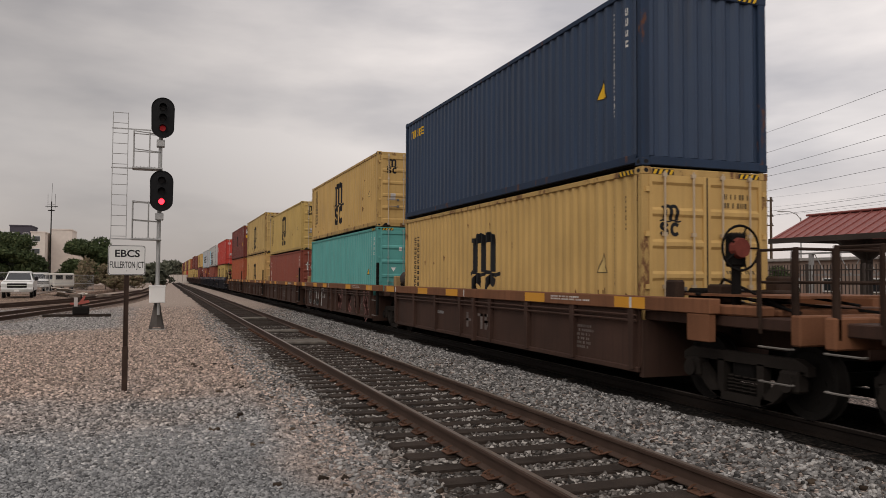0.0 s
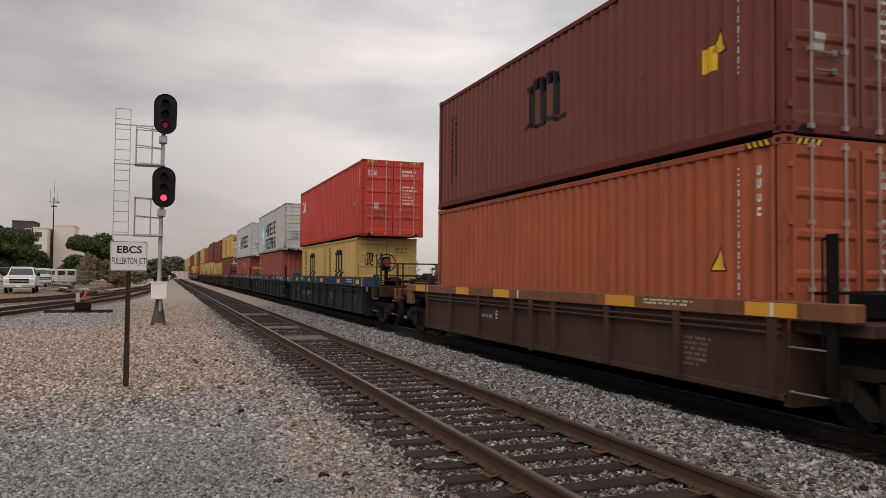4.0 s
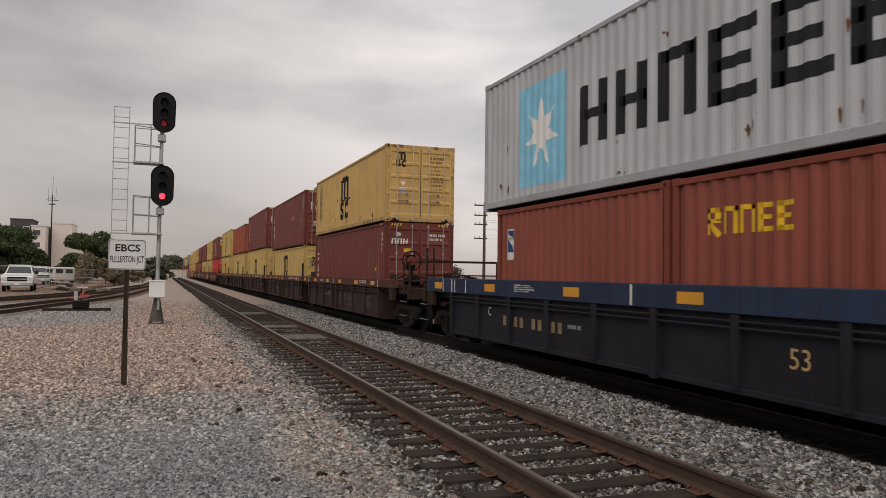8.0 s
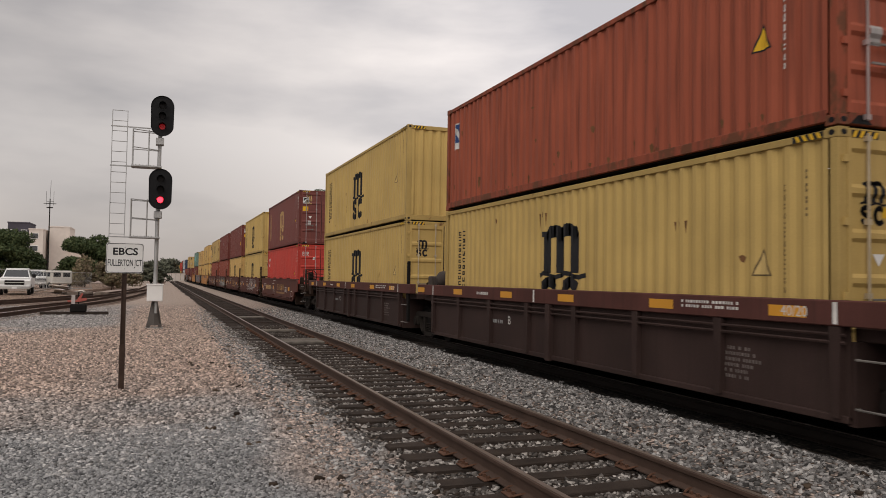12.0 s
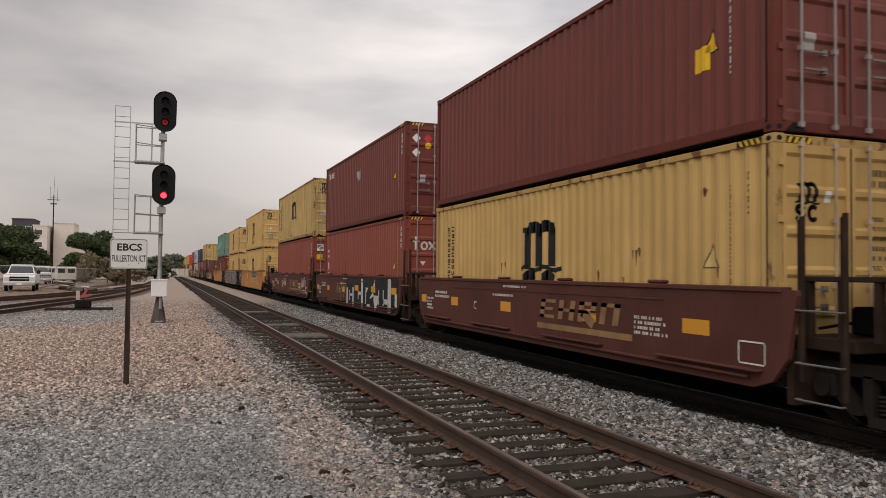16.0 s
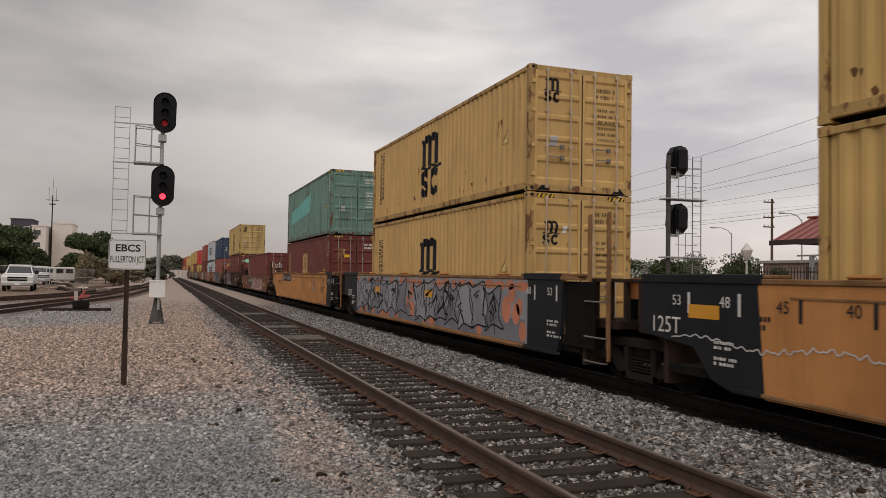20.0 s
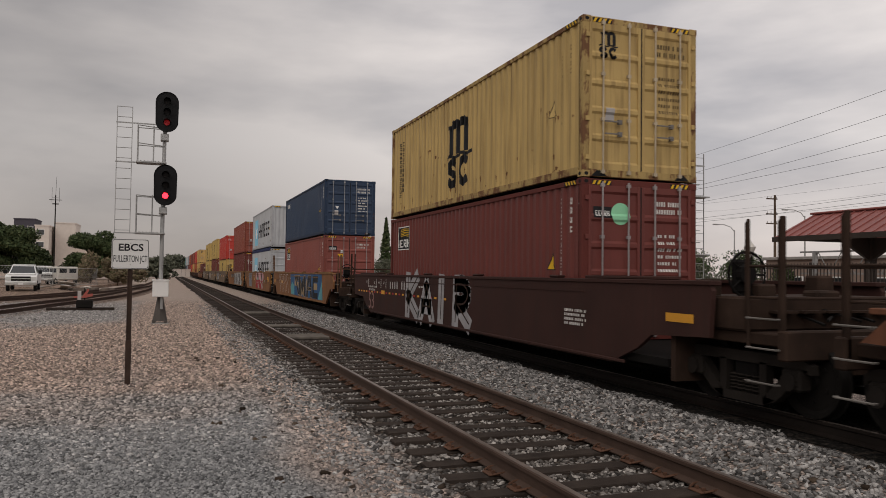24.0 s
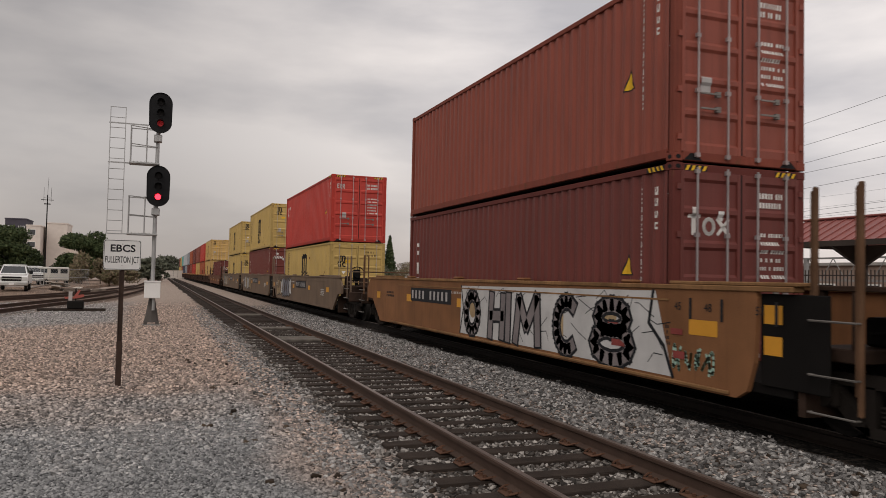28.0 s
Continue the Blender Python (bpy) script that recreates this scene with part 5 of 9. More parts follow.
def bars_left(car, x, y, z, w, h, rows, mat, seed, name="small_writing"):
    """Rows of small bars on the left side; y is the reader's left edge."""
    s = Shape()
    for p in rows_of_bars(0, 0, w, h, rows, seed):
        s.poly([(x, y - a, z + b) for a, b in p])
    part(name, s.mesh(name, mat), car, kind="stuff")


def plates_left(car, name, polys, mat, x, label="", kind=""):
    if name in ("mural_ground", "mural_shade", "mural_patchwork", "mural_blockwork") and 1 < len(polys) < 30:
        for p in polys:
            plates_left(car, name, [p], mat, x, label)
        return
    s = Shape()
    for p in polys:
        s.poly([(x, y, z) for y, z in p])
    return part(name, s.mesh(name, mat), car, label, kind=kind or ("stuff" if len(polys) > 8 else ""))


def scrawl(seed, y0, y1, z0, z1, n, w):
    """Looping spray-can strokes."""
    r, out = random.Random(seed), []
    step = (y0 - y1) / n
    for i in range(n):
        cy = y0 - step * (i + 0.5)
        P = [(cy + step * r.uniform(-0.55, 0.55), (z1 if j % 2 == i % 2 else z0) + (z0 - z1) * (1 if j % 2 == i % 2 else -1) * r.uniform(0.0, 0.4)) for j in range(r.choice((4, 5, 6)))]
        pts = []
        for j in range(len(P) - 1):
            a, b, c, d = P[max(0, j - 1)], P[j], P[j + 1], P[min(len(P) - 1, j + 2)]
            for m in range(5):
                t = m / 5
                pts.append(tuple(0.5 * (2 * b[q] + (c[q] - a[q]) * t + (2 * a[q] - 5 * b[q] + 4 * c[q] - d[q]) * t * t + (3 * b[q] - a[q] - 3 * c[q] + d[q]) * t ** 3) for q in (0, 1)))
        out += band(pts + P[-1:], w)
    return out


STROKES = {
    "H": [[(0.05, 0), (0.12, 1)], [(0.75, 0.02), (0.8, 0.98)], [(0.08, 0.5), (0.78, 0.52)]],
    "O": [arc(0.45, 0.5, 0.38, 0.46, 100, 470, 14)],
    "M": [[(0.0, 0), (0.12, 0.95), (0.42, 0.35), (0.78, 1.0), (0.85, 0.02)]],
    "B": [[(0.08, 0), (0.1, 1)] + arc(0.35, 0.76, 0.32, 0.24, 90, -80, 6) + arc(0.35, 0.26, 0.4, 0.26, 80, -110, 7)],
    "Y": [[(0.05, 1.0), (0.12, 0.6), (0.38, 0.48), (0.7, 0.62)], [(0.78, 1.05), (0.62, 0.3), (0.5, -0.2), (0.95, 0.05), (1.5, 0.1)]],
    "R": [[(0.08, 0), (0.1, 1)] + arc(0.38, 0.74, 0.36, 0.26, 90, -90, 7) + [(0.15, 0.48), (0.85, 0.0)]],
    "W": [[(0.0, 1.0), (0.2, 0.0), (0.42, 0.7), (0.62, 0.02), (0.88, 1.0)], [(0.1, 0.55), (0.8, 0.5)]],
    "C": [arc(0.5, 0.5, 0.4, 0.48, 50, 310, 12)],
    "U": [[(0.05, 1.0), (0.08, 0.3)] + arc(0.42, 0.28, 0.33, 0.28, 180, 350, 7) + [(0.8, 1.0)]],
    "T": [[(0.0, 0.95), (0.9, 1.0)], [(0.45, 0.98), (0.42, 0.0)]],
    "2": [arc(0.4, 0.7, 0.32, 0.28, 160, -40, 8) + [(0.08, 0.05), (0.8, 0.08)]],
    "0": [arc(0.42, 0.5, 0.3, 0.48, 80, 440, 14)],
    "1": [[(0.2, 0.8), (0.42, 1.0), (0.4, 0.0)]],
    "9": [arc(0.42, 0.7, 0.28, 0.27, 0, 360, 10) + [(0.62, 0.2), (0.45, -0.25)]],
    "K": [[(0.1, 0), (0.12, 1)], [(0.85, 1.0), (0.15, 0.48), (0.9, 0.0)]],
    "A": [[(0.0, 0), (0.42, 1.0), (0.85, 0)], [(0.18, 0.36), (0.7, 0.36)]],
    "I": [[(0.3, 0), (0.32, 1)]],
    "8": [arc(0.45, 0.74, 0.3, 0.24, -90, 270, 12), arc(0.45, 0.26, 0.38, 0.27, 90, 450, 12)],
}


def tag(text, y0, z0, w, h, t, seed=1, lean=0.12, wave_=0.0):
    """Hand-sprayed letters: strokes of width t, from y0 to the reader's right."""
    r, out, p = random.Random(seed), [], w / len(text)
    for i, ch in enumerate(text):
        dz, k = wave_ * math.sin(i * 1.9) + r.uniform(-0.03, 0.03) * h, r.uniform(0.9, 1.1)
        for pts in STROKES.get(ch, ()):
            out += band([(y0 - p * (i + 0.06 + a * 0.88) - lean * b * h, z0 + dz + b * h * k) for a, b in pts], t)
    return out


def rounded(q, n=4):
    """A closed outline drawn smooth through its corners."""
    out, m = [], len(q)
    for j in range(m):
        a, b, c, d = q[j - 1], q[j], q[(j + 1) % m], q[(j + 2) % m]
        for i in range(n):
            t = i / n
            out.append(tuple(0.5 * (2 * b[e] + (c[e] - a[e]) * t + (2 * a[e] - 5 * b[e] + 4 * c[e] - d[e]) * t * t + (3 * b[e] - a[e] - 3 * c[e] + d[e]) * t ** 3) for e in (0, 1)))
    return out


def piece(car, x, y0, y1, z0, z1, n, fills, line, seed, halo=None):
    """A sprayed mural: a row of fat leaning shapes with outlines and inner strokes."""
    r = random.Random(seed)
    step = (y0 - y1) / n
    if halo:
        for i in range(n):
            cy = y0 - step * (i + 0.5)
            plates_left(car, "mural_cloud", [arc(cy, (z0 + z1) / 2 + r.uniform(-0.08, 0.08), step * 0.72, (z1 - z0) * 0.53, 0, 345, 14)], halo, x - 0.001 * (i % 2))
    groups = {m.name: [] for m in fills}
    lines = []
    for i in range(n):
        a, lean = y0 - step * i, r.uniform(-0.3, 0.35) * step
        t, b = z1 - r.uniform(0, 0.12), z0 + r.uniform(0, 0.12)
        m = (t + b) / 2
        q = [(a - lean, t), (a - step * 0.38 - lean, t - r.uniform(0.05, 0.2)), (a - step * 1.06 - lean * 0.5, t + 0.02), (a - step * r.uniform(0.7, 0.9), m + r.uniform(-0.15, 0.2)), (a - step * 1.08 + lean * 0.3, b + r.uniform(0, 0.1)),
             (a - step * 0.45, b + r.uniform(0.05, 0.18)), (a + step * 0.1 + lean * 0.4, b - 0.02), (a - step * r.uniform(0.1, 0.25), m - r.uniform(-0.1, 0.15))]
        q = rounded(q)
        groups[r.choice(fills).name].append(q)
        lines += band(q + q[:1], 0.035)
        for j in range(3):
            p = (a - step * r.uniform(0.15, 0.8), b + (t - b) * r.uniform(0.25, 0.75))
            lines += band([p, (p[0] - step * r.uniform(-0.3, 0.3), p[1] + (t - b) * r.uniform(-0.3, 0.3)), (p[0] - step * r.uniform(-0.3, 0.3), p[1] + (t - b) * r.uniform(-0.4, 0.4))], 0.03)
    for m in fills:
        if groups[m.name]:
            for q in groups[m.name]:
                plates_left(car, "mural_fill", [q], m, x - 0.003)
    plates_left(car, "mural_linework", lines, line, x - 0.005, "sprayed mural outlines")


def well_unit(k, u, kind, near, far, yn, yf):
    """One well of a car. near and far: 'joint' or 'coupler'; yn, yf: where its trucks or joints lie."""
    C = CARS[kind]
    ribbed = kind.startswith("rib")
    car = thing("well_car", f"{C['word']} double-stack container well car on {'ribbed' if ribbed else 'smooth deep'} sides", "rail car", group="well cars of the train")
    rolling(car, TRAIN_X, u, 0.0)
    plate, H, z1 = C["plate"], C["half"], C["z"][1]
    top = C.get("top", plate)
    X = 1.5
    ends = {}
    worn = top if kind == "rib_brown" else M_GEAR
    for g, e, yt in ((-1, near, yn), (1, far, yf)):
        ends[g] = (e, yt, abs(yt) + ((1.15 if H > 7 else 1.4) if e == "coupler" else 0.0))
    if ribbed:
        zc, low = C["z"][0], C["low"]
        a, b = (-ends[-1][2] + 0.35 if near == "joint" else -H - 1.66), (ends[1][2] - 0.35 if far == "joint" else H + 1.66)
        ch = Shape().box(-X, -X + 0.18, a, b, zc, z1, 0.012).mesh("top_chord", top)
        part("top_chord", ch, car)
        part("top_chord", ch, car, at=Matrix.Scale(-1, 4, (1, 0, 0)))
        pl = Shape().box(-X + 0.09, -X + 0.12, -H, H, low, zc - 0.003).box(-X + 0.05, -X + 0.2, -H, H, low - 0.03, low + 0.05, 0.01).mesh("side_plate", plate)
        part("side_plate", pl, car)
        part("side_plate", pl, car, at=Matrix.Scale(-1, 4, (1, 0, 0)))
        rib = cached(("rib", kind), lambda: mend(Shape().extrude([(-0.05, low + 0.02), (0.05, low + 0.02), (0.075, zc - 0.004), (-0.075, zc - 0.004)], lambda p, q, w: (-X + 0.10 - w, p, q), 0.09).mesh("rib", plate)))
        n = int(2 * H / C["ribs"])
        for i in range(n + 1):
            y = -H + 0.12 + (2 * H - 0.24) * i / n
            part("rib", rib, car, at=(0, y, 0))
            if k < 30:
                part("rib", rib, car, at=pose(0, y, 0, 0, 0, 180))
        for g in (-1, 1):
            if ends[g][0] == "coupler":
                lo, hi = sorted((g * (H + 1.2), g * (H + 1.64)))
                part("jacking_bracket", Shape().box(-X + 0.004, -X + 0.12, lo, hi, zc - 0.36, zc - 0.003, 0.01).mesh("jacking_bracket", worn), car)
        for dz in (0.09, 0.17) if k < 30 else ():
            part("brake_pipe", Shape().tube((-X + 0.03, -H, zc - dz), (-X + 0.03, H, zc - dz), 0.02, 6).mesh("brake_pipe", plate, True), car)
        # upright divider beam near the middle
        s = Shape().box(-X - 0.02, -X + 0.1, -0.07, 0.07, low - 0.05, zc - 0.004, 0.01)
        part("middle_stiffener", s.mesh("middle_stiffener", plate), car)
    else:
        low = C["z"][0]
        prof = []
        for g in (1, -1):
            e, yt, ye = ends[g]
            if e == "coupler":
                if kind == "flat_wine":
                    q = [(H - 1.4, low), (H - 0.7, low + 0.28), (H - 0.35, low + 0.5), (H + 0.9, low + 0.56), (H + 0.95, z1 - 0.1), (H + 0.9, z1)]
                elif H > 7:
                    q = [(H - 0.5, low), (H + 0.42, low + 0.66), (H + 1.05, low + 0.68), (H + 1.08, z1 - 0.33), (H + 0.68, z1)]
                else:
                    q = [(H - 0.35, low), (H + 0.0, low + 0.12), (H + 0.35, low + 0.5), (H + 1.1, low + 0.56), (H + 1.15, z1 - 0.1), (H + 1.05, z1)]
            elif H > 7:
                q = [(H - 1.5, low), (H - 1.1, low + 0.12), (H - 0.75, low + 0.5), (H + 0.42, low + 0.62), (H + 0.42, z1)] if g > 0 else [(H - 0.9, low), (H - 0.72, low + 0.1), (H - 0.6, low + 0.45), (H - 0.55, z1 - 0.1), (H - 0.58, z1)]
            else:
                q = [(H - 0.45, low), (H - 0.15, low + 0.1), (H + 0.08, low + 0.38), (H + 0.22, z1 - 0.06), (H + 0.2, z1)]
            q = [(y * g, z) for y, z in q]
            prof += q if g > 0 else q[::-1]
        put = lambda a, b, w: (-X + w, a, b)
        me = mend(Shape().extrude(prof, put, 0.07).mesh("side_plate", plate))
        part("side_plate", me, car)
        part("side_plate", me, car, at=Matrix.Scale(-1, 4, (1, 0, 0)))
        a, b = -H - (0.95 if near == "coupler" else 0), H + (0.95 if far == "coupler" else 0)
        cap = Shape().box(-X - 0.025, -X + 0.16, a, b, z1 - 0.03, z1 + 0.035, 0.01).box(-X - 0.012, -X - 0.001, -H + 2.2, H - 2.4, z1 - 0.19, z1 - 0.165)
        cap = cap.mesh("top_chord", grubby(plate))
        part("top_chord", cap, car)
        part("top_chord", cap, car, at=Matrix.Scale(-1, 4, (1, 0, 0)))
        if H < 7:
            s = Shape().box(-X - 0.07, -X - 0.001, -H + 0.5, H - 0.5, low + 0.1, low + 0.14, 0.01)
            for i in range(4):
                yy = -H + 1.3 + i * (2 * H - 2.6) / 3
                part("flange_strip", cached(("fstrip", plate.name), lambda: Shape().box(-X - 0.1, -X - 0.001, -1.0, 1.0, low + 0.19, low + 0.22, 0.008).mesh("flange_strip", plate)), car, at=(0, yy, 0))
        else:
            s = Shape().box(-X - 0.035, -X - 0.001, -H + 1.0, H - 1.6, low + 0.02, low + 0.07, 0.01)
        part("lower_flange", s.mesh("lower_flange", grubby(plate)), car)
        if H > 7:
            for g in (-1, 1):
                lo, hi = sorted((g * (H - 2.2), g * (H + 0.05)))
                part("end_cap", Shape().box(-X - 0.01, -X + 0.22, lo, hi, z1 + 0.035, z1 + 0.085, 0.012).mesh("end_cap", grubby(plate)), car)
        lug = cached(("lug", plate.name), lambda: Shape().box(-X + 0.02, -X + 0.2, -0.16, 0.16, z1 + 0.035, z1 + 0.09, 0.03).mesh("guide_lug", plate))
        for y in (-H * 0.62, -H * 0.2, H * 0.2, H * 0.62):
            part("guide_lug", lug, car, at=(0, y, 0))
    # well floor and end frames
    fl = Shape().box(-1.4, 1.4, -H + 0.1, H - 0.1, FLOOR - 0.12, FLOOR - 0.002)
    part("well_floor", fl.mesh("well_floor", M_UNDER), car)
    for g in (-1, 1):
        e, yt, ye = ends[g]
        deck = Shape()
        lo, hi = sorted((g * (H - 0.06), g * (ye - (0.02 if e == "coupler" else 0.3))))
        zd = (C["z"][0] if ribbed else 1.02)
        deck.box(-1.28, 1.28, lo, hi, zd - 0.16, zd - 0.01, 0.015)
        deck.box(-0.4, 0.4, lo, hi, zd - 0.5, zd - 0.16, 0.02)
        deck.box(-1.38, 1.38, min(g * (H - 0.05), g * (H + 0.05)), max(g * (H - 0.05), g * (H + 0.05)), 0.22, zd - 0.16)
        part("end_deck", deck.mesh("end_deck", M_GEAR if not ribbed else plate), car, "grimy end platform")
        if e == "coupler":
            truck(car, yt, k < 27)
            coupler(car, g * ye, g)
            sill = Shape().box(-1.45, 1.45, min(g * (ye - 0.15), g * ye), max(g * (ye - 0.15), g * ye), zd - 0.3, zd + 0.05, 0.02)
            part("end_sill", sill.mesh("end_sill", worn), car)
            ladder_bars(car, g * (ye - 0.55), g * (ye - 0.08), (0.45, 0.85, 1.2) if not ribbed else (0.5, 0.9))
            pm = M_GEAR if ribbed or kind in ("flat_maroon", "flat_wine", "flat_orange") else dull(plate)
            zt = 2.4 if H > 7 else 2.05
            for px in (-1.38, 1.38):
                corner_post(car, g * (ye - 0.12), zd - 0.2, zt, pm, px, 0.06)
            corner_post(car, g * (ye - 0.68), zd - 0.2, zt, pm, -1.38, 0.04)
            # hand rails round the platform
            rl = Shape()
            for zz in (zd + 0.42, zd + 0.8):
                rl.path([(-1.36, g * (ye - 0.68), zz), (-1.36, g * (ye - 0.12), zz), (1.36, g * (ye - 0.12), zz)], 0.018, 6)
            part("hand_rail", rl.mesh("hand_rail", pm, True), car)
            lo, hi = sorted((g * (H + 0.1), g * (ye - 0.75)))
            gear = Shape()
            if ribbed:
                gear.box(-1.3, -1.08, lo, hi, zd - 0.01, zd + 0.12, 0.02).box(-1.0, 1.3, lo, hi, zd - 0.01, zd + 0.08, 0.02)
            else:
                gear.box(-1.36, 1.36, lo, hi, zd - 0.01, (1.44 if kind == "flat_wine" else 1.3), 0.03)
            part("end_girder", gear.mesh("end_girder", worn), car, "rusty brown end girder")
            for i, (gx, gw, gh) in enumerate(((-1.15, 0.16, 0.34), (-0.6, 0.3, 0.28), (0.1, 0.4, 0.2), (0.75, 0.3, 0.4))):
                gy = g * (H + 0.5 + 0.33 * (i % 3))
                part("equipment_box", Shape().box(gx - gw / 2, gx + gw / 2, gy - 0.14, gy + 0.14, zd + 0.1, zd + (0.1 if ribbed else 0.3) + gh, 0.03).mesh("equipment_box", M_GEAR), car)
            if g < 0:
                brake_wheel(car, g * (H + (1.5 if H < 7 else 0.85)), 2.1 if ribbed else 1.72, -0.85)
            walkp = Shape()
            for i in range(5):
                walkp.box(-1.0 + i * 0.42, -0.66 + i * 0.42, min(g * (H + 0.3), g * (ye - 0.6)), max(g * (H + 0.3), g * (ye - 0.6)), zd + 0.22, zd + 0.25)
            part("walkway", walkp.mesh("walkway", worn), car)
        else:
            if g > 0:
                truck(car, yt, k < 27)
            if ribbed and g < 0:
                corner_post(car, g * (H + 0.68), 0.45, 2.17, M_UNDER, -1.42, 0.13)
            elif not ribbed and g < 0:
                zt, dp = (2.75, dull(plate)) if H > 7 else (2.35, M_GEAR)
                corner_post(car, g * (H + 0.2), 0.5, zt, dp, -1.4, 0.055)
                corner_post(car, g * (H + 0.78), 0.35, zt, dp, -1.4, 0.055)
                hi_deck = Shape().box(-1.3, 1.3, -H - 1.5, -H - 0.05, 1.62, 1.68, 0.01)
                for py in (-0.15, -0.6, -1.05, -1.45):
                    hi_deck.box(-1.28, -1.2, -H + py - 0.04, -H + py + 0.04, 1.0, 1.62)
                part("crossover_platform", hi_deck.mesh("crossover_platform", M_GEAR), car, "rusty steel crossover platform")
                ladder_bars(car, g * (H + 0.2), g * (H + 0.8), (0.32, 0.72, 1.3), -1.5)
                if H > 7:
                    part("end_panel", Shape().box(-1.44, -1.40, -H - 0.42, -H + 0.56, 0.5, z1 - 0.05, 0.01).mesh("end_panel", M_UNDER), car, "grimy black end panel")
                    if kind == "flat_tan":
                        for zz in (0.86, 1.22):
                            plates_left(car, "reflector", [rect(-H + 0.22, zz, -H + 0.5, zz + 0.22)], M_REFLECT, -1.446)
            if ribbed and g < 0:
                ladder_bars(car, g * (H + 0.12), g * (H + 0.62), (0.42, 0.92), -1.46)
        if g > 0 and ribbed and e == "joint":
            tank(car, g * (H + 0.75), zd + 0.42, -0.55, 1.0, RESERVOIR[(k + 1) % 2 if kind == "rib_brown" else 1])
            part("valve_cover", Shape().box(-1.15, -0.95, H + 1.0, H + 1.22, zd + 0.02, zd + 0.5, 0.03).mesh("valve_cover", RESERVOIR[0 if kind == "rib_brown" else 1]), car, "painted valve cover")
        if k > 30:
            continue
        r = random.Random(k * 7 + g)
        for i in range(4):
            s = Shape().path([(r.uniform(-1.1, 1.1), g * (H + 0.1), zd + r.uniform(0.02, 0.3)), (r.uniform(-1.1, 1.1), g * (H + r.uniform(0.4, 0.9)), zd + r.uniform(0.05, 0.5)), (r.uniform(-1.1, 1.1), g * (ye - 0.4), zd + r.uniform(0.02, 0.2))], 0.02, 5)
            part("brake_pipe", s.mesh("brake_pipe", M_UNDER, True), car)
        s = Shape().box(-0.75, -0.25, min(g * (H + 0.25), g * (H + 0.6)), max(g * (H + 0.25), g * (H + 0.6)), zd, zd + 0.32, 0.03)
        part("valve_box", s.mesh("valve_box", M_UNDER), car, "grimy brake valve housing")
    # reflectors and stencils
    x = -X - 0.003
    if ribbed:
        zc = C["z"][0]
        dz = (z1 - zc)
        for y in ((-H + 0.9, -H * 0.5, -H * 0.08, H * 0.3, H * 0.72, H + 0.9) if kind != "rib_brown" else (-H + 0.35, -H * 0.45, H * 0.25, H * 0.6, H + 0.6)):
            w = 0.42 if kind != "rib_brown" else 0.62
            plates_left(car, "reflector", [rect(y - w, zc + dz * (0.25 if kind != "rib_brown" else 0.08), y + w * 0.3, zc + dz * (0.72 if kind != "rib_brown" else 0.9))], M_REFLECT, x, "orange reflector strip")
        for y in (-H + 0.1, 0.55, H - 0.2):
            plates_left(car, "white_tick", [rect(y - 0.03, zc + 0.02, y + 0.03, z1 - 0.02)], M_MARK_WHITE, x - 0.001)
        bars_left(car, x, -H + 2.6, zc + dz * 0.35, 1.5, dz * 0.45, 2, M_MARK_WHITE, k)
        bars_left(car, -X + 0.086, -H + 1.9, 0.5, 0.7, 0.42, 6, M_MARK_FAINT, k + 3)
        bars_left(car, -X + 0.086, 2.6, 0.75, 0.6, 0.12, 1, M_MARK_GREY, k + 9)
        if k not in (0, 5, 6, 7):
            letter_left("ABCDE"[k % 5], 0.24, M_MARK_WHITE, car, -X + 0.086, H * 0.28, 0.85)
    else:
        zm = (low + z1) / 2
        for y, w in () if kind == "flat_wine" else ((-H * 0.35, 0.45), (H * 0.15, 0.4)) if kind == "flat_yellow" else ((-H + 1.5, 0.55), (-H * 0.35, 0.5), (H * 0.15, 0.5), (H * 0.6, 0.45), (H - 0.3, 0.4)):
            plates_left(car, "reflector", [rect(y - w / 2, z1 - 0.62, y + w / 2, z1 - 0.42)], M_REFLECT, x - 0.001, "orange reflector patch")
        bars_left(car, x, -H + 2.9, zm - 0.15, 0.9, 0.3, 4, M_MARK_WHITE if "yellow" not in kind and "tan" not in kind else M_MARK_BLACK, k)
        bars_left(car, x, H - 1.2, zm + 0.1, 1.2, 0.2, 2, M_MARK_WHITE if "yellow" not in kind and "tan" not in kind else M_MARK_BLACK, k + 4)
        bars_left(car, x, H * 0.25, z1 - 0.33, 1.3, 0.08, 1, M_MARK_WHITE, k + 8)
    return car


def number_bars(car, x, y, z, w, h, n, mat, back=None):
    """A car's running number as plain bars, on a dark panel or none."""
    if back:
        plates_left(car, "number_panel", [rect(y - w - 0.1, z - 0.07, y + 0.1, z + h + 0.07)], back, x)
    plates_left(car, "number_marking", [rect(y - w * i / n - w / n * 0.45, z, y - w * i / n, z + h) for i in range(n) if i != 4], M_MARK_PALE if mat is M_MARK_WHITE else mat, x - 0.003)

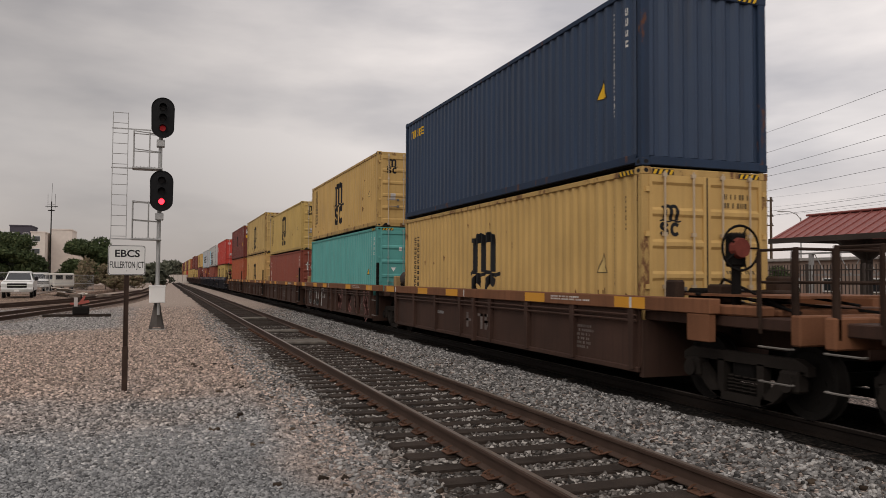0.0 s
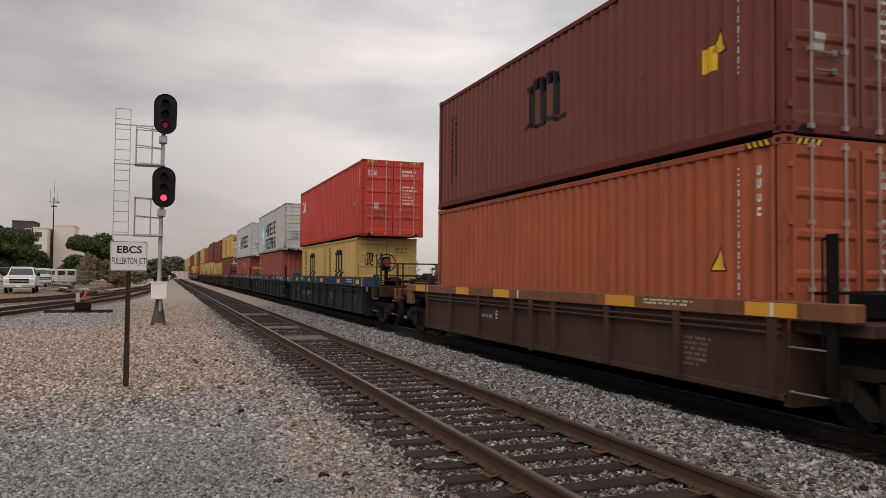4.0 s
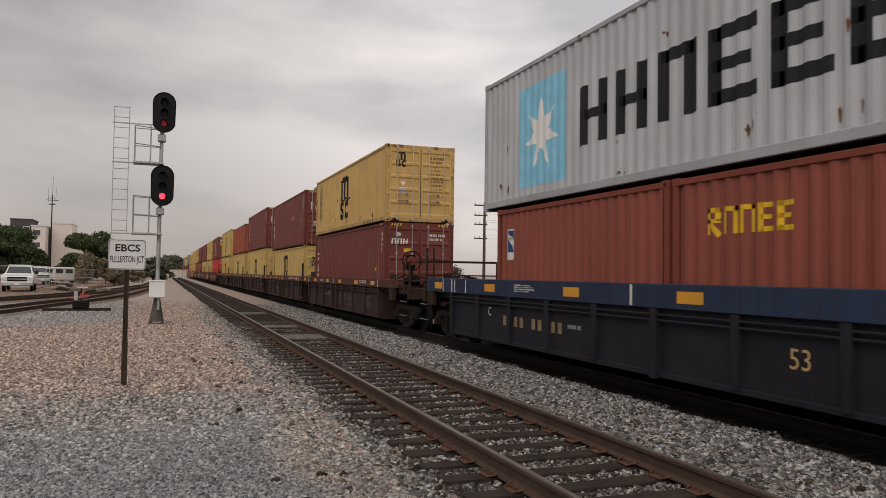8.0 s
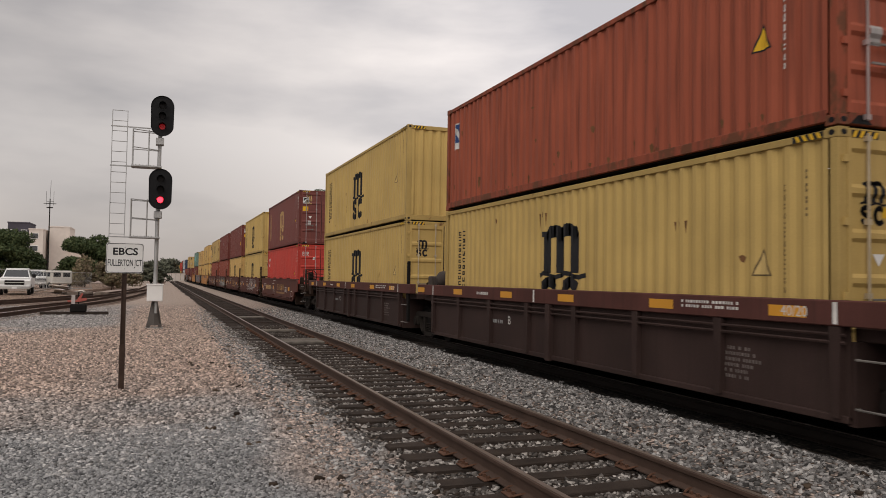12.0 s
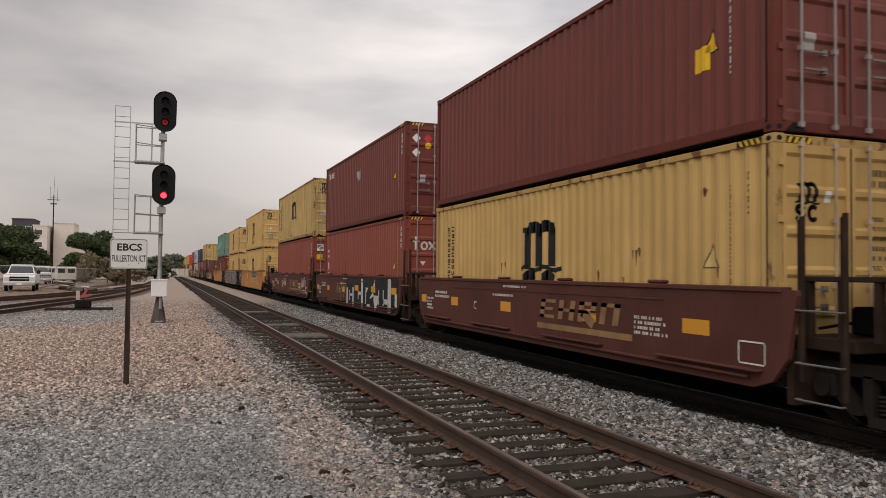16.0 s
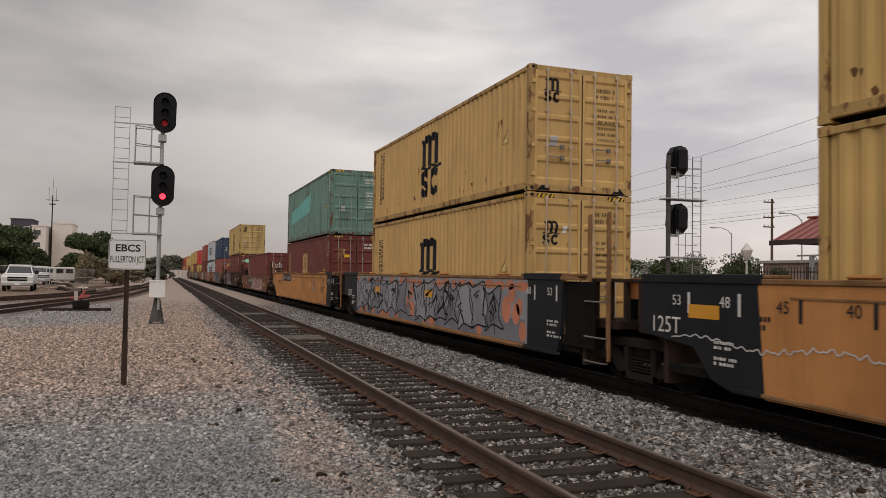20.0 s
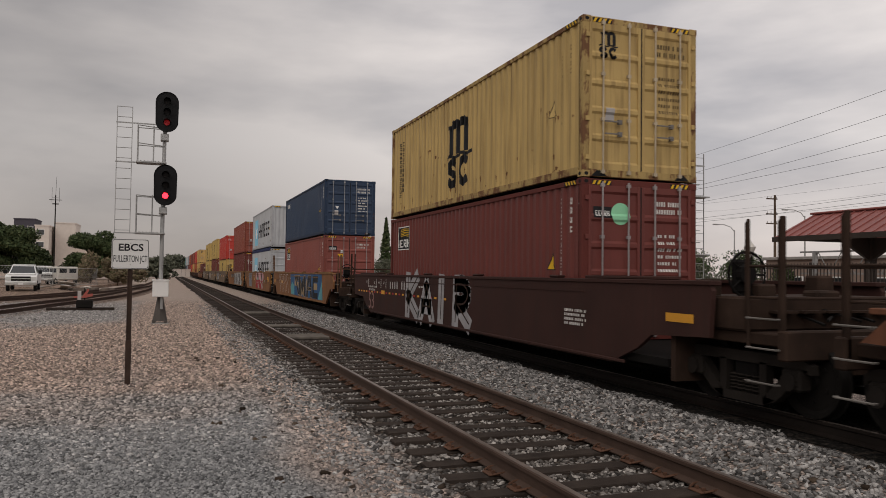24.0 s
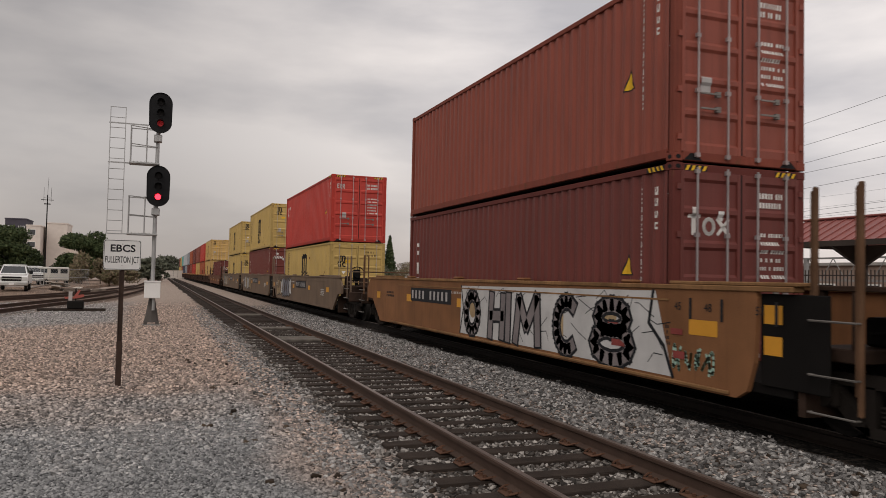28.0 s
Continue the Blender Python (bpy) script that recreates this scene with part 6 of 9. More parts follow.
# ---- the consist: place in the train, well car, upper and lower boxes ----
HI, LO = 2.896, 2.591
L40, L45, L20 = 12.192, 13.716, 6.058
UNITS = [
    # k, u, car, near, far, upper (words, paint, length, height, marks, end), lower
    (-1, -3.10, "rib_brown", "joint", "coupler", None, [("rust-red", "brick", L40, HI, (), "door")]),
    (0, 16.02, "rib_brown", "coupler", "joint", ("navy blue", "navy", L40, HI, ("corner_logo", "yellow_corner"), "wall"), [("yellow", "yellow", L40, HI, ("arch",), "door")]),
    (1, 31.45, "rib_brown", "joint", "joint", ("pale yellow", "yellow", L40, LO, ("arch",), "door"), [("teal green", "teal", L40, HI, ("side_col",), "door")]),
    (2, 46.77, "rib_brown", "joint", "joint", ("lemon yellow", "lemon", L40, LO, ("arch",), "door"), [("brick red", "brick", L40, LO, ("tex",), "door")]),
    (3, 62.05, "rib_brown", "joint", "joint", ("dull yellow", "dullyellow", L40, HI, ("arch",), "door"), [("rust-streaked yellow", "mustard", L40, HI, ("arch",), "door")]),
    (4, 77.37, "rib_brown", "joint", "coupler", ("oxide red", "oxide", L40, HI, ("emblem", "side_panel", "arch_small"), "door"), [("orange-red", "orange", L40, HI, (), "door")]),
    (5, 98.86, "rib_navy", "coupler", "joint", ("scarlet", "scarlet", L45, HI, ("cai",), "door"), [("lemon yellow", "lemon", L20, LO, ("arch",), "door"), ("lemon yellow", "lemon", L20, LO, ("arch",), "door")]),
    (6, 118.25, "rib_navy", "joint", "joint", ("rust-stained white", "rustywhite", L45, HI, ("star", "second_word"), "door"), [("rusty brick red", "rustybrick", L20, LO, (), "wall"), ("rusty brick red", "rustybrick", L20, LO, ("blue_logo",), "door")]),
    (7, 137.57, "rib_navy", "joint", "coupler", ("white", "white", L45, HI, ("star",), "door"), [("brick red", "brick", L20, LO, ("word_yellow",), "wall"), ("brick red", "brick", L20, LO, ("blue_logo",), "wall")]),
    (8, 158.80, "rib_maroon", "coupler", "joint", ("yellow", "yellow", L40, LO, ("arch",), "door"), [("oxide red", "oxide", L40, HI, ("door_word",), "door")]),
    (9, 174.22, "rib_maroon", "joint", "joint", ("oxide red", "oxide", L40, HI, ("tex", "patch"), "door"), [("lemon yellow", "lemon", L40, LO, ("arch",), "door")]),
    (10, 189.80, "rib_maroon", "joint", "joint", ("oxide red", "oxide", L40, HI, ("tex",), "door"), [("lemon yellow", "lemon", L40, HI, ("arch",), "door")]),
    (11, 204.85, "rib_maroon", "joint", "joint", ("sooty red", "stained", L40, LO, ("blue_logo",), "door"), [("lemon yellow", "lemon", L40, HI, ("arch",), "door")]),
    (12, 220.45, "rib_maroon", "joint", "coupler", ("bright yellow", "lemon", L40, HI, ("arch",), "wall"), [("yellow", "lemon", L40, HI, ("arch",), "door")]),
    (13, 239.55, "flat_maroon", "coupler", "joint", ("plum brown", "plum", L40, HI, ("arch_tan", "emblem"), "door"), [("scarlet", "scarlet", L40, HI, ("cai",), "door")]),
    (14, 254.80, "flat_maroon", "joint", "joint", ("lemon yellow", "lemon", L40, HI, ("arch",), "wall"), [("yellow", "lemon", L40, HI, ("arch",), "door")]),
    (15, 270.00, "flat_maroon", "joint", "joint", ("oxide red", "oxide", L40, HI, ("side_panel", "emblem"), "door"), [("yellow", "yellow", L40, HI, ("arch",), "door")]),
    (16, 285.08, "flat_maroon", "joint", "joint", ("oxide red", "oxide", L40, HI, ("hazard", "patch_far", "corner_logo"), "door"), [("brick red", "brick", L40, HI, ("tex",), "door")]),
    (17, 300.44, "flat_maroon", "joint", "coupler", ("rust-streaked yellow", "dullyellow", L40, HI, ("arch_small",), "door"), [("brick red", "brick", L40, HI, ("emblem",), "door")]),
    (18, 321.31, "flat_yellow", "coupler", "joint", ("yellow", "yellow", L40, HI, ("arch",), "door"), [("yellow", "yellow", L40, HI, ("arch",), "door")]),
    (19, 340.75, "flat_yellow", "joint", "joint", ("mustard yellow", "mustard", L40, LO, ("arch",), "door"), [("mustard yellow", "mustard", L40, HI, ("arch",), "door")]),
    (20, 360.24, "flat_yellow", "joint", "coupler", ("weathered green", "green", L40, HI, ("pale_panel",), "door"), [("maroon", "maroon", L40, HI, ("arch_tan",), "door")]),
    (21, 381.43, "flat_orange", "coupler", "coupler", None, [("maroon", "maroon", L40, LO, ("tex",), "door")]),
    (22, 402.88, "flat_wine", "coupler", "coupler", ("rust-streaked yellow", "dullyellow", L40, HI, ("arch",), "door"), [("dark red", "maroon", L40, HI, ("lighthouse", "green_dot"), "door")]),
    (23, 426.31, "flat_tan", "coupler", "joint", ("navy blue", "navy", L40, LO, ("corner_logo",), "door"), [("faded rose-red", "rose", L40, HI, ("lighthouse",), "door")]),
    (24, 445.20, "flat_tan", "joint", "joint", ("white", "white", L40, HI, ("star",), "wall"), [("pale grey", "white", L40, HI - 0.12, ("star", "blue_top"), "door")]),
    (25, 464.30, "flat_tan", "joint", "coupler", ("brick red", "brick", L40, HI, ("hazard_one",), "door"), [("maroon", "maroon", L40, HI, ("tex",), "door")]),
    (26, 487.50, "flat_grey", "coupler", "joint", ("scarlet", "scarlet", L40, HI, ("cai",), "door"), [("lemon yellow", "lemon", L40, LO, ("arch",), "door")]),
    (27, 506.10, "flat_grey", "joint", "joint", ("lemon yellow", "lemon", L40, HI, ("arch",), "door"), [("oxide red", "oxide", L40, HI, ("door_word",), "door")]),
    (28, 525.39, "flat_grey", "joint", "coupler", ("lemon yellow", "lemon", L40, HI, ("arch",), "door"), [("lemon yellow", "lemon", L40, HI, ("arch",), "door")]),
    (29, 547.60, "flat_orange", "coupler", "coupler", None, [("maroon", "maroon", L40, LO, ("tex",), "door")]),
    (30, 566.80, "rib_brown", "coupler", "joint", ("yellow", "yellow", L40, HI, ("arch",), "door"), [("mustard yellow", "mustard", L40, HI, ("arch",), "door")]),
]
FAR = [("scarlet", "scarlet", "orange-red", "orange"), ("brick red", "brick", "yellow", "yellow"), ("oxide red", "oxide", "scarlet", "scarlet"), ("orange-red", "orange", "brick red", "brick"),
       ("grey", "grey", "oxide red", "oxide"), ("white", "white", "grey", "grey"), ("white", "white", "navy blue", "navy"), ("teal green", "teal", "brick red", "brick"), ("yellow", "yellow", "mustard yellow", "mustard"), ("oxide red", "oxide", "lemon yellow", "lemon")]
for i, (w1, p1, w2, p2) in enumerate(FAR):
    UNITS.append((31 + i, 582.2 + 15.3 * i, "rib_brown", "joint", "joint", (w1, p1, L40, HI, ("plain",), "door"), [(w2, p2, L40, HI, ("plain",), "door")]))

CAR = {}
for i, (k, u, kind, near, far, upper, lower) in enumerate(UNITS):
    H = CARS[kind]["half"]
    out = H + (1.0 if H > 7 else 1.7)
    yn = (UNITS[i - 1][1] - u) / 2 if near == "joint" and i else -out
    yf = (UNITS[i + 1][1] - u) / 2 if far == "joint" and i + 1 < len(UNITS) else out
    if kind == "flat_orange":
        yn, yf = max(yn, -8.6), min(yf, 8.6)
    CAR[k] = well_unit(k, u, kind, near, far, yn, yf)
    z = FLOOR
    if len(lower) == 1:
        w, p, L, Hc, marks, end = lower[0]
        container(w, u, z, L, Hc, p, marks, end, seed=k * 2 + 5)
    else:
        for j, (w, p, L, Hc, marks, end) in enumerate(lower):
            container(w, u + (-1 if j == 0 else 1) * (L / 2 + 0.038), z, L, Hc, p, marks, end, seed=k * 2 + j + 5)
    z += lower[0][3] + 0.02 + (0.1 if "blue_top" in lower[0][4] else 0.0)
    if upper:
        w, p, L, Hc, marks, end = upper
        container(w, u, z, L, Hc, p, marks, end, seed=k * 2 + 6)

# ---- sprayed murals and stencils, car by car ----
G_PINK = paint("spray_pink", (0.55, 0.30, 0.32), vary=0.12, scale=2)
G_DULLPINK = paint("spray_dull_pink", (0.26, 0.12, 0.11), vary=0.3, scale=3)
G_RED = paint("spray_crimson", (0.30, 0.025, 0.03), vary=0.15, scale=2)
G_MINT = paint("spray_mint", (0.32, 0.48, 0.40), vary=0.12, scale=2)
G_SILVER = paint("spray_silver", (0.30, 0.30, 0.325), rough=0.45, metal=0.3, vary=0.25, scale=1.5)
G_GREY = paint("spray_grey", (0.20, 0.20, 0.225), rough=0.5, metal=0.2, vary=0.25, scale=1.5)
G_SALMON = paint("spray_salmon", (0.50, 0.19, 0.11), vary=0.2, scale=2)
G_BLUE = paint("spray_blue", (0.028, 0.10, 0.23), vary=0.2, scale=1.5)
G_AQUA = paint("spray_aqua", (0.11, 0.30, 0.34), vary=0.2, scale=2)
G_WHITE = paint("spray_white", (0.52, 0.51, 0.50), vary=0.18, scale=2)
G_BLACK = paint("spray_black", (0.016, 0.017, 0.02), rough=0.5, vary=0.3, scale=2)
G_CREAM = paint("spray_cream", (0.36, 0.26, 0.15), vary=0.15, scale=2)
XF, XR = -1.506, -1.414


def scale_marks(car, ys, mat, z, size=0.2):
    """Length figures with an upright tick: (y, words)."""
    for y, w in ys:
        letter_left(w, size, mat, car, XF - 0.004, y, z)
        plates_left(car, "tick", [rect(y - 0.28, z - 0.16, y - 0.23, z + 0.12)], mat, XF - 0.004)


def black_end(car, g, H, z0, z1, y_in):
    if g > 0:
        q = [(y_in, z1 - 0.03), (y_in - 0.12, z0 + 0.002), (H - 1.5, z0 + 0.002), (H - 1.1, z0 + 0.12), (H - 0.75, z0 + 0.5), (H + 0.42, z0 + 0.62), (H + 0.42, z1 - 0.03)]
    else:
        q = [(-y_in, z1 - 0.03), (-y_in + 0.12, z0 + 0.002), (-H + 0.9, z0 + 0.002), (-H + 0.72, z0 + 0.1), (-H + 0.6, z0 + 0.45), (-H + 0.55, z1 - 0.1), (-H + 0.58, z1 - 0.03)]
    edge = [(y + (g * 0.005 if abs(y) > y_in + 0.2 else 0), z - (0.003 if z < z0 + 0.3 else 0)) for y, z in q]
    part("black_end_panel", mend(Shape().extrude(edge, lambda u, v, w: (XF + 0.003 + w, u, v), 0.08).mesh("black_end_panel", G_BLACK)), car, "black painted end panel")
    lo, hi = (y_in - 0.1, H + 0.4) if g > 0 else (-H + 0.58, -y_in + 0.1)
    part("black_edge", Shape().box(-1.529, -1.34, lo, hi, z1 - 0.034, z1 + 0.09, 0.012).box(-1.5385, -1.515, lo, hi if g < 0 else H - 1.5, z0 + 0.018, z0 + 0.073, 0.005).mesh("black_edge", G_BLACK), car)
    for i in range(2):
        bars_left(car, XF - 0.001, (g * (y_in + 0.85) if g < 0 else y_in + 0.75), z0 + 0.3 + 0.2 * i, 0.5, 0.13, 2, M_MARK_WHITE, int(y_in * 10) + i)


# the rust-brown five-well car
c = CAR[1]
plates_left(c, "graffiti", tag("OCUT", 5.6, 0.48, 3.6, 0.6, 0.17, 3), G_WHITE, XR, "pale sprayed letters")
plates_left(c, "graffiti", tag("OCUT", 5.6, 0.48, 3.6, 0.6, 0.035, 3), G_BLACK, XR - 0.002)
plates_left(c, "graffiti", scrawl(33, 1.2, 0.2, 0.72, 0.9, 3, 0.025), G_GREY, XR, "thin grey scribble")
for text, y, w in (("W", -0.55, 1.25), ("R", -2.25, 1.1), ("O", -3.75, 1.0), ("Y", -5.0, 0.8)):
    plates_left(c, "graffiti", tag(text, y, 0.42, w, 0.66, 0.27, 5), paint("spray_faded_pink", (0.34, 0.17, 0.15), vary=0.3, scale=3), XR, "dull pink sprayed letter")
    plates_left(c, "graffiti", tag(text, y, 0.42, w, 0.66, 0.17, 5), paint("spray_dark_brick", (0.085, 0.032, 0.026), vary=0.3, scale=3), XR - 0.002)
for k, y in ((2, -1.2), (3, -0.85), (0, 0.6)):
    plates_left(CAR[k], "faded_stencil", glyphs(y, 0.55, 1.6, 0.34, 3, k + 70), M_MARK_FAINT, XR)
plates_left(CAR[3], "graffiti", scrawl(8, 1.1, 0.1, 0.62, 0.85, 3, 0.025), G_AQUA, XR, "thin teal scribble")
# the navy three-well car
for k in (5, 6, 7):
    c = CAR[k]
    if k != 6:
        plates_left(c, "number_marking", [rect(5.3 - i * 0.26 - 0.15, 0.66, 5.3 - i * 0.26, 0.86) for i in range(10) if i != 4], paint("stencil_dim_tan", (0.24, 0.17, 0.10), vary=0.3, scale=4), XR)
    letter_left("53", 0.34, M_MARK_TAN, c, XR, -2.6, 0.78)
    bars_left(c, -1.506, 4.6, 1.36, 1.1, 0.16, 4, M_MARK_WHITE, k + 40)
    letter_left("BCA"[k % 3], 0.26, M_MARK_WHITE, c, XR, 6.0, 0.9)
    for y in (8.7, 7.9, 7.2, -7.0, -8.4):
        plates_left(c, "white_tick", [rect(y - 0.02, 1.27, y + 0.02, 1.58)], M_MARK_WHITE, -1.505)
for i in range(9):
    y = 7.0 - i * 1.62
    plates_left(CAR[6], "chalk_stroke", band([(y, 0.8), (y - 0.2, 0.84), (y - 0.45, 0.82)], 0.014), M_MARK_GREY, XR)
# the maroon five-well car
for k in range(8, 13):
    letter_left("40/20", 0.17, M_MARK_WHITE, CAR[k], -1.505, -5.75, 1.38)
    bars_left(CAR[k], -1.505, 3.3, 1.33, 0.8, 0.1, 1, M_MARK_WHITE, k + 60)
plates_left(CAR[10], "graffiti", scrawl(5, -1.95, -3.3, 1.28, 1.5, 4, 0.035) + band([(-3.4, 1.3), (-3.7, 1.42), (-4.0, 1.33), (-4.2, 1.48)], 0.04), G_WHITE, -1.507, "white sprayed scrawl")
plates_left(CAR[8], "graffiti", tag("HMRH", -0.1, 0.5, 1.25, 0.42, 0.04, 6, 0.2) + tag("YHMR", -1.75, 0.5, 1.25, 0.42, 0.04, 7, 0.2), M_MARK_FAINT, XR, "thin grey sprayed letters")
# the oxide-red five-well car
for k in range(13, 18):
    c = CAR[k]
    bars_left(c, XF, 5.95, 0.72, 0.55, 0.34, 4, M_MARK_WHITE, k + 80)
    bars_left(c, XF, 1.1, 1.38, 1.2, 0.07, 1, M_MARK_WHITE, k + 81)
    letter_left("ABCDE"[k - 13], 0.26, M_MARK_WHITE, c, XF - 0.001, 1.6 if k != 15 else 2.6, 0.95)
    plates_left(c, "notice_frame", [rect(-6.25, 0.62, -5.8, 0.64), rect(-6.25, 0.88, -5.8, 0.9), rect(-6.25, 0.62, -6.23, 0.9), rect(-5.82, 0.62, -5.8, 0.9)], M_MARK_WHITE, XF)
    if k in (13, 15, 17):
        y0 = -0.55 if k != 17 else -0.8
        plates_left(c, "faded_logo", glyphs(y0, 0.88, 2.75, 0.34, 4, 90, lean=0.25) + [rect(y0 - 3.0, 0.68, y0 + 0.1, 0.78)], paint("stencil_faded_tan", (0.27, 0.16, 0.08), rough=0.7, vary=0.35, scale=3), XF, "faded tan block shapes over a bar")
plates_left(CAR[13], "number_marking", [rect(4.5 - i * 0.24 - 0.15, 0.86, 4.5 - i * 0.24, 1.12) for i in range(10) if i != 4], M_MARK_TAN, XF)
plates_left(CAR[13], "graffiti", scrawl(14, 1.2, 0.4, 0.55, 1.15, 3, 0.02), M_MARK_GREY, XF - 0.002)
plates_left(CAR[14], "graffiti", tag("IYRO", 1.0, 0.62, 1.5, 0.42, 0.05, 15), G_WHITE, XF - 0.002, "small white sprayed letters")
plates_left(CAR[14], "graffiti", tag("HOMBY", -0.6, 0.72, 2.5, 0.72, 0.075, 16, wave_=0.05), G_WHITE, XF - 0.002, "looping white sprayed letters")
plates_left(CAR[14], "graffiti", tag("2019", -3.45, 0.78, 1.35, 0.6, 0.07, 17, wave_=-0.09), G_WHITE, XF - 0.002, "white sprayed numerals")
plates_left(CAR[14], "graffiti", band(arc(-1.6, 0.5, 1.0, 0.2, 175, 10, 12), 0.05) + band(arc(-1.7, 0.42, 0.8, 0.16, 170, 20, 10), 0.045), G_WHITE, XF - 0.002)
plates_left(CAR[17], "graffiti", scrawl(16, 2.4, 0.6, 0.75, 1.35, 4, 0.025), M_MARK_WHITE, XF - 0.002)
plates_left(CAR[17], "graffiti", scrawl(17, -3.8, -4.8, 0.6, 1.05, 3, 0.03), M_MARK_WHITE, XF - 0.002)
plates_left(CAR[17], "graffiti", tag("HOMBY", -4.6, 0.9, 1.3, 0.42, 0.05, 18, wave_=-0.06), G_WHITE, XF - 0.002, "looping white sprayed letters")
plates_left(CAR[17], "graffiti_drip", band(arc(-5.4, 0.55, 0.75, 0.18, 175, 10, 12), 0.045) + band(arc(-5.45, 0.45, 0.6, 0.15, 170, 10, 10), 0.045) + band([(-5.9, 0.95), (-6.1, 0.5), (-6.3, 0.62)], 0.06), G_WHITE, XF - 0.002)
c = CAR[16]
plates_left(c, "mural_ground", [rect(-6.45, 0.44, 0.45, 1.46)], G_BLACK, XF, "black sprayed ground")
W16 = [rect(0.2, 0.44, 0.42, 1.1), rect(-0.75, 0.42, -0.55, 1.12), rect(-0.6, 0.78, 0.0, 0.88), rect(-0.12, 0.62, 0.0, 1.0), rect(-2.15, 0.42, -1.88, 1.44), rect(-1.95, 0.86, -1.45, 0.98), rect(-1.5, 0.7, -1.4, 1.02),
       [(-2.5, 0.46), (-2.6, 0.46), (-2.6, 1.1), (-2.5, 1.14)], [(-2.5, 1.14), (-2.9, 1.14), (-2.6, 0.95)], rect(-3.1, 0.5, -2.5, 0.58), [(-3.55, 1.0), (-3.1, 0.82), (-3.15, 0.76), (-3.6, 0.88)], [(-3.5, 1.18), (-3.75, 1.44), (-3.75, 1.1)],
       rect(-4.25, 0.74, -3.6, 0.9), rect(-4.3, 0.62, -4.2, 1.1), [(-3.6, 0.74), (-4.2, 0.74), (-3.9, 0.42), (-3.75, 0.42)], rect(-5.3, 0.66, -4.75, 0.82), rect(-4.85, 0.6, -4.75, 1.1), rect(-5.68, 0.42, -5.32, 1.46), rect(-6.35, 0.62, -6.1, 1.02)]
plates_left(c, "mural_blockwork", W16, G_WHITE, XF - 0.003, "white block shapes on black")
plates_left(c, "graffiti", scrawl(19, 2.4, 0.5, 0.6, 1.4, 4, 0.025), G_CREAM, XF - 0.002)
for y in (-1.2, -3.55, -6.0):
    plates_left(c, "reflector", [rect(y - 0.28, 1.0, y + 0.28, 1.2)], M_REFLECT, XF - 0.006)
# the golden-yellow three-well car
H, z0, z1 = 8.6, 0.30, 1.67
c = CAR[18]
number_bars(c, XF, -2.15, 1.3, 2.9, 0.2, 10, M_MARK_WHITE, G_BLACK)
plates_left(c, "graffiti", scrawl(22, -1.2, -6.2, 0.6, 1.25, 8, 0.02), M_MARK_WHITE, XF - 0.002, "thin white scribble")
black_end(c, 1, H, z0, z1, 6.7)
scale_marks(c, ((8.2, "53"), (7.25, "48")), M_MARK_WHITE, 1.4)
scale_marks(c, ((6.3, "45"), (5.35, "40")), M_MARK_BLACK, 1.38)
SQ = [(8.3 - 0.045 * i, 0.90 + 0.022 * math.sin(i * 1.3) * min(1, i / 12) + 0.05 * math.sin(i * 0.13) + (0.02 * math.cos(i * 2.1) if i > 30 else 0)) for i in range(78)]
plates_left(c, "graffiti", band(SQ, 0.016), G_WHITE, XF - 0.004, "white looping sprayed line")
plates_left(c, "reflector", [rect(7.35, 1.18, 7.95, 1.36)], M_REFLECT, XF - 0.005)
letter_left("125T", 0.32, M_MARK_WHITE, c, XF - 0.004, 8.45, 1.05)
scale_marks(c, ((-6.2, "45"), (-7.0, "48"), (-7.75, "53")), M_MARK_BLACK, 1.42, 0.15)
c = CAR[19]
black_end(c, 1, H, z0, z1, 7.0)
black_end(c, -1, H, z0, z1, 6.65)
letter_left("125T", 0.30, M_MARK_WHITE, c, XF - 0.004, 8.05, 1.0)
scale_marks(c, ((-6.75, "48"), (-7.6, "53")), M_MARK_WHITE, 1.42)
plates_left(c, "mural_ground", [rect(-6.7, 0.40, 7.0, 1.63)], G_SILVER, XF - 0.001, "silver sprayed ground")
plates_left(c, "mural_shade", [rect(-6.6, 0.40, 6.9, 0.86)], G_GREY, XF - 0.002)
r19, OR = random.Random(77), []
for i in range(26):
    y = 6.8 - i * 0.53
    OR += fan(y, r19.choice((0.5, 1.52, 1.5)), r19.uniform(0.15, 0.3), 0.1, 9)
for y, z, q in ((-6.0, 1.35, 0.2), (-6.35, 1.1, 0.17), (-5.75, 1.02, 0.28), (-6.2, 0.95, 0.22), (-6.5, 0.62, 0.2), (0.6, 1.2, 0.2), (0.5, 0.75, 0.24), (0.9, 0.95, 0.18)):
    OR += fan(y, z, q * 0.8, q, 12)
plates_left(c, "mural_spotting", OR, G_SALMON, XF - 0.003, "salmon-orange sprayed spots")
piece(c, XF - 0.002, 6.9, 1.1, 0.46, 1.56, 6, [G_SILVER, G_SILVER, G_GREY], G_BLACK, 41)
piece(c, XF - 0.002, 0.2, -5.5, 0.46, 1.56, 7, [G_SILVER, G_SILVER, G_GREY], G_BLACK, 43)
BL = []
for i in range(30):
    y, b = r19.uniform(-5.6, 6.6), r19.uniform(0.6, 1.4)
    BL += band([(y, b), (y - r19.uniform(-0.3, 0.3), b + r19.uniform(-0.3, 0.3)), (y - r19.uniform(0.1, 0.5), b + r19.uniform(-0.3, 0.3))], r19.choice((0.03, 0.05, 0.08)))
plates_left(c, "mural_linework", BL, G_BLACK, XF - 0.008, "black angular mural lines")
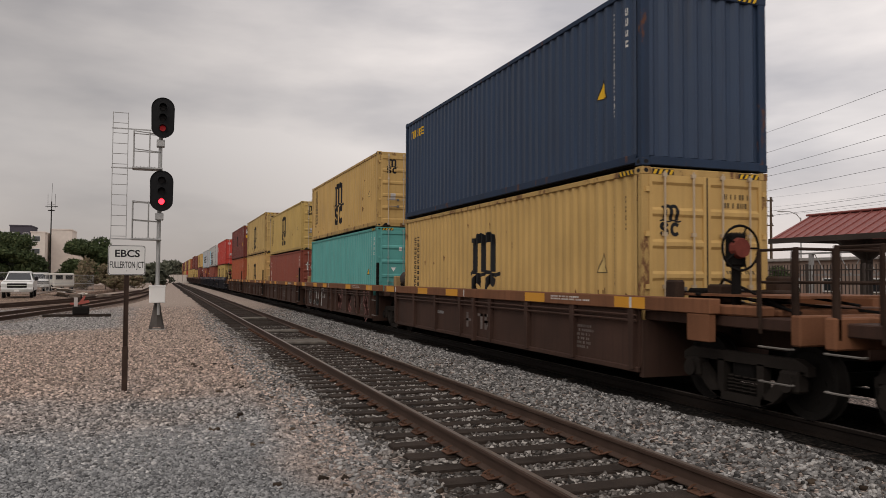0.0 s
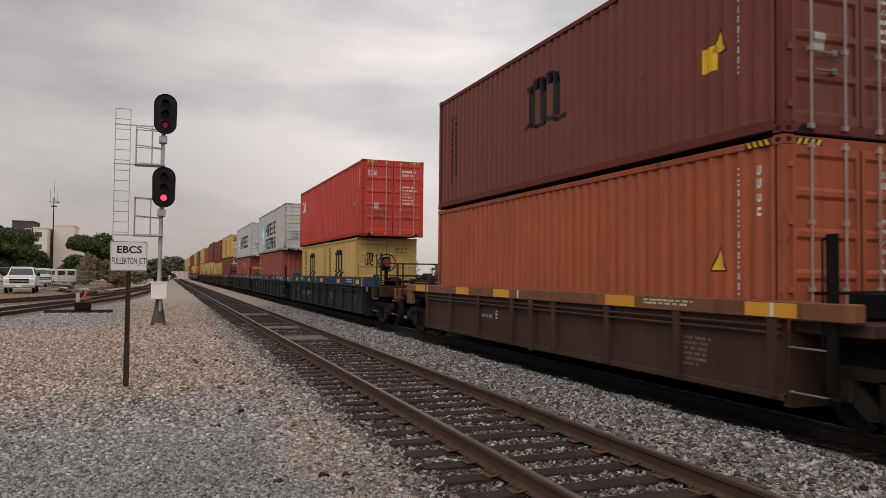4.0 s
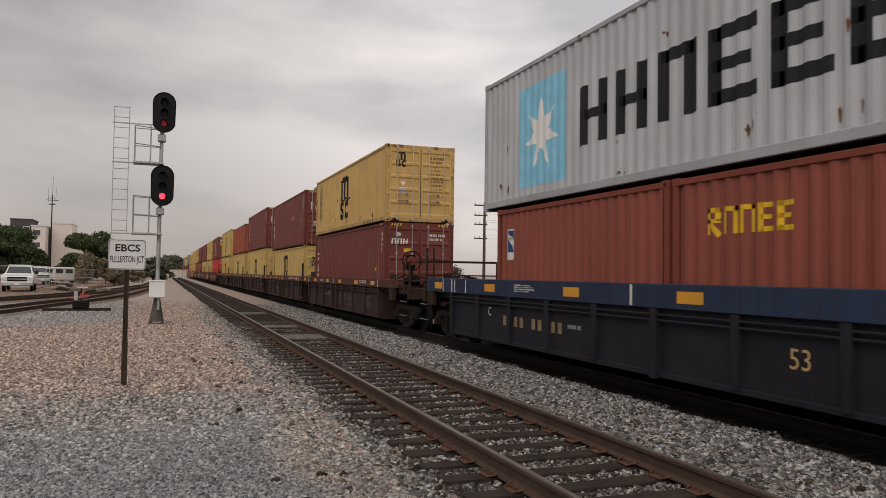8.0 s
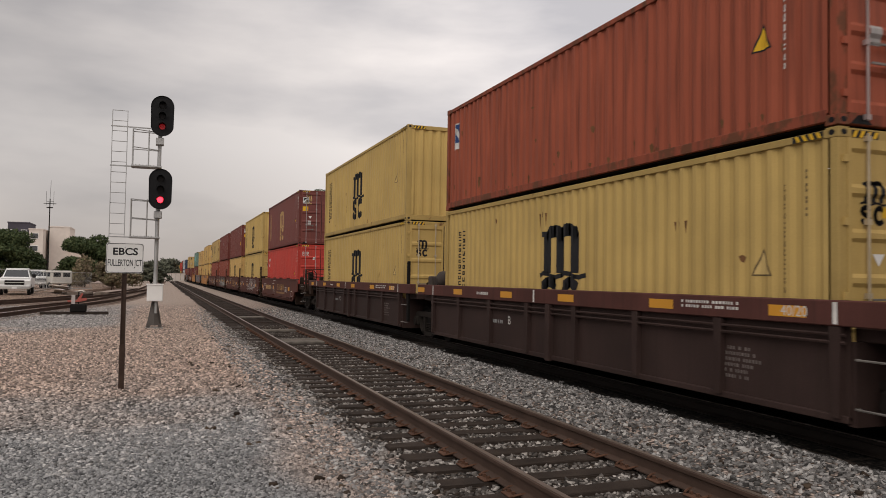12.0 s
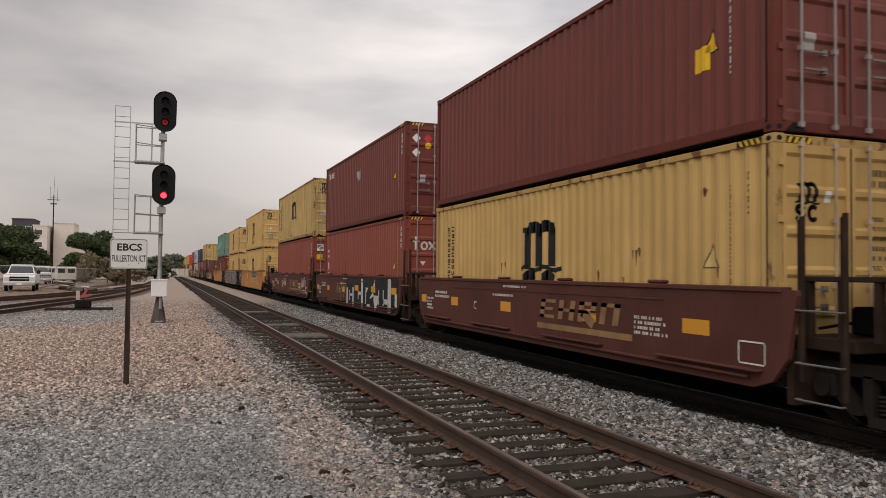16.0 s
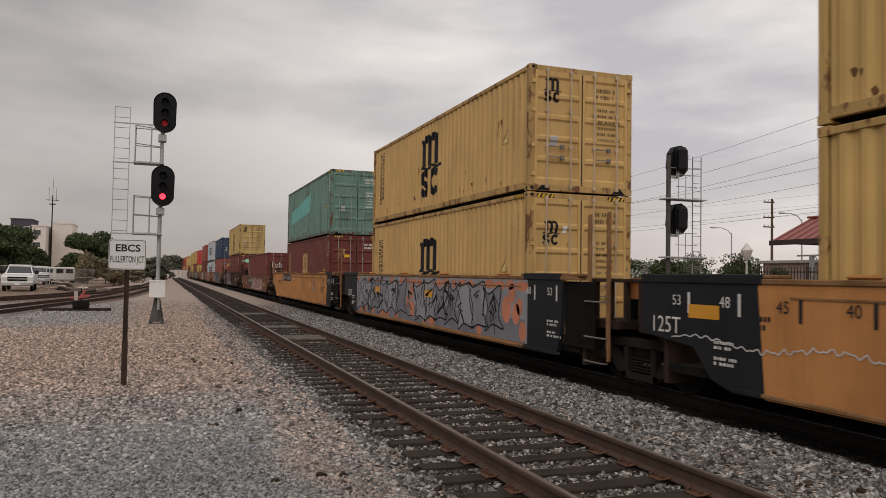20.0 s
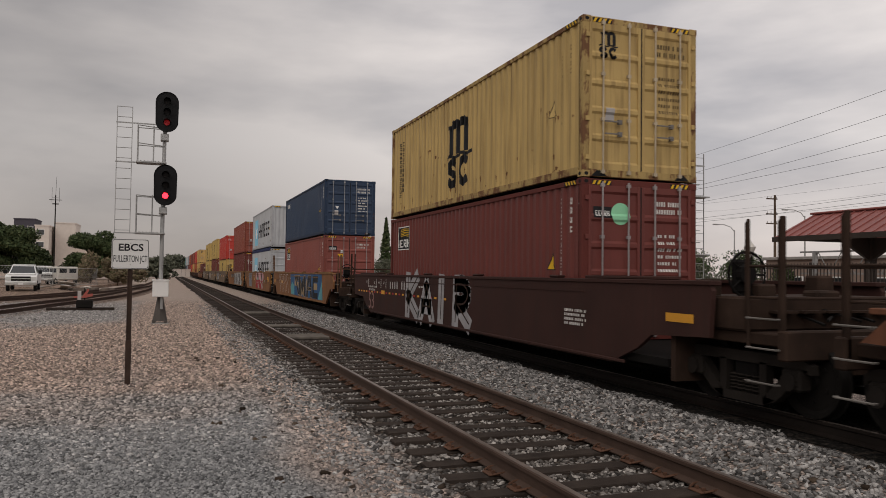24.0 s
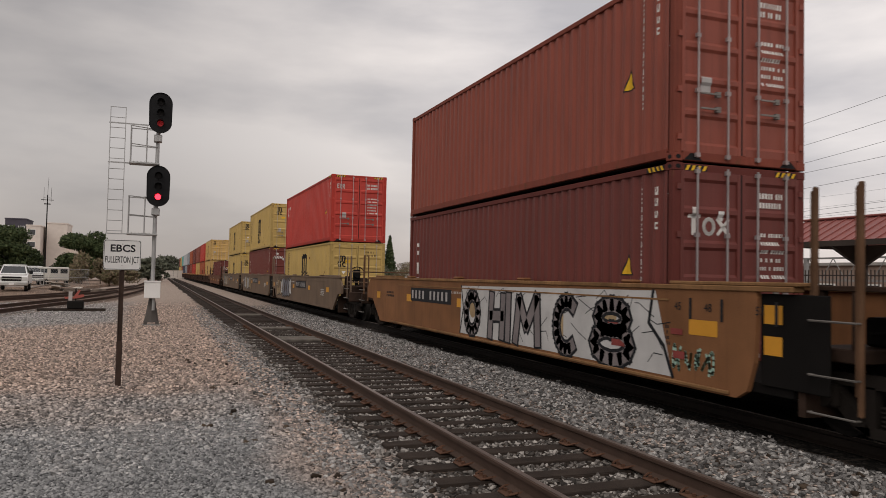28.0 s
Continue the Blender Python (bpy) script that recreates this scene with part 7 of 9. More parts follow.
for y in (4.2, -0.9):
    plates_left(c, "reflector", [rect(y - 0.3, 1.12, y + 0.3, 1.3)], M_REFLECT, XF - 0.008)
c = CAR[20]
number_bars(c, XF, 5.4, 1.33, 2.7, 0.22, 10, M_MARK_WHITE, G_BLACK)
black_end(c, -1, H, z0, z1, 7.1)
scale_marks(c, ((-7.3, "48"), (-8.15, "53")), M_MARK_WHITE, 1.38)
scale_marks(c, ((-6.75, "45"), (-6.05, "40")), M_MARK_BLACK, 1.38, 0.17)
letter_left("53", 0.26, M_MARK_BLACK, c, XF, 1.5, 1.2)
plates_left(c, "faded_emblem", [q for q in fan(-4.2, 1.25, 0.22, 0.14, 10)], G_DULLPINK, XF)
bars_left(c, XF, -3.7, 0.85, 1.0, 0.2, 3, M_MARK_GREY, 3)
plates_left(c, "red_sill", [rect(-7.6, 0.32, -5.6, 0.37)], paint("sill_dull_red", (0.16, 0.04, 0.032), vary=0.3, scale=3), -1.541)
# the faded orange single car
c = CAR[21]
number_bars(c, XF, 3.55, 0.93, 2.2, 0.26, 10, M_MARK_WHITE, G_BLACK)
piece(c, XF, 1.4, -5.6, 0.42, 1.3, 6, [G_BLACK, G_DULLPINK, G_CREAM], G_WHITE, 12, G_DULLPINK)
bars_left(c, XF, 6.6, 1.0, 1.6, 0.22, 3, M_MARK_BLACK, 12)
plates_left(c, "graffiti", scrawl(25, 5.6, 4.9, 0.55, 0.95, 2, 0.04), G_BLACK, XF - 0.002)
# the wine-red single car
c = CAR[22]
plates_left(c, "graffiti", tag("KAIR", 3.45, 0.5, 5.2, 0.98, 0.42, 2, 0.05), paint("spray_pale_silver", (0.36, 0.35, 0.36), rough=0.5, metal=0.2, vary=0.3, scale=3), XF - 0.002, "fat silver-grey sprayed letters")
plates_left(c, "graffiti", tag("KAIR", 3.43, 0.52, 5.2, 0.94, 0.045, 2, 0.05), M_GEAR, XF - 0.004)
letter_left("53", 0.78, M_MARK_ROSE, c, XF - 0.003, 7.35, 0.72)
number_bars(c, XF, 5.1, 1.2, 2.2, 0.24, 9, M_MARK_WHITE)
for i in range(26):
    y = 9.2 - i * 0.36
    plates_left(c, "reflector_dash", [rect(y - 0.19, 1.02, y, 1.075)], M_REFLECT if i % 2 or i < 3 else G_RED, XF - 0.001)
plates_left(c, "reflector", [rect(5.7, 1.0, 6.1, 1.12), rect(-9.5, 1.06, -8.9, 1.18)], M_REFLECT, XF - 0.003)
scale_marks(c, ((8.0, "53"), (7.0, "48"), (6.4, "45"), (5.8, "40")), M_MARK_WHITE, 1.36, 0.14)
# the dull ochre three-well car
c = CAR[23]
plates_left(c, "mural_ground", [[(1.9, 1.55), (1.6, 0.45), (-7.4, 0.42), (-7.2, 1.58)]], G_BLUE, XF - 0.001, "blue sprayed ground")
plates_left(c, "mural_ground", [[(1.8, 0.85), (1.2, 1.15), (0.5, 0.95), (0.4, 0.45), (1.5, 0.45)], [(-6.4, 0.43), (-7.5, 0.43), (-7.3, 1.3)]], G_AQUA, XF - 0.002)
SM = [[(0.4, 1.5), (0.1, 1.5), (-1.3, 0.5), (-0.8, 0.5)], [(0.1, 1.5), (-0.9, 1.5), (-0.9, 1.2), (-0.35, 1.2)], [(-1.0, 1.5), (-1.35, 1.5), (-1.75, 0.45), (-1.25, 0.45)], [(-1.35, 1.48), (-1.75, 1.1), (-1.95, 0.5), (-1.75, 0.6)], [(-1.75, 1.05), (-2.5, 1.45), (-2.6, 1.0), (-2.05, 0.45)], [(-2.5, 1.5), (-3.0, 1.5), (-3.1, 0.45), (-2.6, 0.45)],
      [(-3.3, 0.45), (-3.7, 1.5), (-4.1, 1.5), (-3.75, 0.45)], [(-4.0, 1.5), (-4.5, 0.45), (-4.9, 0.45), (-4.5, 1.5)], [(-3.6, 0.8), (-4.6, 0.8), (-4.6, 0.95), (-3.6, 0.95)], [(-4.9, 0.45), (-5.1, 1.5), (-6.3, 1.5), (-6.2, 1.2), (-5.4, 1.2), (-5.3, 0.75), (-6.2, 0.75), (-6.3, 0.45)]]
CRM = [[(0.4, 1.4), (0.4, 0.95), (-0.3, 0.95)], [(-0.4, 1.15), (-0.95, 1.15), (-0.95, 0.85), (-0.75, 0.85)], [(-1.8, 0.9), (-2.2, 0.5), (-1.9, 0.45)], [(-2.1, 0.6), (-2.6, 0.95), (-2.6, 0.45)], [(-3.2, 0.5), (-3.5, 1.2), (-3.2, 1.4)], [(-5.3, 1.15), (-6.2, 1.15), (-6.2, 0.85), (-5.3, 0.85)]]
plates_left(c, "mural_lettering", SM[:-1] + [rect(-6.3, 1.2, -5.1, 1.5), rect(-5.4, 0.45, -5.0, 1.3), rect(-6.3, 0.45, -5.2, 0.72)], G_BLACK, XF - 0.004, "black angular mural shapes")
plates_left(c, "mural_shade", CRM, G_CREAM, XF - 0.005)
LN = []
for p in SM[:-1]:
    LN += band(p + p[:1], 0.025)
plates_left(c, "mural_linework", LN, G_CREAM, XF - 0.006)
for i in range(6):
    y = 6.3 - i * 0.62
    plates_left(c, "graffiti", band(arc(y - 0.25, 1.28, 0.24, 0.26, 200, -20, 8) + [(y - 0.45, 0.95), (y - 0.7, 0.5)], 0.035), G_WHITE, XF - 0.002, "white looping outline letters")
letter_left("53", 0.34, M_MARK_BLACK, c, XF, 7.9, 0.9)
c = CAR[24]
letter_left("53", 0.36, M_MARK_BLACK, c, XF, 7.6, 0.95)
letter_left("C", 0.22, M_MARK_BLACK, c, XF, 1.3, 1.2)
plates_left(c, "mural_figure", [[(5.9, 1.5), (3.0, 1.58), (3.5, 1.1), (3.1, 0.45), (5.2, 0.5), (5.6, 0.9)]], G_GREY, XF - 0.001, "grey sprayed cartoon shape")
plates_left(c, "mural_linework", scrawl(51, 5.7, 3.3, 0.7, 1.5, 4, 0.035), G_WHITE, XF - 0.003)
plates_left(c, "mural_linework", scrawl(52, 5.6, 3.5, 0.9, 1.5, 3, 0.03), G_BLACK, XF - 0.004)
out = arc(-0.3, 1.32, 0.9, 0.3, 90, 200, 6) + [(-0.6, 0.45), (-4.4, 0.40), (-4.0, 1.0)] + arc(-3.9, 1.28, 0.7, 0.33, -40, 90, 6)
plates_left(c, "mural_top", [arc(-0.4, 1.3, 1.0, 0.33, 0, 345, 14), rect(-3.6, 1.0, -0.4, 1.63), arc(-3.7, 1.28, 0.8, 0.36, 0, 345, 14)], G_PINK, XF - 0.001, "pink sprayed cloud")
plates_left(c, "mural_bottom", [[(0.55, 1.08), (0.3, 0.45), (-4.4, 0.40), (-4.1, 1.0), (-2.8, 0.98), (-1.6, 1.12)]], G_RED, XF - 0.003, "crimson sprayed letters")
plates_left(c, "mural_patchwork", [[(-0.2, 1.05), (-0.75, 1.28), (-0.95, 1.05)], [(-1.2, 1.08), (-1.35, 1.25), (-1.5, 1.05)], [(-3.3, 0.98), (-3.5, 1.35), (-3.8, 1.1)], [(-1.15, 1.0), (-1.5, 0.44), (-1.7, 0.44), (-1.3, 0.98)], [(-3.3, 0.85), (-3.5, 0.44), (-4.0, 0.44), (-3.9, 0.72)], [(-3.9, 0.85), (-4.25, 1.0), (-4.2, 0.84)], [(-2.4, 0.95), (-2.9, 0.9), (-2.5, 0.75)]], G_MINT, XF - 0.005, "mint green patches")
plates_left(c, "mural_linework", band([(0.5, 1.3), (0.55, 0.95), (0.3, 0.46)], 0.03) + band([(0.2, 1.1), (-0.7, 1.08), (-0.75, 0.85), (0.1, 0.87), (0.2, 1.1)], 0.025) + band([(-1.1, 1.1), (-1.05, 0.8), (-1.2, 0.45)], 0.025) + band([(-1.9, 1.05), (-2.0, 0.45)], 0.025) + band([(-2.4, 0.96), (-3.2, 0.85), (-3.3, 0.6), (-3.2, 0.45)], 0.025) + band([(-4.1, 1.0), (-4.25, 0.44)], 0.03), G_WHITE, XF - 0.006)
plates_left(c, "graffiti", scrawl(55, -4.75, -5.5, 0.85, 1.1, 3, 0.02), G_MINT, XF - 0.002)
letter_left("40", 0.2, M_MARK_BLACK, c, XF, -6.05, 1.34)
letter_left("20", 0.2, M_MARK_BLACK, c, XF, -6.05, 1.1)
plates_left(c, "tick", [rect(-6.2, 1.22, -5.9, 1.235), rect(-6.35, 1.2, -6.3, 1.45)], M_MARK_BLACK, XF)
plates_left(c, "reflector", [rect(-7.3, 1.12, -6.6, 1.32)], M_REFLECT, XF - 0.003)
c = CAR[25]
number_bars(c, XF, 4.9, 1.1, 2.9, 0.22, 10, M_MARK_WHITE, G_BLACK)
plates_left(c, "mural_ground", [[(1.25, 1.5), (1.3, 0.42), (-6.5, 0.40), (-6.1, 1.56)]], G_WHITE, XF - 0.001, "white sprayed ground")


def fat_letters(t):
    """Rounded sprayed letter shapes drawn with a stroke of width t."""
    LN = []
    for ch, y, w in (("O", 1.05, 1.0), ("H", -0.3, 0.95), ("I", -1.1, 0.5), ("M", -1.55, 1.25), ("C", -3.1, 1.0), ("8", -4.3, 1.5)):
        LN += tag(ch, y, 0.5, w, 0.92, t, 4, 0.02)
    return LN


LN = fat_letters(0.31)
plates_left(c, "mural_lettering", fat_letters(0.2), paint("spray_ash", (0.20, 0.175, 0.175), vary=0.3, scale=2), XF - 0.0055, "ashen letter fill")
LN += band([(-6.05, 1.56), (-5.95, 1.1), (-6.3, 0.8), (-6.5, 0.4)], 0.06) + band([(1.25, 1.5), (1.1, 1.0), (1.3, 0.42)], 0.05)
plates_left(c, "mural_linework", LN, G_BLACK, XF - 0.004, "black outlined mural letters")
r25, CK = random.Random(5), []
for i in range(30):
    y, z = r25.uniform(-6.0, 1.1), r25.uniform(0.5, 1.45)
    CK += band([(y, z), (y - r25.uniform(0.1, 0.3), z + r25.uniform(-0.15, 0.15)), (y - r25.uniform(0.3, 0.5), z + r25.uniform(-0.25, 0.25))], 0.014)
plates_left(c, "mural_crackle", CK, G_BLACK, XF - 0.0025)
plates_left(c, "mural_patchwork", [arc(-4.8, 1.1, 0.34, 0.26, 0, 345, 12), arc(0.55, 1.05, 0.2, 0.25, 0, 345, 12), rect(-3.5, 0.72, -3.2, 1.1)], G_CREAM, XF - 0.003)
plates_left(c, "mural_patchwork", [rect(-5.3, 0.95, -4.9, 1.05), rect(-5.35, 0.7, -5.0, 0.8), rect(-5.3, 0.5, -4.95, 0.58), rect(-6.7, 0.98, -6.45, 1.06), rect(-6.75, 0.66, -6.5, 0.76)], paint("spray_faded_red", (0.22, 0.05, 0.045), vary=0.3, scale=3), XF - 0.0045)
plates_left(c, "graffiti", scrawl(61, -6.5, -7.3, 0.5, 0.85, 4, 0.04), G_MINT, XF - 0.002)
scale_marks(c, ((-6.6, "45"), (-7.2, "48"), (-8.1, "53")), M_MARK_BLACK, 1.36, 0.15)
for k in (26, 27, 28):
    piece(CAR[k], XF, 7.0 if k != 27 else 6.5, 2.0, 0.45, 1.5, 7, [G_GREY, G_WHITE, G_CREAM], G_BLACK, k)
    number_bars(CAR[k], XF, 0.5, 1.1, 2.6, 0.2, 10, M_MARK_WHITE, G_BLACK)

# ---- signals and signs ----


def signal_head(parent, x, y, z, lit, facing=-1, w=0.39, h=0.72):
    """A three-lens colour light head with a rounded black background."""
    out = []
    for i in range(25):
        a = 2 * math.pi * i / 24
        out.append((w * math.cos(a), (h - w) * (1 if math.sin(a) >= 0 else -1) + w * math.sin(a)))
    out = out[:-1]
    hd = part("signal_head", mend(Shape().extrude(out, lambda u, v, t: (x + u, y + facing * t, z + v), 0.05).mesh("signal_head", M_BLACK)), parent, "black signal head with a rounded background")
    s = Shape()
    for i in range(24):
        a, b = out[i], out[(i + 1) % 24]
        s.poly([(x + a[0], y + facing * 0.05, z + a[1]), (x + b[0], y + facing * 0.05, z + b[1]), (x + b[0] * 1.02, y + facing * 0.10, z + b[1] * 1.02), (x + a[0] * 1.02, y + facing * 0.10, z + a[1] * 1.02)])
    part("rim", s.mesh("rim", M_BLACK), hd)
    part("lamp_case", Shape().box(x - 0.2, x + 0.2, y - facing * 0.28 if facing > 0 else y, y if facing > 0 else y + 0.28, z - 0.55, z + 0.55, 0.03).mesh("lamp_case", M_BLACK), hd)
    for i, dz in enumerate((0.38, 0.0, -0.38)):
        hood = Shape()
        for j in range(14):
            a0, a1 = radians(-35 + 250 * j / 14), radians(-35 + 250 * (j + 1) / 14)
            r = 0.125
            q = [(x + r * math.cos(a0), z + dz + r * math.sin(a0)), (x + r * math.cos(a1), z + dz + r * math.sin(a1))]
            hood.poly([(q[0][0], y + facing * 0.05, q[0][1]), (q[1][0], y + facing * 0.05, q[1][1]), (q[1][0], y + facing * 0.33, q[1][1] - 0.02), (q[0][0], y + facing * 0.33, q[0][1] - 0.02)])
        part("hood", hood.mesh("hood", M_BLACK), hd)
        lens = mend(Shape().extrude(arc(0, 0, 0.105, 0.105, 0, 337.5, 15), lambda u, v, t: (x + u, y + facing * (0.052 + t), z + dz + v), 0.01).mesh("lens", lit if (lit and i == 2) else M_LENS_HALO))
        part("lens", lens, hd, "lit red lens" if (lit and i == 2) else "dark lens")
    return hd


def ladder(parent, x0, x1, y, z0, z1, pitch, mat):
    for x in (x0, x1):
        part("ladder_rail", Shape().box(x - 0.012, x + 0.012, y - 0.025, y + 0.025, z0, z1).mesh("ladder_rail", mat), parent)
    rung = cached(("rung", round(x1 - x0, 3), mat.name), lambda: Shape().tube((0, 0, 0), (x1 - x0, 0, 0), 0.012, 6).mesh("rung", mat, True))
    z = z0 + 0.1
    while z < z1:
        part("rung", rung, parent, at=(x0, y, z))
        z += pitch


def signal_left():
    M2 = glow("dim_red_lamp", (0.55, 0.015, 0.02), 0.15)
    sg = thing("railway_signal", "two-headed railway signal showing red on a grey mast with a ladder", "signal", at=(-0.15, 29.45, GZ))
    s = Shape().tube((0, 0, 1.0), (0.02, 0, 7.9), 0.075, 14, 0.065)
    part("mast", s.mesh("mast", M_GALV, True), sg, "grey steel mast")
    s = Shape().tube((0, 0, 0.12), (0, 0, 1.06), 0.25, 8, 0.085)
    for a in range(4):
        w = math.pi / 4 + a * math.pi / 2
        s.box(0.28 * math.cos(w) - 0.06, 0.28 * math.cos(w) + 0.06, 0.28 * math.sin(w) - 0.06, 0.28 * math.sin(w) + 0.06, 0.02, 0.16)
    part("mast_base", s.mesh("mast_base", paint("weathered_grey_steel", (0.085, 0.076, 0.07), rough=0.7, vary=0.3, scale=3)), sg)
    part("footing", Shape().box(-0.3, 0.3, -0.3, 0.3, -0.05, 0.04, 0.02).mesh("footing", paint("concrete", (0.32, 0.30, 0.28), rough=0.9, vary=0.2, scale=4)), sg, "concrete footing")
    bx = part("relay_box", Shape().box(-0.27, 0.27, -0.42, -0.1, 0.98, 1.56, 0.02).mesh("relay_box", M_WHITE), sg, "white painted relay box")
    part("box_lid", Shape().box(-0.29, 0.29, -0.44, -0.09, 1.55, 1.6, 0.01).mesh("box_lid", M_WHITE), bx)
    part("box_conduit", Shape().tube((0.05, -0.25, 0.55), (0.05, -0.25, 1.0), 0.05, 8).mesh("box_conduit", M_GALV, True), bx)
    signal_head(sg, 0.08, -0.22, 7.63, M2)
    signal_head(sg, 0.08, -0.22, 4.99, M_LENS)
    for z, zt in ((5.82, 7.1), (3.28, 4.6)):
        p = Shape().box(-0.92, 0.1, -0.3, 0.3, z - 0.06, z, 0.01)
        for i in range(8):
            p.box(-0.9 + i * 0.12, -0.87 + i * 0.12, -0.3, 0.3, z, z + 0.02)
        pf = part("platform", p.mesh("platform", M_GALV), sg, "steel maintenance platform")
        for y in (-0.28, 0.28):
            for x in (-0.88, -0.35):
                part("railing_post", Shape().tube((x, y, z), (x, y, zt), 0.02, 6).mesh("railing_post", M_GALV, True), pf)
            for zz in (zt, (z + zt) / 2):
                part("railing_bar", Shape().tube((-0.88, y, zz), (0.02, y * 0.3, zz - 0.05), 0.018, 6).mesh("railing_bar", M_GALV, True), pf)
        part("railing_bar", Shape().tube((-0.88, -0.28, zt), (-0.88, 0.28, zt), 0.018, 6).mesh("railing_bar", M_GALV, True), pf)
        part("ladder_stay", Shape().box(-1.62, -0.9, -0.03, 0.03, z - 0.05, z - 0.01).mesh("ladder_stay", M_GALV), sg)
    part("ladder_stay", Shape().box(-1.62, -0.3, -0.02, 0.02, 7.18, 7.22).mesh("ladder_stay", M_GALV), sg)
    ladder(sg, -1.58, -1.08, 0.0, 3.25, 7.78, 0.368, M_GALV)
    for z in (6.95, 4.3):
        part("bracket", Shape().box(-0.12, 0.16, -0.24, 0.12, z - 0.35, z - 0.1, 0.02).tube((0.02, 0, z - 0.1), (0.08, -0.2, z + 0.1), 0.06, 8).mesh("bracket", M_GALV), sg)


signal_left()


def signal_right():
    sg = thing("railway_signal", "two-headed railway signal seen from behind beside the far tracks", "signal", at=(22.2, 30.0, GZ))
    part("mast", Shape().box(-0.085, 0.085, -0.085, 0.085, 0, 7.75, 0.02).mesh("mast", MATS["weathered_grey_steel"]), sg, "weathered grey steel mast")
    part("footing", Shape().box(-0.36, 0.36, -0.36, 0.36, -0.02, 0.14, 0.03).mesh("footing", MATS["concrete"]), sg)
    for z in (7.54, 4.79):
        # hooded backs
        hd = part("signal_head", mend(Shape().extrude([(0.4 * math.cos(a), 0.24 * (1 if math.sin(a) >= 0 else -1) + 0.4 * math.sin(a)) for a in [2 * math.pi * i / 20 for i in range(20)]], lambda u, v, t: (0.55 + u * 0.85 + t * 0.25, -0.1 + u * 0.5 + t, z + v), 0.06).mesh("signal_head", M_BLACK)), sg, "black signal head with a rounded background")
        part("lamp_case", Shape().box(0.3, 0.8, -0.55, -0.12, z - 0.6, z + 0.6, 0.16).mesh("lamp_case", M_BLACK), hd)
        hood = Shape()
        hood.extrude([(0.02, -0.3), (0.2, -0.6), (0.45, -0.74), (0.72, -0.7), (0.98, -0.4), (1.02, 0.3), (0.9, 0.6), (0.62, 0.76), (0.3, 0.7), (0.08, 0.4)], lambda u, v, t: (u + 0.2, 0.12 + t, z + v), 0.42)
        part("hood", mend(hood.mesh("hood", M_BLACK)), hd)
        part("arm", Shape().box(0, 0.5, -0.05, 0.05, z - 0.85, z - 0.72).tube((0.45, -0.1, z - 0.8), (0.45, -0.1, z - 0.4), 0.07, 8).mesh("arm", M_GALV), sg)
    for z in (5.73, 3.0):
        pf = part("platform", Shape().box(-0.3, 1.95, -0.35, 0.35, z - 0.06, z, 0.01).mesh("platform", M_GALV), sg, "steel maintenance platform")
        for x in (0.35, 0.75, 1.15):
            part("railing_post", Shape().tube((x, -0.3, z), (x, -0.3, z + 1.1), 0.02, 6).mesh("railing_post", M_GALV, True), pf)
        for zz in (z + 0.55, z + 1.1):
            part("railing_bar", Shape().tube((0.2, -0.3, zz), (1.4, -0.3, zz), 0.018, 6).mesh("railing_bar", M_GALV, True), pf)
    ladder(sg, 1.37, 1.86, 0.0, 0.3, 7.8, 0.36, M_GALV)
    for z in (2.9, 5.7, 7.2):
        part("ladder_stay", Shape().box(0.1, 1.9, -0.02, 0.02, z - 0.02, z + 0.02).mesh("ladder_stay", M_GALV), sg)


signal_right()


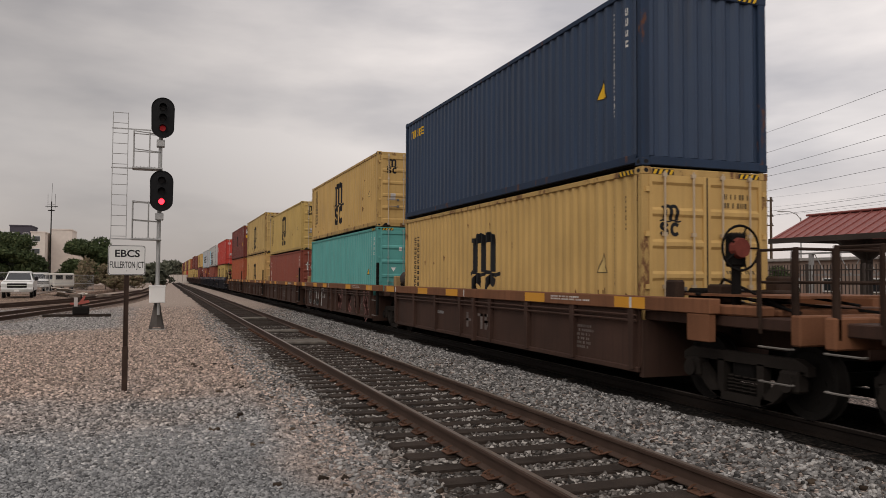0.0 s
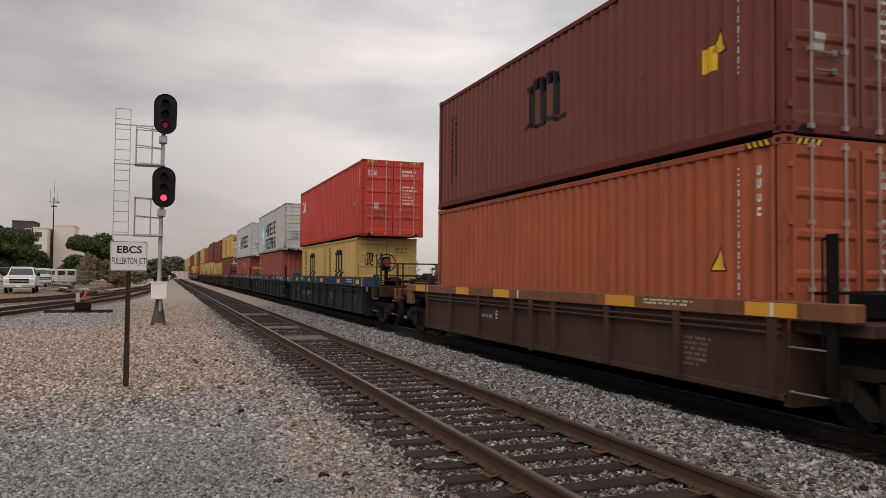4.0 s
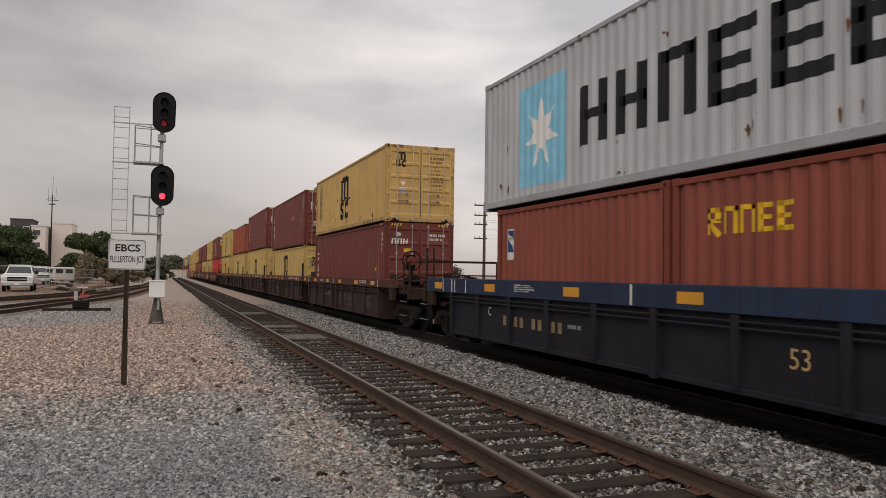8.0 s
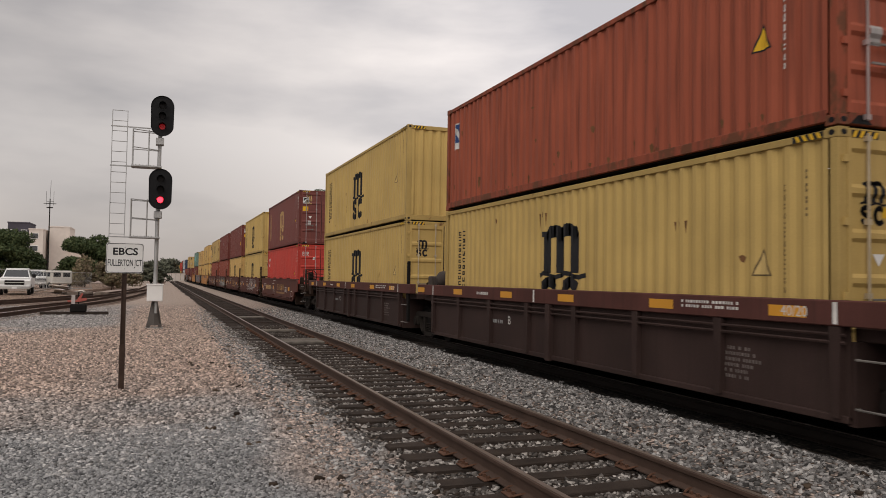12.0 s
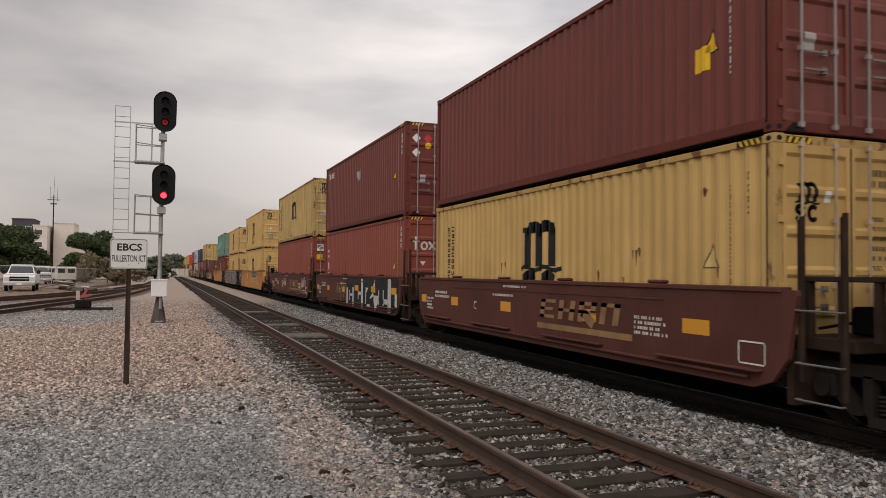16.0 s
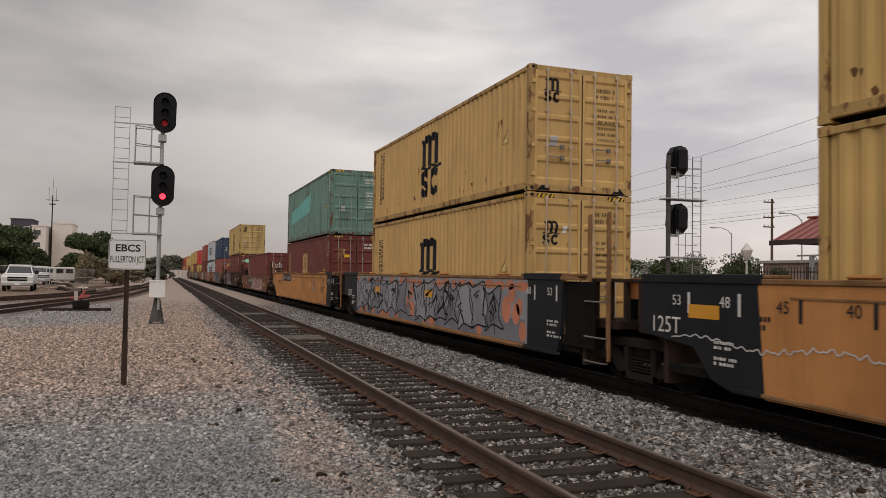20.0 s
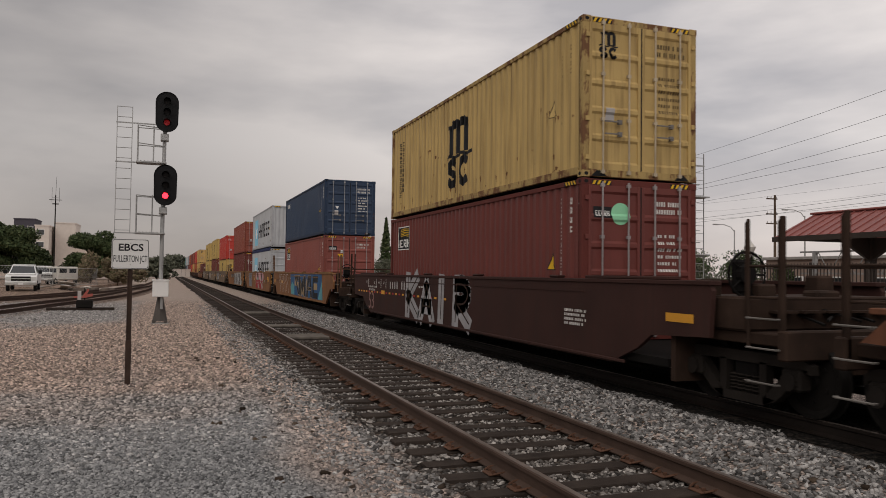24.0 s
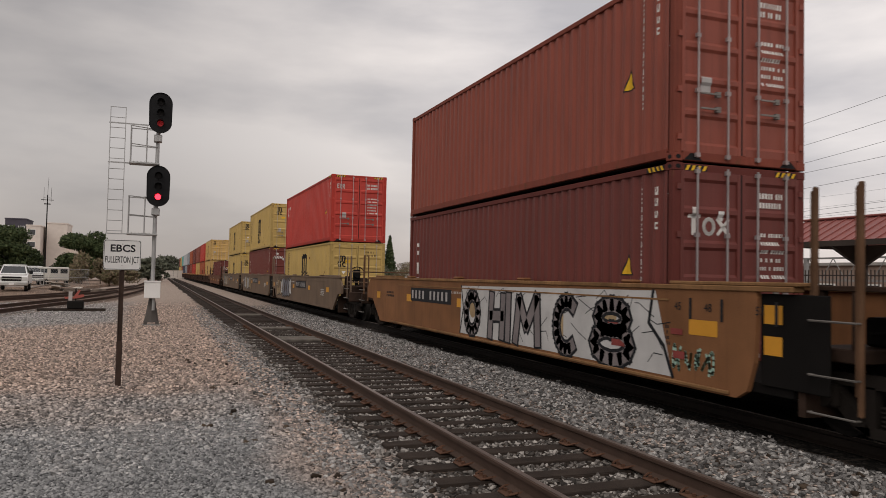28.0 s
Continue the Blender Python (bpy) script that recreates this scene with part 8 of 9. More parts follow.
def name_sign():
    sg = thing("junction_sign", "white junction name sign with black lettering on a brown steel post", "sign", at=(-0.56, 13.95, GZ))
    s = Shape().extrude([(-0.038, -0.03), (-0.026, -0.03), (-0.026, -0.008), (0.026, -0.008), (0.026, -0.03), (0.038, -0.03), (0.038, 0.03), (0.026, 0.03), (0.026, 0.008), (-0.026, 0.008), (-0.026, 0.03), (-0.038, 0.03)], lambda u, v, w: (u, v, w), 2.42)
    part('post_sleeve', Shape().box(-0.045, 0.045, -0.035, 0.035, -0.05, 0.75, 0.006).mesh('post_sleeve', paint('brown_post', (0.055, 0.036, 0.028), rough=0.8, vary=0.4, scale=5, bump=0.3)), sg)
    part("post", mend(s.mesh("post", paint("brown_post", (0.055, 0.036, 0.028), rough=0.8, vary=0.4, scale=5, bump=0.3))), sg, "rust-brown steel channel post")
    out = []
    for cx, cz, a in ((0.252, 0.212, 0), (-0.252, 0.212, 90), (-0.252, -0.212, 180), (0.252, -0.212, 270)):
        out += arc(cx, cz, 0.04, 0.04, a, a + 90, 4)
    pl = part("plate", mend(Shape().extrude(out, lambda u, v, t: (u, -0.045 + t, 2.2 + v), 0.004).mesh("plate", paint("sign_white", (0.66, 0.65, 0.63), rough=0.45, vary=0.08, rust=0.08, scale=2))), sg, "white sheet-metal plate")
    rim = Shape()
    for i in range(len(out)):
        a, b = out[i], out[(i + 1) % len(out)]
        rim.poly([(a[0] * 0.975, -0.0475, 2.2 + a[1] * 0.97), (b[0] * 0.975, -0.0475, 2.2 + b[1] * 0.97), (b[0] * 0.95, -0.0475, 2.2 + b[1] * 0.94), (a[0] * 0.95, -0.0475, 2.2 + a[1] * 0.94)])
    part("border", rim.mesh("border", M_MARK_BLACK), pl)
    part("lettering", words_me("EBCS", 0.165, M_MARK_BLACK, bold=0.004), pl, at=Matrix.Translation((0.005, -0.048, 2.305)) @ TO_NEAR @ Matrix.Diagonal((1.08, 1, 1, 1)))
    part("lettering", words_me("FULLERTON JCT", 0.155, M_MARK_BLACK, bold=0.001), pl, at=Matrix.Translation((0, -0.048, 2.115)) @ TO_NEAR @ Matrix.Diagonal((0.47, 1, 1, 1)))
    for z in (2.02, 2.38):
        part("bolt", Shape().tube((0, -0.055, z), (0, -0.04, z), 0.01, 6).mesh("bolt", M_CHROME), pl)


name_sign()


def switch_stand():
    sw = thing("switch_stand", "low black switch stand with faded red target by the yard track", "switch", at=(-3.54, 39.6, GZ))
    part("timber", Shape().box(-1.6, 1.3, -0.13, 0.13, 0.0, 0.14, 0.015).mesh("timber", M_TIE), sw)
    part("stand", Shape().box(-0.35, 0.35, -0.2, 0.2, 0.12, 0.5, 0.05).tube((0, 0, 0.5), (0, 0, 1.05), 0.03, 8).mesh("stand", M_DARKMETAL), sw)
    t = paint("faded_red_target", (0.36, 0.10, 0.08), rough=0.6, vary=0.2)
    s = Shape()
    s.extrude([(-0.48, 0.68), (-0.1, 0.66), (0, 0.82), (0.12, 1.0), (0.2, 0.98), (0.1, 0.76), (0.33, 0.8), (0.36, 0.68), (0.05, 0.6), (-0.45, 0.58)], lambda u, v, w: (u, -0.05 + w, v), 0.02)
    part("target", mend(s.mesh("target", t)), sw, "faded red switch target")
    part("target", Shape().box(-0.3, -0.14, -0.07, -0.055, 0.5, 0.92).mesh("target", paint("faded_white_target", (0.45, 0.40, 0.38), vary=0.2)), sw, "faded white switch target")


switch_stand()

# ---- vehicles and clutter in the yard ----
M_CARGLASS = glassy("car_glass", (0.02, 0.024, 0.028))
M_TYRE = paint("tyre_rubber", (0.018, 0.018, 0.018), rough=0.9, vary=0.2)
M_CARWHITE = paint("white_car_paint", (0.72, 0.72, 0.71), rough=0.3, vary=0.05, bump=0.02)


def wheel(parent, x, y, z, r):
    w = part("wheel", Shape().lathe((0, 0, 0), [(r * 0.6, -0.1), (r * 0.95, -0.11), (r, -0.06), (r, 0.06), (r * 0.95, 0.11), (r * 0.6, 0.1)], 20, axis=0).mesh("wheel", M_TYRE, True), parent, at=(x, y, z))
    part("rim", Shape().tube((-0.09, 0, 0), (0.09, 0, 0), r * 0.6, 14).mesh("rim", M_CHROME, True), w)


def pickup(at, turn):
    p = thing("pickup_truck", "white full-size pickup truck parked on the dirt lot", "car", at=pose(*at, 0, 0, turn))
    # nose towards -y
    prof = [(-2.72, 0.5), (-2.86, 0.62), (-2.86, 1.0), (-2.74, 1.14), (-1.35, 1.24), (2.9, 1.26)]
    s = Shape().extrude(prof + [(2.9, 0.55)], lambda u, v, w: (-1.0 + w, u, v), 2.0)
    part("body", mend(s.mesh("body", M_CARWHITE)), p)
    s = Shape()
    for (y0, z0, w0), (y1, z1, w1) in (((-1.3, 1.22, 0.93), (-0.55, 1.86, 0.72)), ((-0.55, 1.86, 0.72), (1.0, 1.86, 0.72)), ((1.0, 1.86, 0.72), (1.3, 1.22, 0.93))):
        s.poly([(-w0, y0, z0), (w0, y0, z0), (w1, y1, z1), (-w1, y1, z1)])
    for g in (-1, 1):
        s.poly([(g * 0.92, -1.3, 1.22), (g * 0.74, -0.55, 1.86), (g * 0.74, 1.0, 1.86), (g * 0.92, 1.3, 1.22)])
    part("cab", s.mesh("cab", M_CARWHITE), p)
    part("windscreen", Shape().poly([(-0.82, -1.235, 1.29), (0.82, -1.235, 1.29), (0.68, -0.63, 1.8), (-0.68, -0.63, 1.8)]).mesh("windscreen", M_CARGLASS), p)
    for g in (-1, 1):
        part("side_window", Shape().poly([(g * 0.915, -1.0, 1.30), (g * 0.78, -0.5, 1.78), (g * 0.78, 0.9, 1.78), (g * 0.915, 1.1, 1.30)]).mesh("side_window", M_CARGLASS), p)
        part("headlight", Shape().box(min(g * 0.62, g * 0.97), max(g * 0.62, g * 0.97), -2.88, -2.8, 0.78, 1.04, 0.02).mesh("headlight", paint("lamp_glass", (0.55, 0.55, 0.53), rough=0.15)), p)
        part("mirror", Shape().box(min(g * 1.0, g * 1.25), max(g * 1.0, g * 1.25), -1.15, -1.0, 1.25, 1.52, 0.03).mesh("mirror", M_BLACK), p)
        for y in (-1.85, 1.85):
            wheel(p, g * 0.88, y, 0.4, 0.4)
    g_ = Shape().box(-0.62, 0.62, -2.89, -2.82, 0.74, 1.06, 0.02)
    part("grille", g_.mesh("grille", M_DARKMETAL), p, "dark radiator grille")
    part("grille_bar", Shape().box(-0.6, 0.6, -2.905, -2.888, 0.87, 0.93).mesh("grille_bar", M_CHROME), p)
    part("hood", Shape().box(-0.9, 0.9, -2.7, -1.28, 1.12, 1.3, 0.07).mesh("hood", M_CARWHITE), p)
    part("roof", Shape().box(-0.74, 0.74, -0.6, 1.05, 1.84, 1.93, 0.04).mesh("roof", M_CARWHITE), p)
    part("number_plate", Shape().box(-0.16, 0.16, -3.0, -2.982, 0.47, 0.6).mesh("number_plate", M_WHITE), p)
    part("wheel_arch", Shape().box(-1.012, 1.012, -2.32, -1.38, 0.42, 0.86, 0.12).mesh("wheel_arch", M_BLACK), p)
    part("bumper", Shape().box(-1.0, 1.0, -2.98, -2.8, 0.42, 0.66, 0.04).mesh("bumper", M_CHROME), p)


pickup((-9.95, 64.6, 0.06), 5)
pickup((-12.3, 92, LOT), 12)


def old_van(at, turn, nm, lb):
    p = thing("van", lb, "van", at=pose(*at, 0, 0, turn))
    s = Shape().box(-1.0, 1.0, -2.3, 2.4, 0.5, 1.9, 0.12)
    s.extrude([(-2.3, 1.2), (-3.0, 1.0), (-3.05, 0.5), (-2.3, 0.5)], lambda u, v, w: (-0.95 + w, u, v), 1.9)
    part("body", mend(s.mesh("body", paint("old_cream_white", (0.50, 0.48, 0.44), rough=0.5, vary=0.15, rust=0.15))), p)
    part("windscreen", Shape().poly([(-0.85, -2.315, 1.25), (0.85, -2.315, 1.25), (0.8, -2.305, 1.75), (-0.8, -2.305, 1.75)]).mesh("windscreen", M_CARGLASS), p)
    for g in (-1, 1):
        part("rear_window", Shape().poly([(g * 0.12, 2.405, 1.25), (g * 0.8, 2.405, 1.25), (g * 0.8, 2.405, 1.7), (g * 0.12, 2.405, 1.7)]).mesh("rear_window", M_CARGLASS), p)
        for y0, y1 in ((-1.9, -1.0), (-0.7, 0.4), (0.7, 1.9)):
            part("side_window", Shape().poly([(g * 1.004, y0, 1.25), (g * 1.004, y1, 1.25), (g * 1.004, y1, 1.7), (g * 1.004, y0, 1.7)]).mesh("side_window", M_CARGLASS), p)
        for y in (-2.2, 1.6):
            wheel(p, g * 0.9, y, 0.36, 0.36)


old_van((-10.3, 90, LOT), 200, "van", "old cream-white van parked before dry shrubs")
old_van((-17.3, 83, LOT), 10, "van", "white van half hidden at the fence")


def debris():
    r = random.Random(4)
    d = thing("debris_pile", "heap of pale broken boards and sheeting by the yard tracks", "debris", at=(-7.6, 70.5, GZ))
    m1, m2 = paint("pale_board", (0.52, 0.47, 0.42), rough=0.9, vary=0.3), paint("rubble_brown", (0.15, 0.12, 0.10), rough=0.95, vary=0.4, scale=3)
    for i in range(9):
        me = Shape().box(-r.uniform(0.5, 1.3), r.uniform(0.5, 1.3), -0.3, 0.3, 0, 0.06, 0.01).mesh("board", m1 if i % 3 else m2)
        part("board", me, d, at=pose(r.uniform(-1.4, 1.2), r.uniform(-1, 1), 0.05 + 0.09 * i, r.uniform(-9, 9), r.uniform(-14, 14), r.uniform(0, 180)))
    s = Shape()
    for i in range(40):
        x, y, w = r.uniform(-1.2, 3.4), r.uniform(-1.2, 1.2), r.uniform(0.1, 0.3)
        s.box(x - w, x + w, y - w, y + w, 0, w * 1.4, 0.04)
    part("rubble", s.mesh("rubble", m2), d)


debris()


def chain_fence(name, pts, h, label):
    f = thing(name, label, "fence")
    post = Shape().tube((0, 0, 0), (0, 0, h), 0.035, 8).mesh("fence_post", M_GALV, True)
    for (x0, y0), (x1, y1) in zip(pts, pts[1:]):
        n = max(1, int(math.hypot(x1 - x0, y1 - y0) / 3))
        for i in range(n):
            part("fence_post", post, f, at=(x0 + (x1 - x0) * i / n, y0 + (y1 - y0) * i / n, LOT))
        s = Shape()
        for z in (0.1, h * 0.5, h):
            s.tube((x0, y0, LOT + z), (x1, y1, LOT + z), 0.02, 5)
        k = int(math.hypot(x1 - x0, y1 - y0) / 0.25)
        for i in range(k):
            a, b = i / k, min(1, (i + 6) / k)
            s.tube((x0 + (x1 - x0) * a, y0 + (y1 - y0) * a, LOT + 0.1), (x0 + (x1 - x0) * b, y0 + (y1 - y0) * b, LOT + h), 0.006, 3)
            s.tube((x0 + (x1 - x0) * a, y0 + (y1 - y0) * a, LOT + h), (x0 + (x1 - x0) * b, y0 + (y1 - y0) * b, LOT + 0.1), 0.006, 3)
        part("mesh_panel", s.mesh("mesh_panel", M_GALV), f)


chain_fence("chain_link_fence", [(-34, 75.5), (-15.0, 75.4), (-9.4, 75.3)], 1.9, "grey chain-link fence before the parked pickup")
chain_fence("chain_link_fence", [(-10.4, 84), (-6.6, 87)], 1.7, "low grey chain-link fence along dry shrubs")

# ---- plants ----


def leaf_mat(name, colors):
    return island(name, colors, 0.7)


M_LEAF = leaf_mat("dark_leaves", [(0.026, 0.040, 0.015), (0.050, 0.070, 0.028), (0.088, 0.105, 0.045)])
# paler, greyer greens: distance haze is mixed into the leaf colour
M_LEAF_FAR = leaf_mat("haze_tinted_leaves", [(0.065, 0.070, 0.050), (0.095, 0.102, 0.072), (0.13, 0.132, 0.095)])
M_LEAF_LIGHT = leaf_mat("light_leaves", [(0.05, 0.075, 0.02), (0.09, 0.12, 0.03), (0.13, 0.16, 0.05)])
M_DRY = leaf_mat("dry_twigs", [(0.13, 0.10, 0.07), (0.20, 0.155, 0.10), (0.24, 0.19, 0.12), (0.12, 0.13, 0.06)])
M_BARK = paint("bark", (0.085, 0.062, 0.045), rough=0.95, vary=0.4, scale=3, bump=0.7)
M_PALM_BARK = paint("palm_bark", (0.14, 0.11, 0.085), rough=0.95, vary=0.4, scale=3, bump=0.7)


def leaf_cloud(n, clumps, size, seed):
    """Small leaves, gathered in clumps: (x, y, z, rx, ry, rz)."""
    r = np.random.default_rng(seed)
    k = r.integers(0, len(clumps), n)
    C = np.array(clumps)[k]
    d = r.normal(size=(n, 3))
    d /= np.linalg.norm(d, axis=1)[:, None]
    p = C[:, :3] + d * C[:, 3:] * (r.uniform(0.35, 1.0, (n, 1)) ** 0.5)
    a = r.normal(size=(n, 3))
    a /= np.linalg.norm(a, axis=1)[:, None]
    b = np.cross(a, d + r.normal(size=(n, 3)) * 0.4)
    b /= np.linalg.norm(b, axis=1)[:, None] + 1e-9
    w = size * r.uniform(0.6, 1.4, (n, 1))
    q = np.stack([p - a * w, p + b * w * 0.45, p + a * w, p - b * w * 0.45], 1)
    me = bpy.data.meshes.new("crown")
    me.vertices.add(4 * n)
    me.vertices.foreach_set("co", q.reshape(-1).astype(np.float32))
    me.loops.add(4 * n)
    me.loops.foreach_set("vertex_index", np.arange(4 * n, dtype=np.int32))
    me.polygons.add(n)
    me.polygons.foreach_set("loop_start", np.arange(0, 4 * n, 4, dtype=np.int32))
    me.update(calc_edges=True)
    return me


def tree(x, y, w, h, mat, seed, label, n=5000, leaf=0.22, trunk=0.35, name="tree", z0=None, limb=True):
    r = random.Random(seed)
    t = thing(name, label, name, at=(x, y, GZ if z0 is None else z0))
    s = Shape().tube((0, 0, -0.1), (r.uniform(-0.2, 0.2), 0, h * 0.5), trunk * 0.5, 9, trunk * 0.3)
    clumps = []
    for i in range(30):
        a, e = r.uniform(0, 6.28), r.uniform(0.0, 1.0)
        rad = w * 0.5 * (1 - 0.8 * max(0, e - 0.3)) * r.uniform(0.3, 0.86)
        c = (rad * math.cos(a), rad * math.sin(a), h * (0.2 + 0.68 * e))
        clumps.append((*c, w * r.uniform(0.12, 0.24), w * r.uniform(0.12, 0.24), h * r.uniform(0.08, 0.17)))
        if limb:
            s.tube((0, 0, h * (0.25 + 0.2 * e)), c, trunk * 0.16, 6, trunk * 0.05)
    part("trunk", s.mesh("trunk", M_BARK, True), t, "brown bark trunk and limbs")
    me = leaf_cloud(n, clumps, leaf, seed)
    me.materials.append(mat)
    part("crown", me, t, "dense crown of small leaves", kind="stuff")
    return t


tree(-24.6, 130, 15, 9.6, M_LEAF, 1, "broad dark green tree behind the fence", 40000, 0.25, 0.6)
tree(-31.5, 122, 12, 9.4, M_LEAF, 2, "broad dark green tree behind the fence", 24000, 0.25, 0.6)
tree(-19.6, 136, 6, 5.6, M_LEAF, 3, "rounded dark green tree", 9000, 0.2, 0.4)
tree(-11.0, 134, 9.4, 8.3, M_LEAF, 4, "dark green tree by the white buildings", 30000, 0.22, 0.5)
tree(-8.2, 138, 5, 7.0, M_LEAF, 6, "dark green tree by the white buildings", 9000, 0.2, 0.4)
for i, (x, y, w, h) in enumerate(((-8.4, 100, 3.8, 4.2), (-6.5, 103, 3.4, 3.6), (-5.4, 100, 2.6, 2.6), (-4.2, 110, 4.2, 2.9), (-9.6, 104, 2.4, 2.8))):
    tree(x, y, w, h, M_DRY, 20 + i, "dry brown leafless shrub at the yard edge", 2600, 0.16, 0.1, "shrub")
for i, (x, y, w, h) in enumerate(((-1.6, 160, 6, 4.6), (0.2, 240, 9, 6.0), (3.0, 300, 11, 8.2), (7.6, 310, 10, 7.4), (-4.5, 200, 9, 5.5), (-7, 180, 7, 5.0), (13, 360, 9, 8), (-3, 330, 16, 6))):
    tree(x, y, w, h, M_LEAF_FAR, 40 + i, "green tree far up the line, haze in its leaf colour", 1500, 0.5, 0.4)


def palm(x, y, h, seed, spread=2.6, label="tall fan palm with a ragged green crown", skirt=True, n=34):
    r = random.Random(seed)
    p = thing("palm_tree", label, "palm", at=(x, y, GZ))
    lean = r.uniform(-0.5, 0.5)
    part("trunk", Shape().tube((0, 0, -0.1), (lean * 0.4, 0, h * 0.5), 0.30, 10, 0.24).tube((lean * 0.4, 0, h * 0.5), (lean, 0, h), 0.24, 10, 0.2).mesh("trunk", M_PALM_BARK, True), p, "rough grey palm trunk")
    for i in range(n):
        a = r.uniform(0, 6.28)
        el = r.uniform(-0.75, 1.35)
        L = spread * r.uniform(0.8, 1.1)
        s = Shape()
        d = Vector((math.cos(a), math.sin(a), 0))
        side = Vector((-math.sin(a), math.cos(a), 0))
        pts = []
        for j in range(6):
            t = j / 5
            pts.append(Vector((lean, 0, h)) + d * (L * t * math.cos(el * (1 - 0.3 * t))) + Vector((0, 0, L * (t * math.sin(el) - 0.45 * t * t))))
        s.path(pts[:4], 0.025, 4)
        for j in range(9):
            f = -1 + 2 * j / 8
            tip = pts[5] + side * (f * L * 0.42) - Vector((0, 0, abs(f) * 0.5 + r.uniform(0, 0.4))) - d * (abs(f) * L * 0.3)
            base = pts[3]
            wv = side * 0.06
            s.poly([base - wv, base + wv, base.lerp(tip, 0.6) + wv * 1.6, tip, base.lerp(tip, 0.6) - wv * 1.6])
        part("frond", s.mesh("frond", M_LEAF if el > -0.3 else M_DRY), p)


palm(29.7, 150, 18.2, 1)
palm(33.5, 150, 17.0, 2)
palm(28.9, 146, 13.2, 3, 2.2)
palm(25.4, 50, 4.6, 5, 2.3, "short fan palm with a dry skirt behind the yard")
palm(27.0, 52, 4.2, 6, 1.6, "short fan palm with a dry skirt behind the yard")


def conifer(x, y, h, seed):
    t = thing("conifer", "dark narrow conifer beyond the tracks", "tree", at=(x, y, GZ))
    part("trunk", Shape().tube((0, 0, -0.1), (0, 0, h * 0.95), 0.16, 8, 0.03).mesh("trunk", M_BARK, True), t)
    cl = []
    for i in range(16):
        f = i / 15
        w = 1.5 * (1.05 - f)
        cl.append((0, 0, h * (0.12 + 0.85 * f), w, w, h * 0.05))
    me = leaf_cloud(2600, cl, 0.2, seed)
    me.materials.append(M_LEAF)
    part("crown", me, t, kind="stuff")


conifer(28.0, 100, 9.3, 8)
conifer(29.8, 101, 7.4, 9)
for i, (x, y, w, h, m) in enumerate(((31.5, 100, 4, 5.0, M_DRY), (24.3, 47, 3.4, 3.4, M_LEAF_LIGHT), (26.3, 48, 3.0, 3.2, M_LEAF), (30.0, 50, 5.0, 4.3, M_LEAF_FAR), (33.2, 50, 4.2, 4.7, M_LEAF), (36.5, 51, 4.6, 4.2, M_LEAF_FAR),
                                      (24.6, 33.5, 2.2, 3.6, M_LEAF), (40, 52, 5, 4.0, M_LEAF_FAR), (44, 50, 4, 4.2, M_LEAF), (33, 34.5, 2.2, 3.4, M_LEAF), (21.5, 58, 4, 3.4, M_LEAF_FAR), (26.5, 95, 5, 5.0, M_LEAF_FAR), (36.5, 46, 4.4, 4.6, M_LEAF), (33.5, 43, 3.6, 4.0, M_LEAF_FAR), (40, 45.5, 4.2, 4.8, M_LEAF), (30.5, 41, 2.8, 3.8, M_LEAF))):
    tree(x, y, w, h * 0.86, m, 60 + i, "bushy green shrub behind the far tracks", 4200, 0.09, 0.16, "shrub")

# ---- buildings to the left ----
M_STUCCO = paint("white_stucco", (0.60, 0.54, 0.49), rough=0.9, vary=0.06)
M_STUCCO2 = paint("cream_stucco", (0.54, 0.46, 0.40), rough=0.9, vary=0.06)
M_DARKWALL = paint("charcoal_cladding", (0.07, 0.065, 0.08), rough=0.8, vary=0.1)


def building(x0, x1, y, depth, h, mat, wins, label, ww=1.6, wh=1.5):
    b = thing("building", label, "building", at=(x0, y, GZ))
    w = x1 - x0
    part("wall", Shape().box(0, w, 0, depth, 0, h).mesh("wall", mat), b)
    part("roof", Shape().box(-0.15, w + 0.15, -0.15, depth + 0.15, h, h + 0.35, 0.03).mesh("roof", mat), b)
    for wx, wz in wins:
        o = part("window", Shape().box(wx - ww / 2, wx + ww / 2, -0.06, 0.0, wz - wh / 2, wz + wh / 2).mesh("window", M_WHITE), b)
        part("pane", Shape().box(wx - ww / 2 + 0.12, wx + ww / 2 - 0.12, -0.09, -0.062, wz - wh / 2 + 0.12, wz + wh / 2 - 0.12).mesh("pane", M_CARGLASS), o)


building(-41.5, -36.0, 250, 12, 16.2, M_DARKWALL, ((1.3, 13.6), (4.2, 13.6), (1.3, 9.6), (4.2, 9.6)), "flat-roofed apartment block with charcoal top storeys")
building(-35.9, -32.2, 249, 12, 14.4, M_STUCCO, ((1.4, 12.6), (1.4, 9.0)), "white stuccoed apartment block", 2.2, 1.7)
building(-31.6, -25.8, 255, 14, 15.6, M_STUCCO, (), "tall plain white stuccoed building")
building(-25.7, -20.0, 252, 14, 11.8, M_STUCCO2, ((2.0, 9.6), (4.2, 9.6)), "cream stuccoed building with a flat roof")
building(-19.9, -14.0, 254, 14, 8.4, M_STUCCO, ((2.0, 6.4),), "low white building with a flat roof")
building(-80, -43, 260, 14, 12.0, M_STUCCO2, ((20, 9), (26, 9), (32, 9)), "long cream building behind the trees")


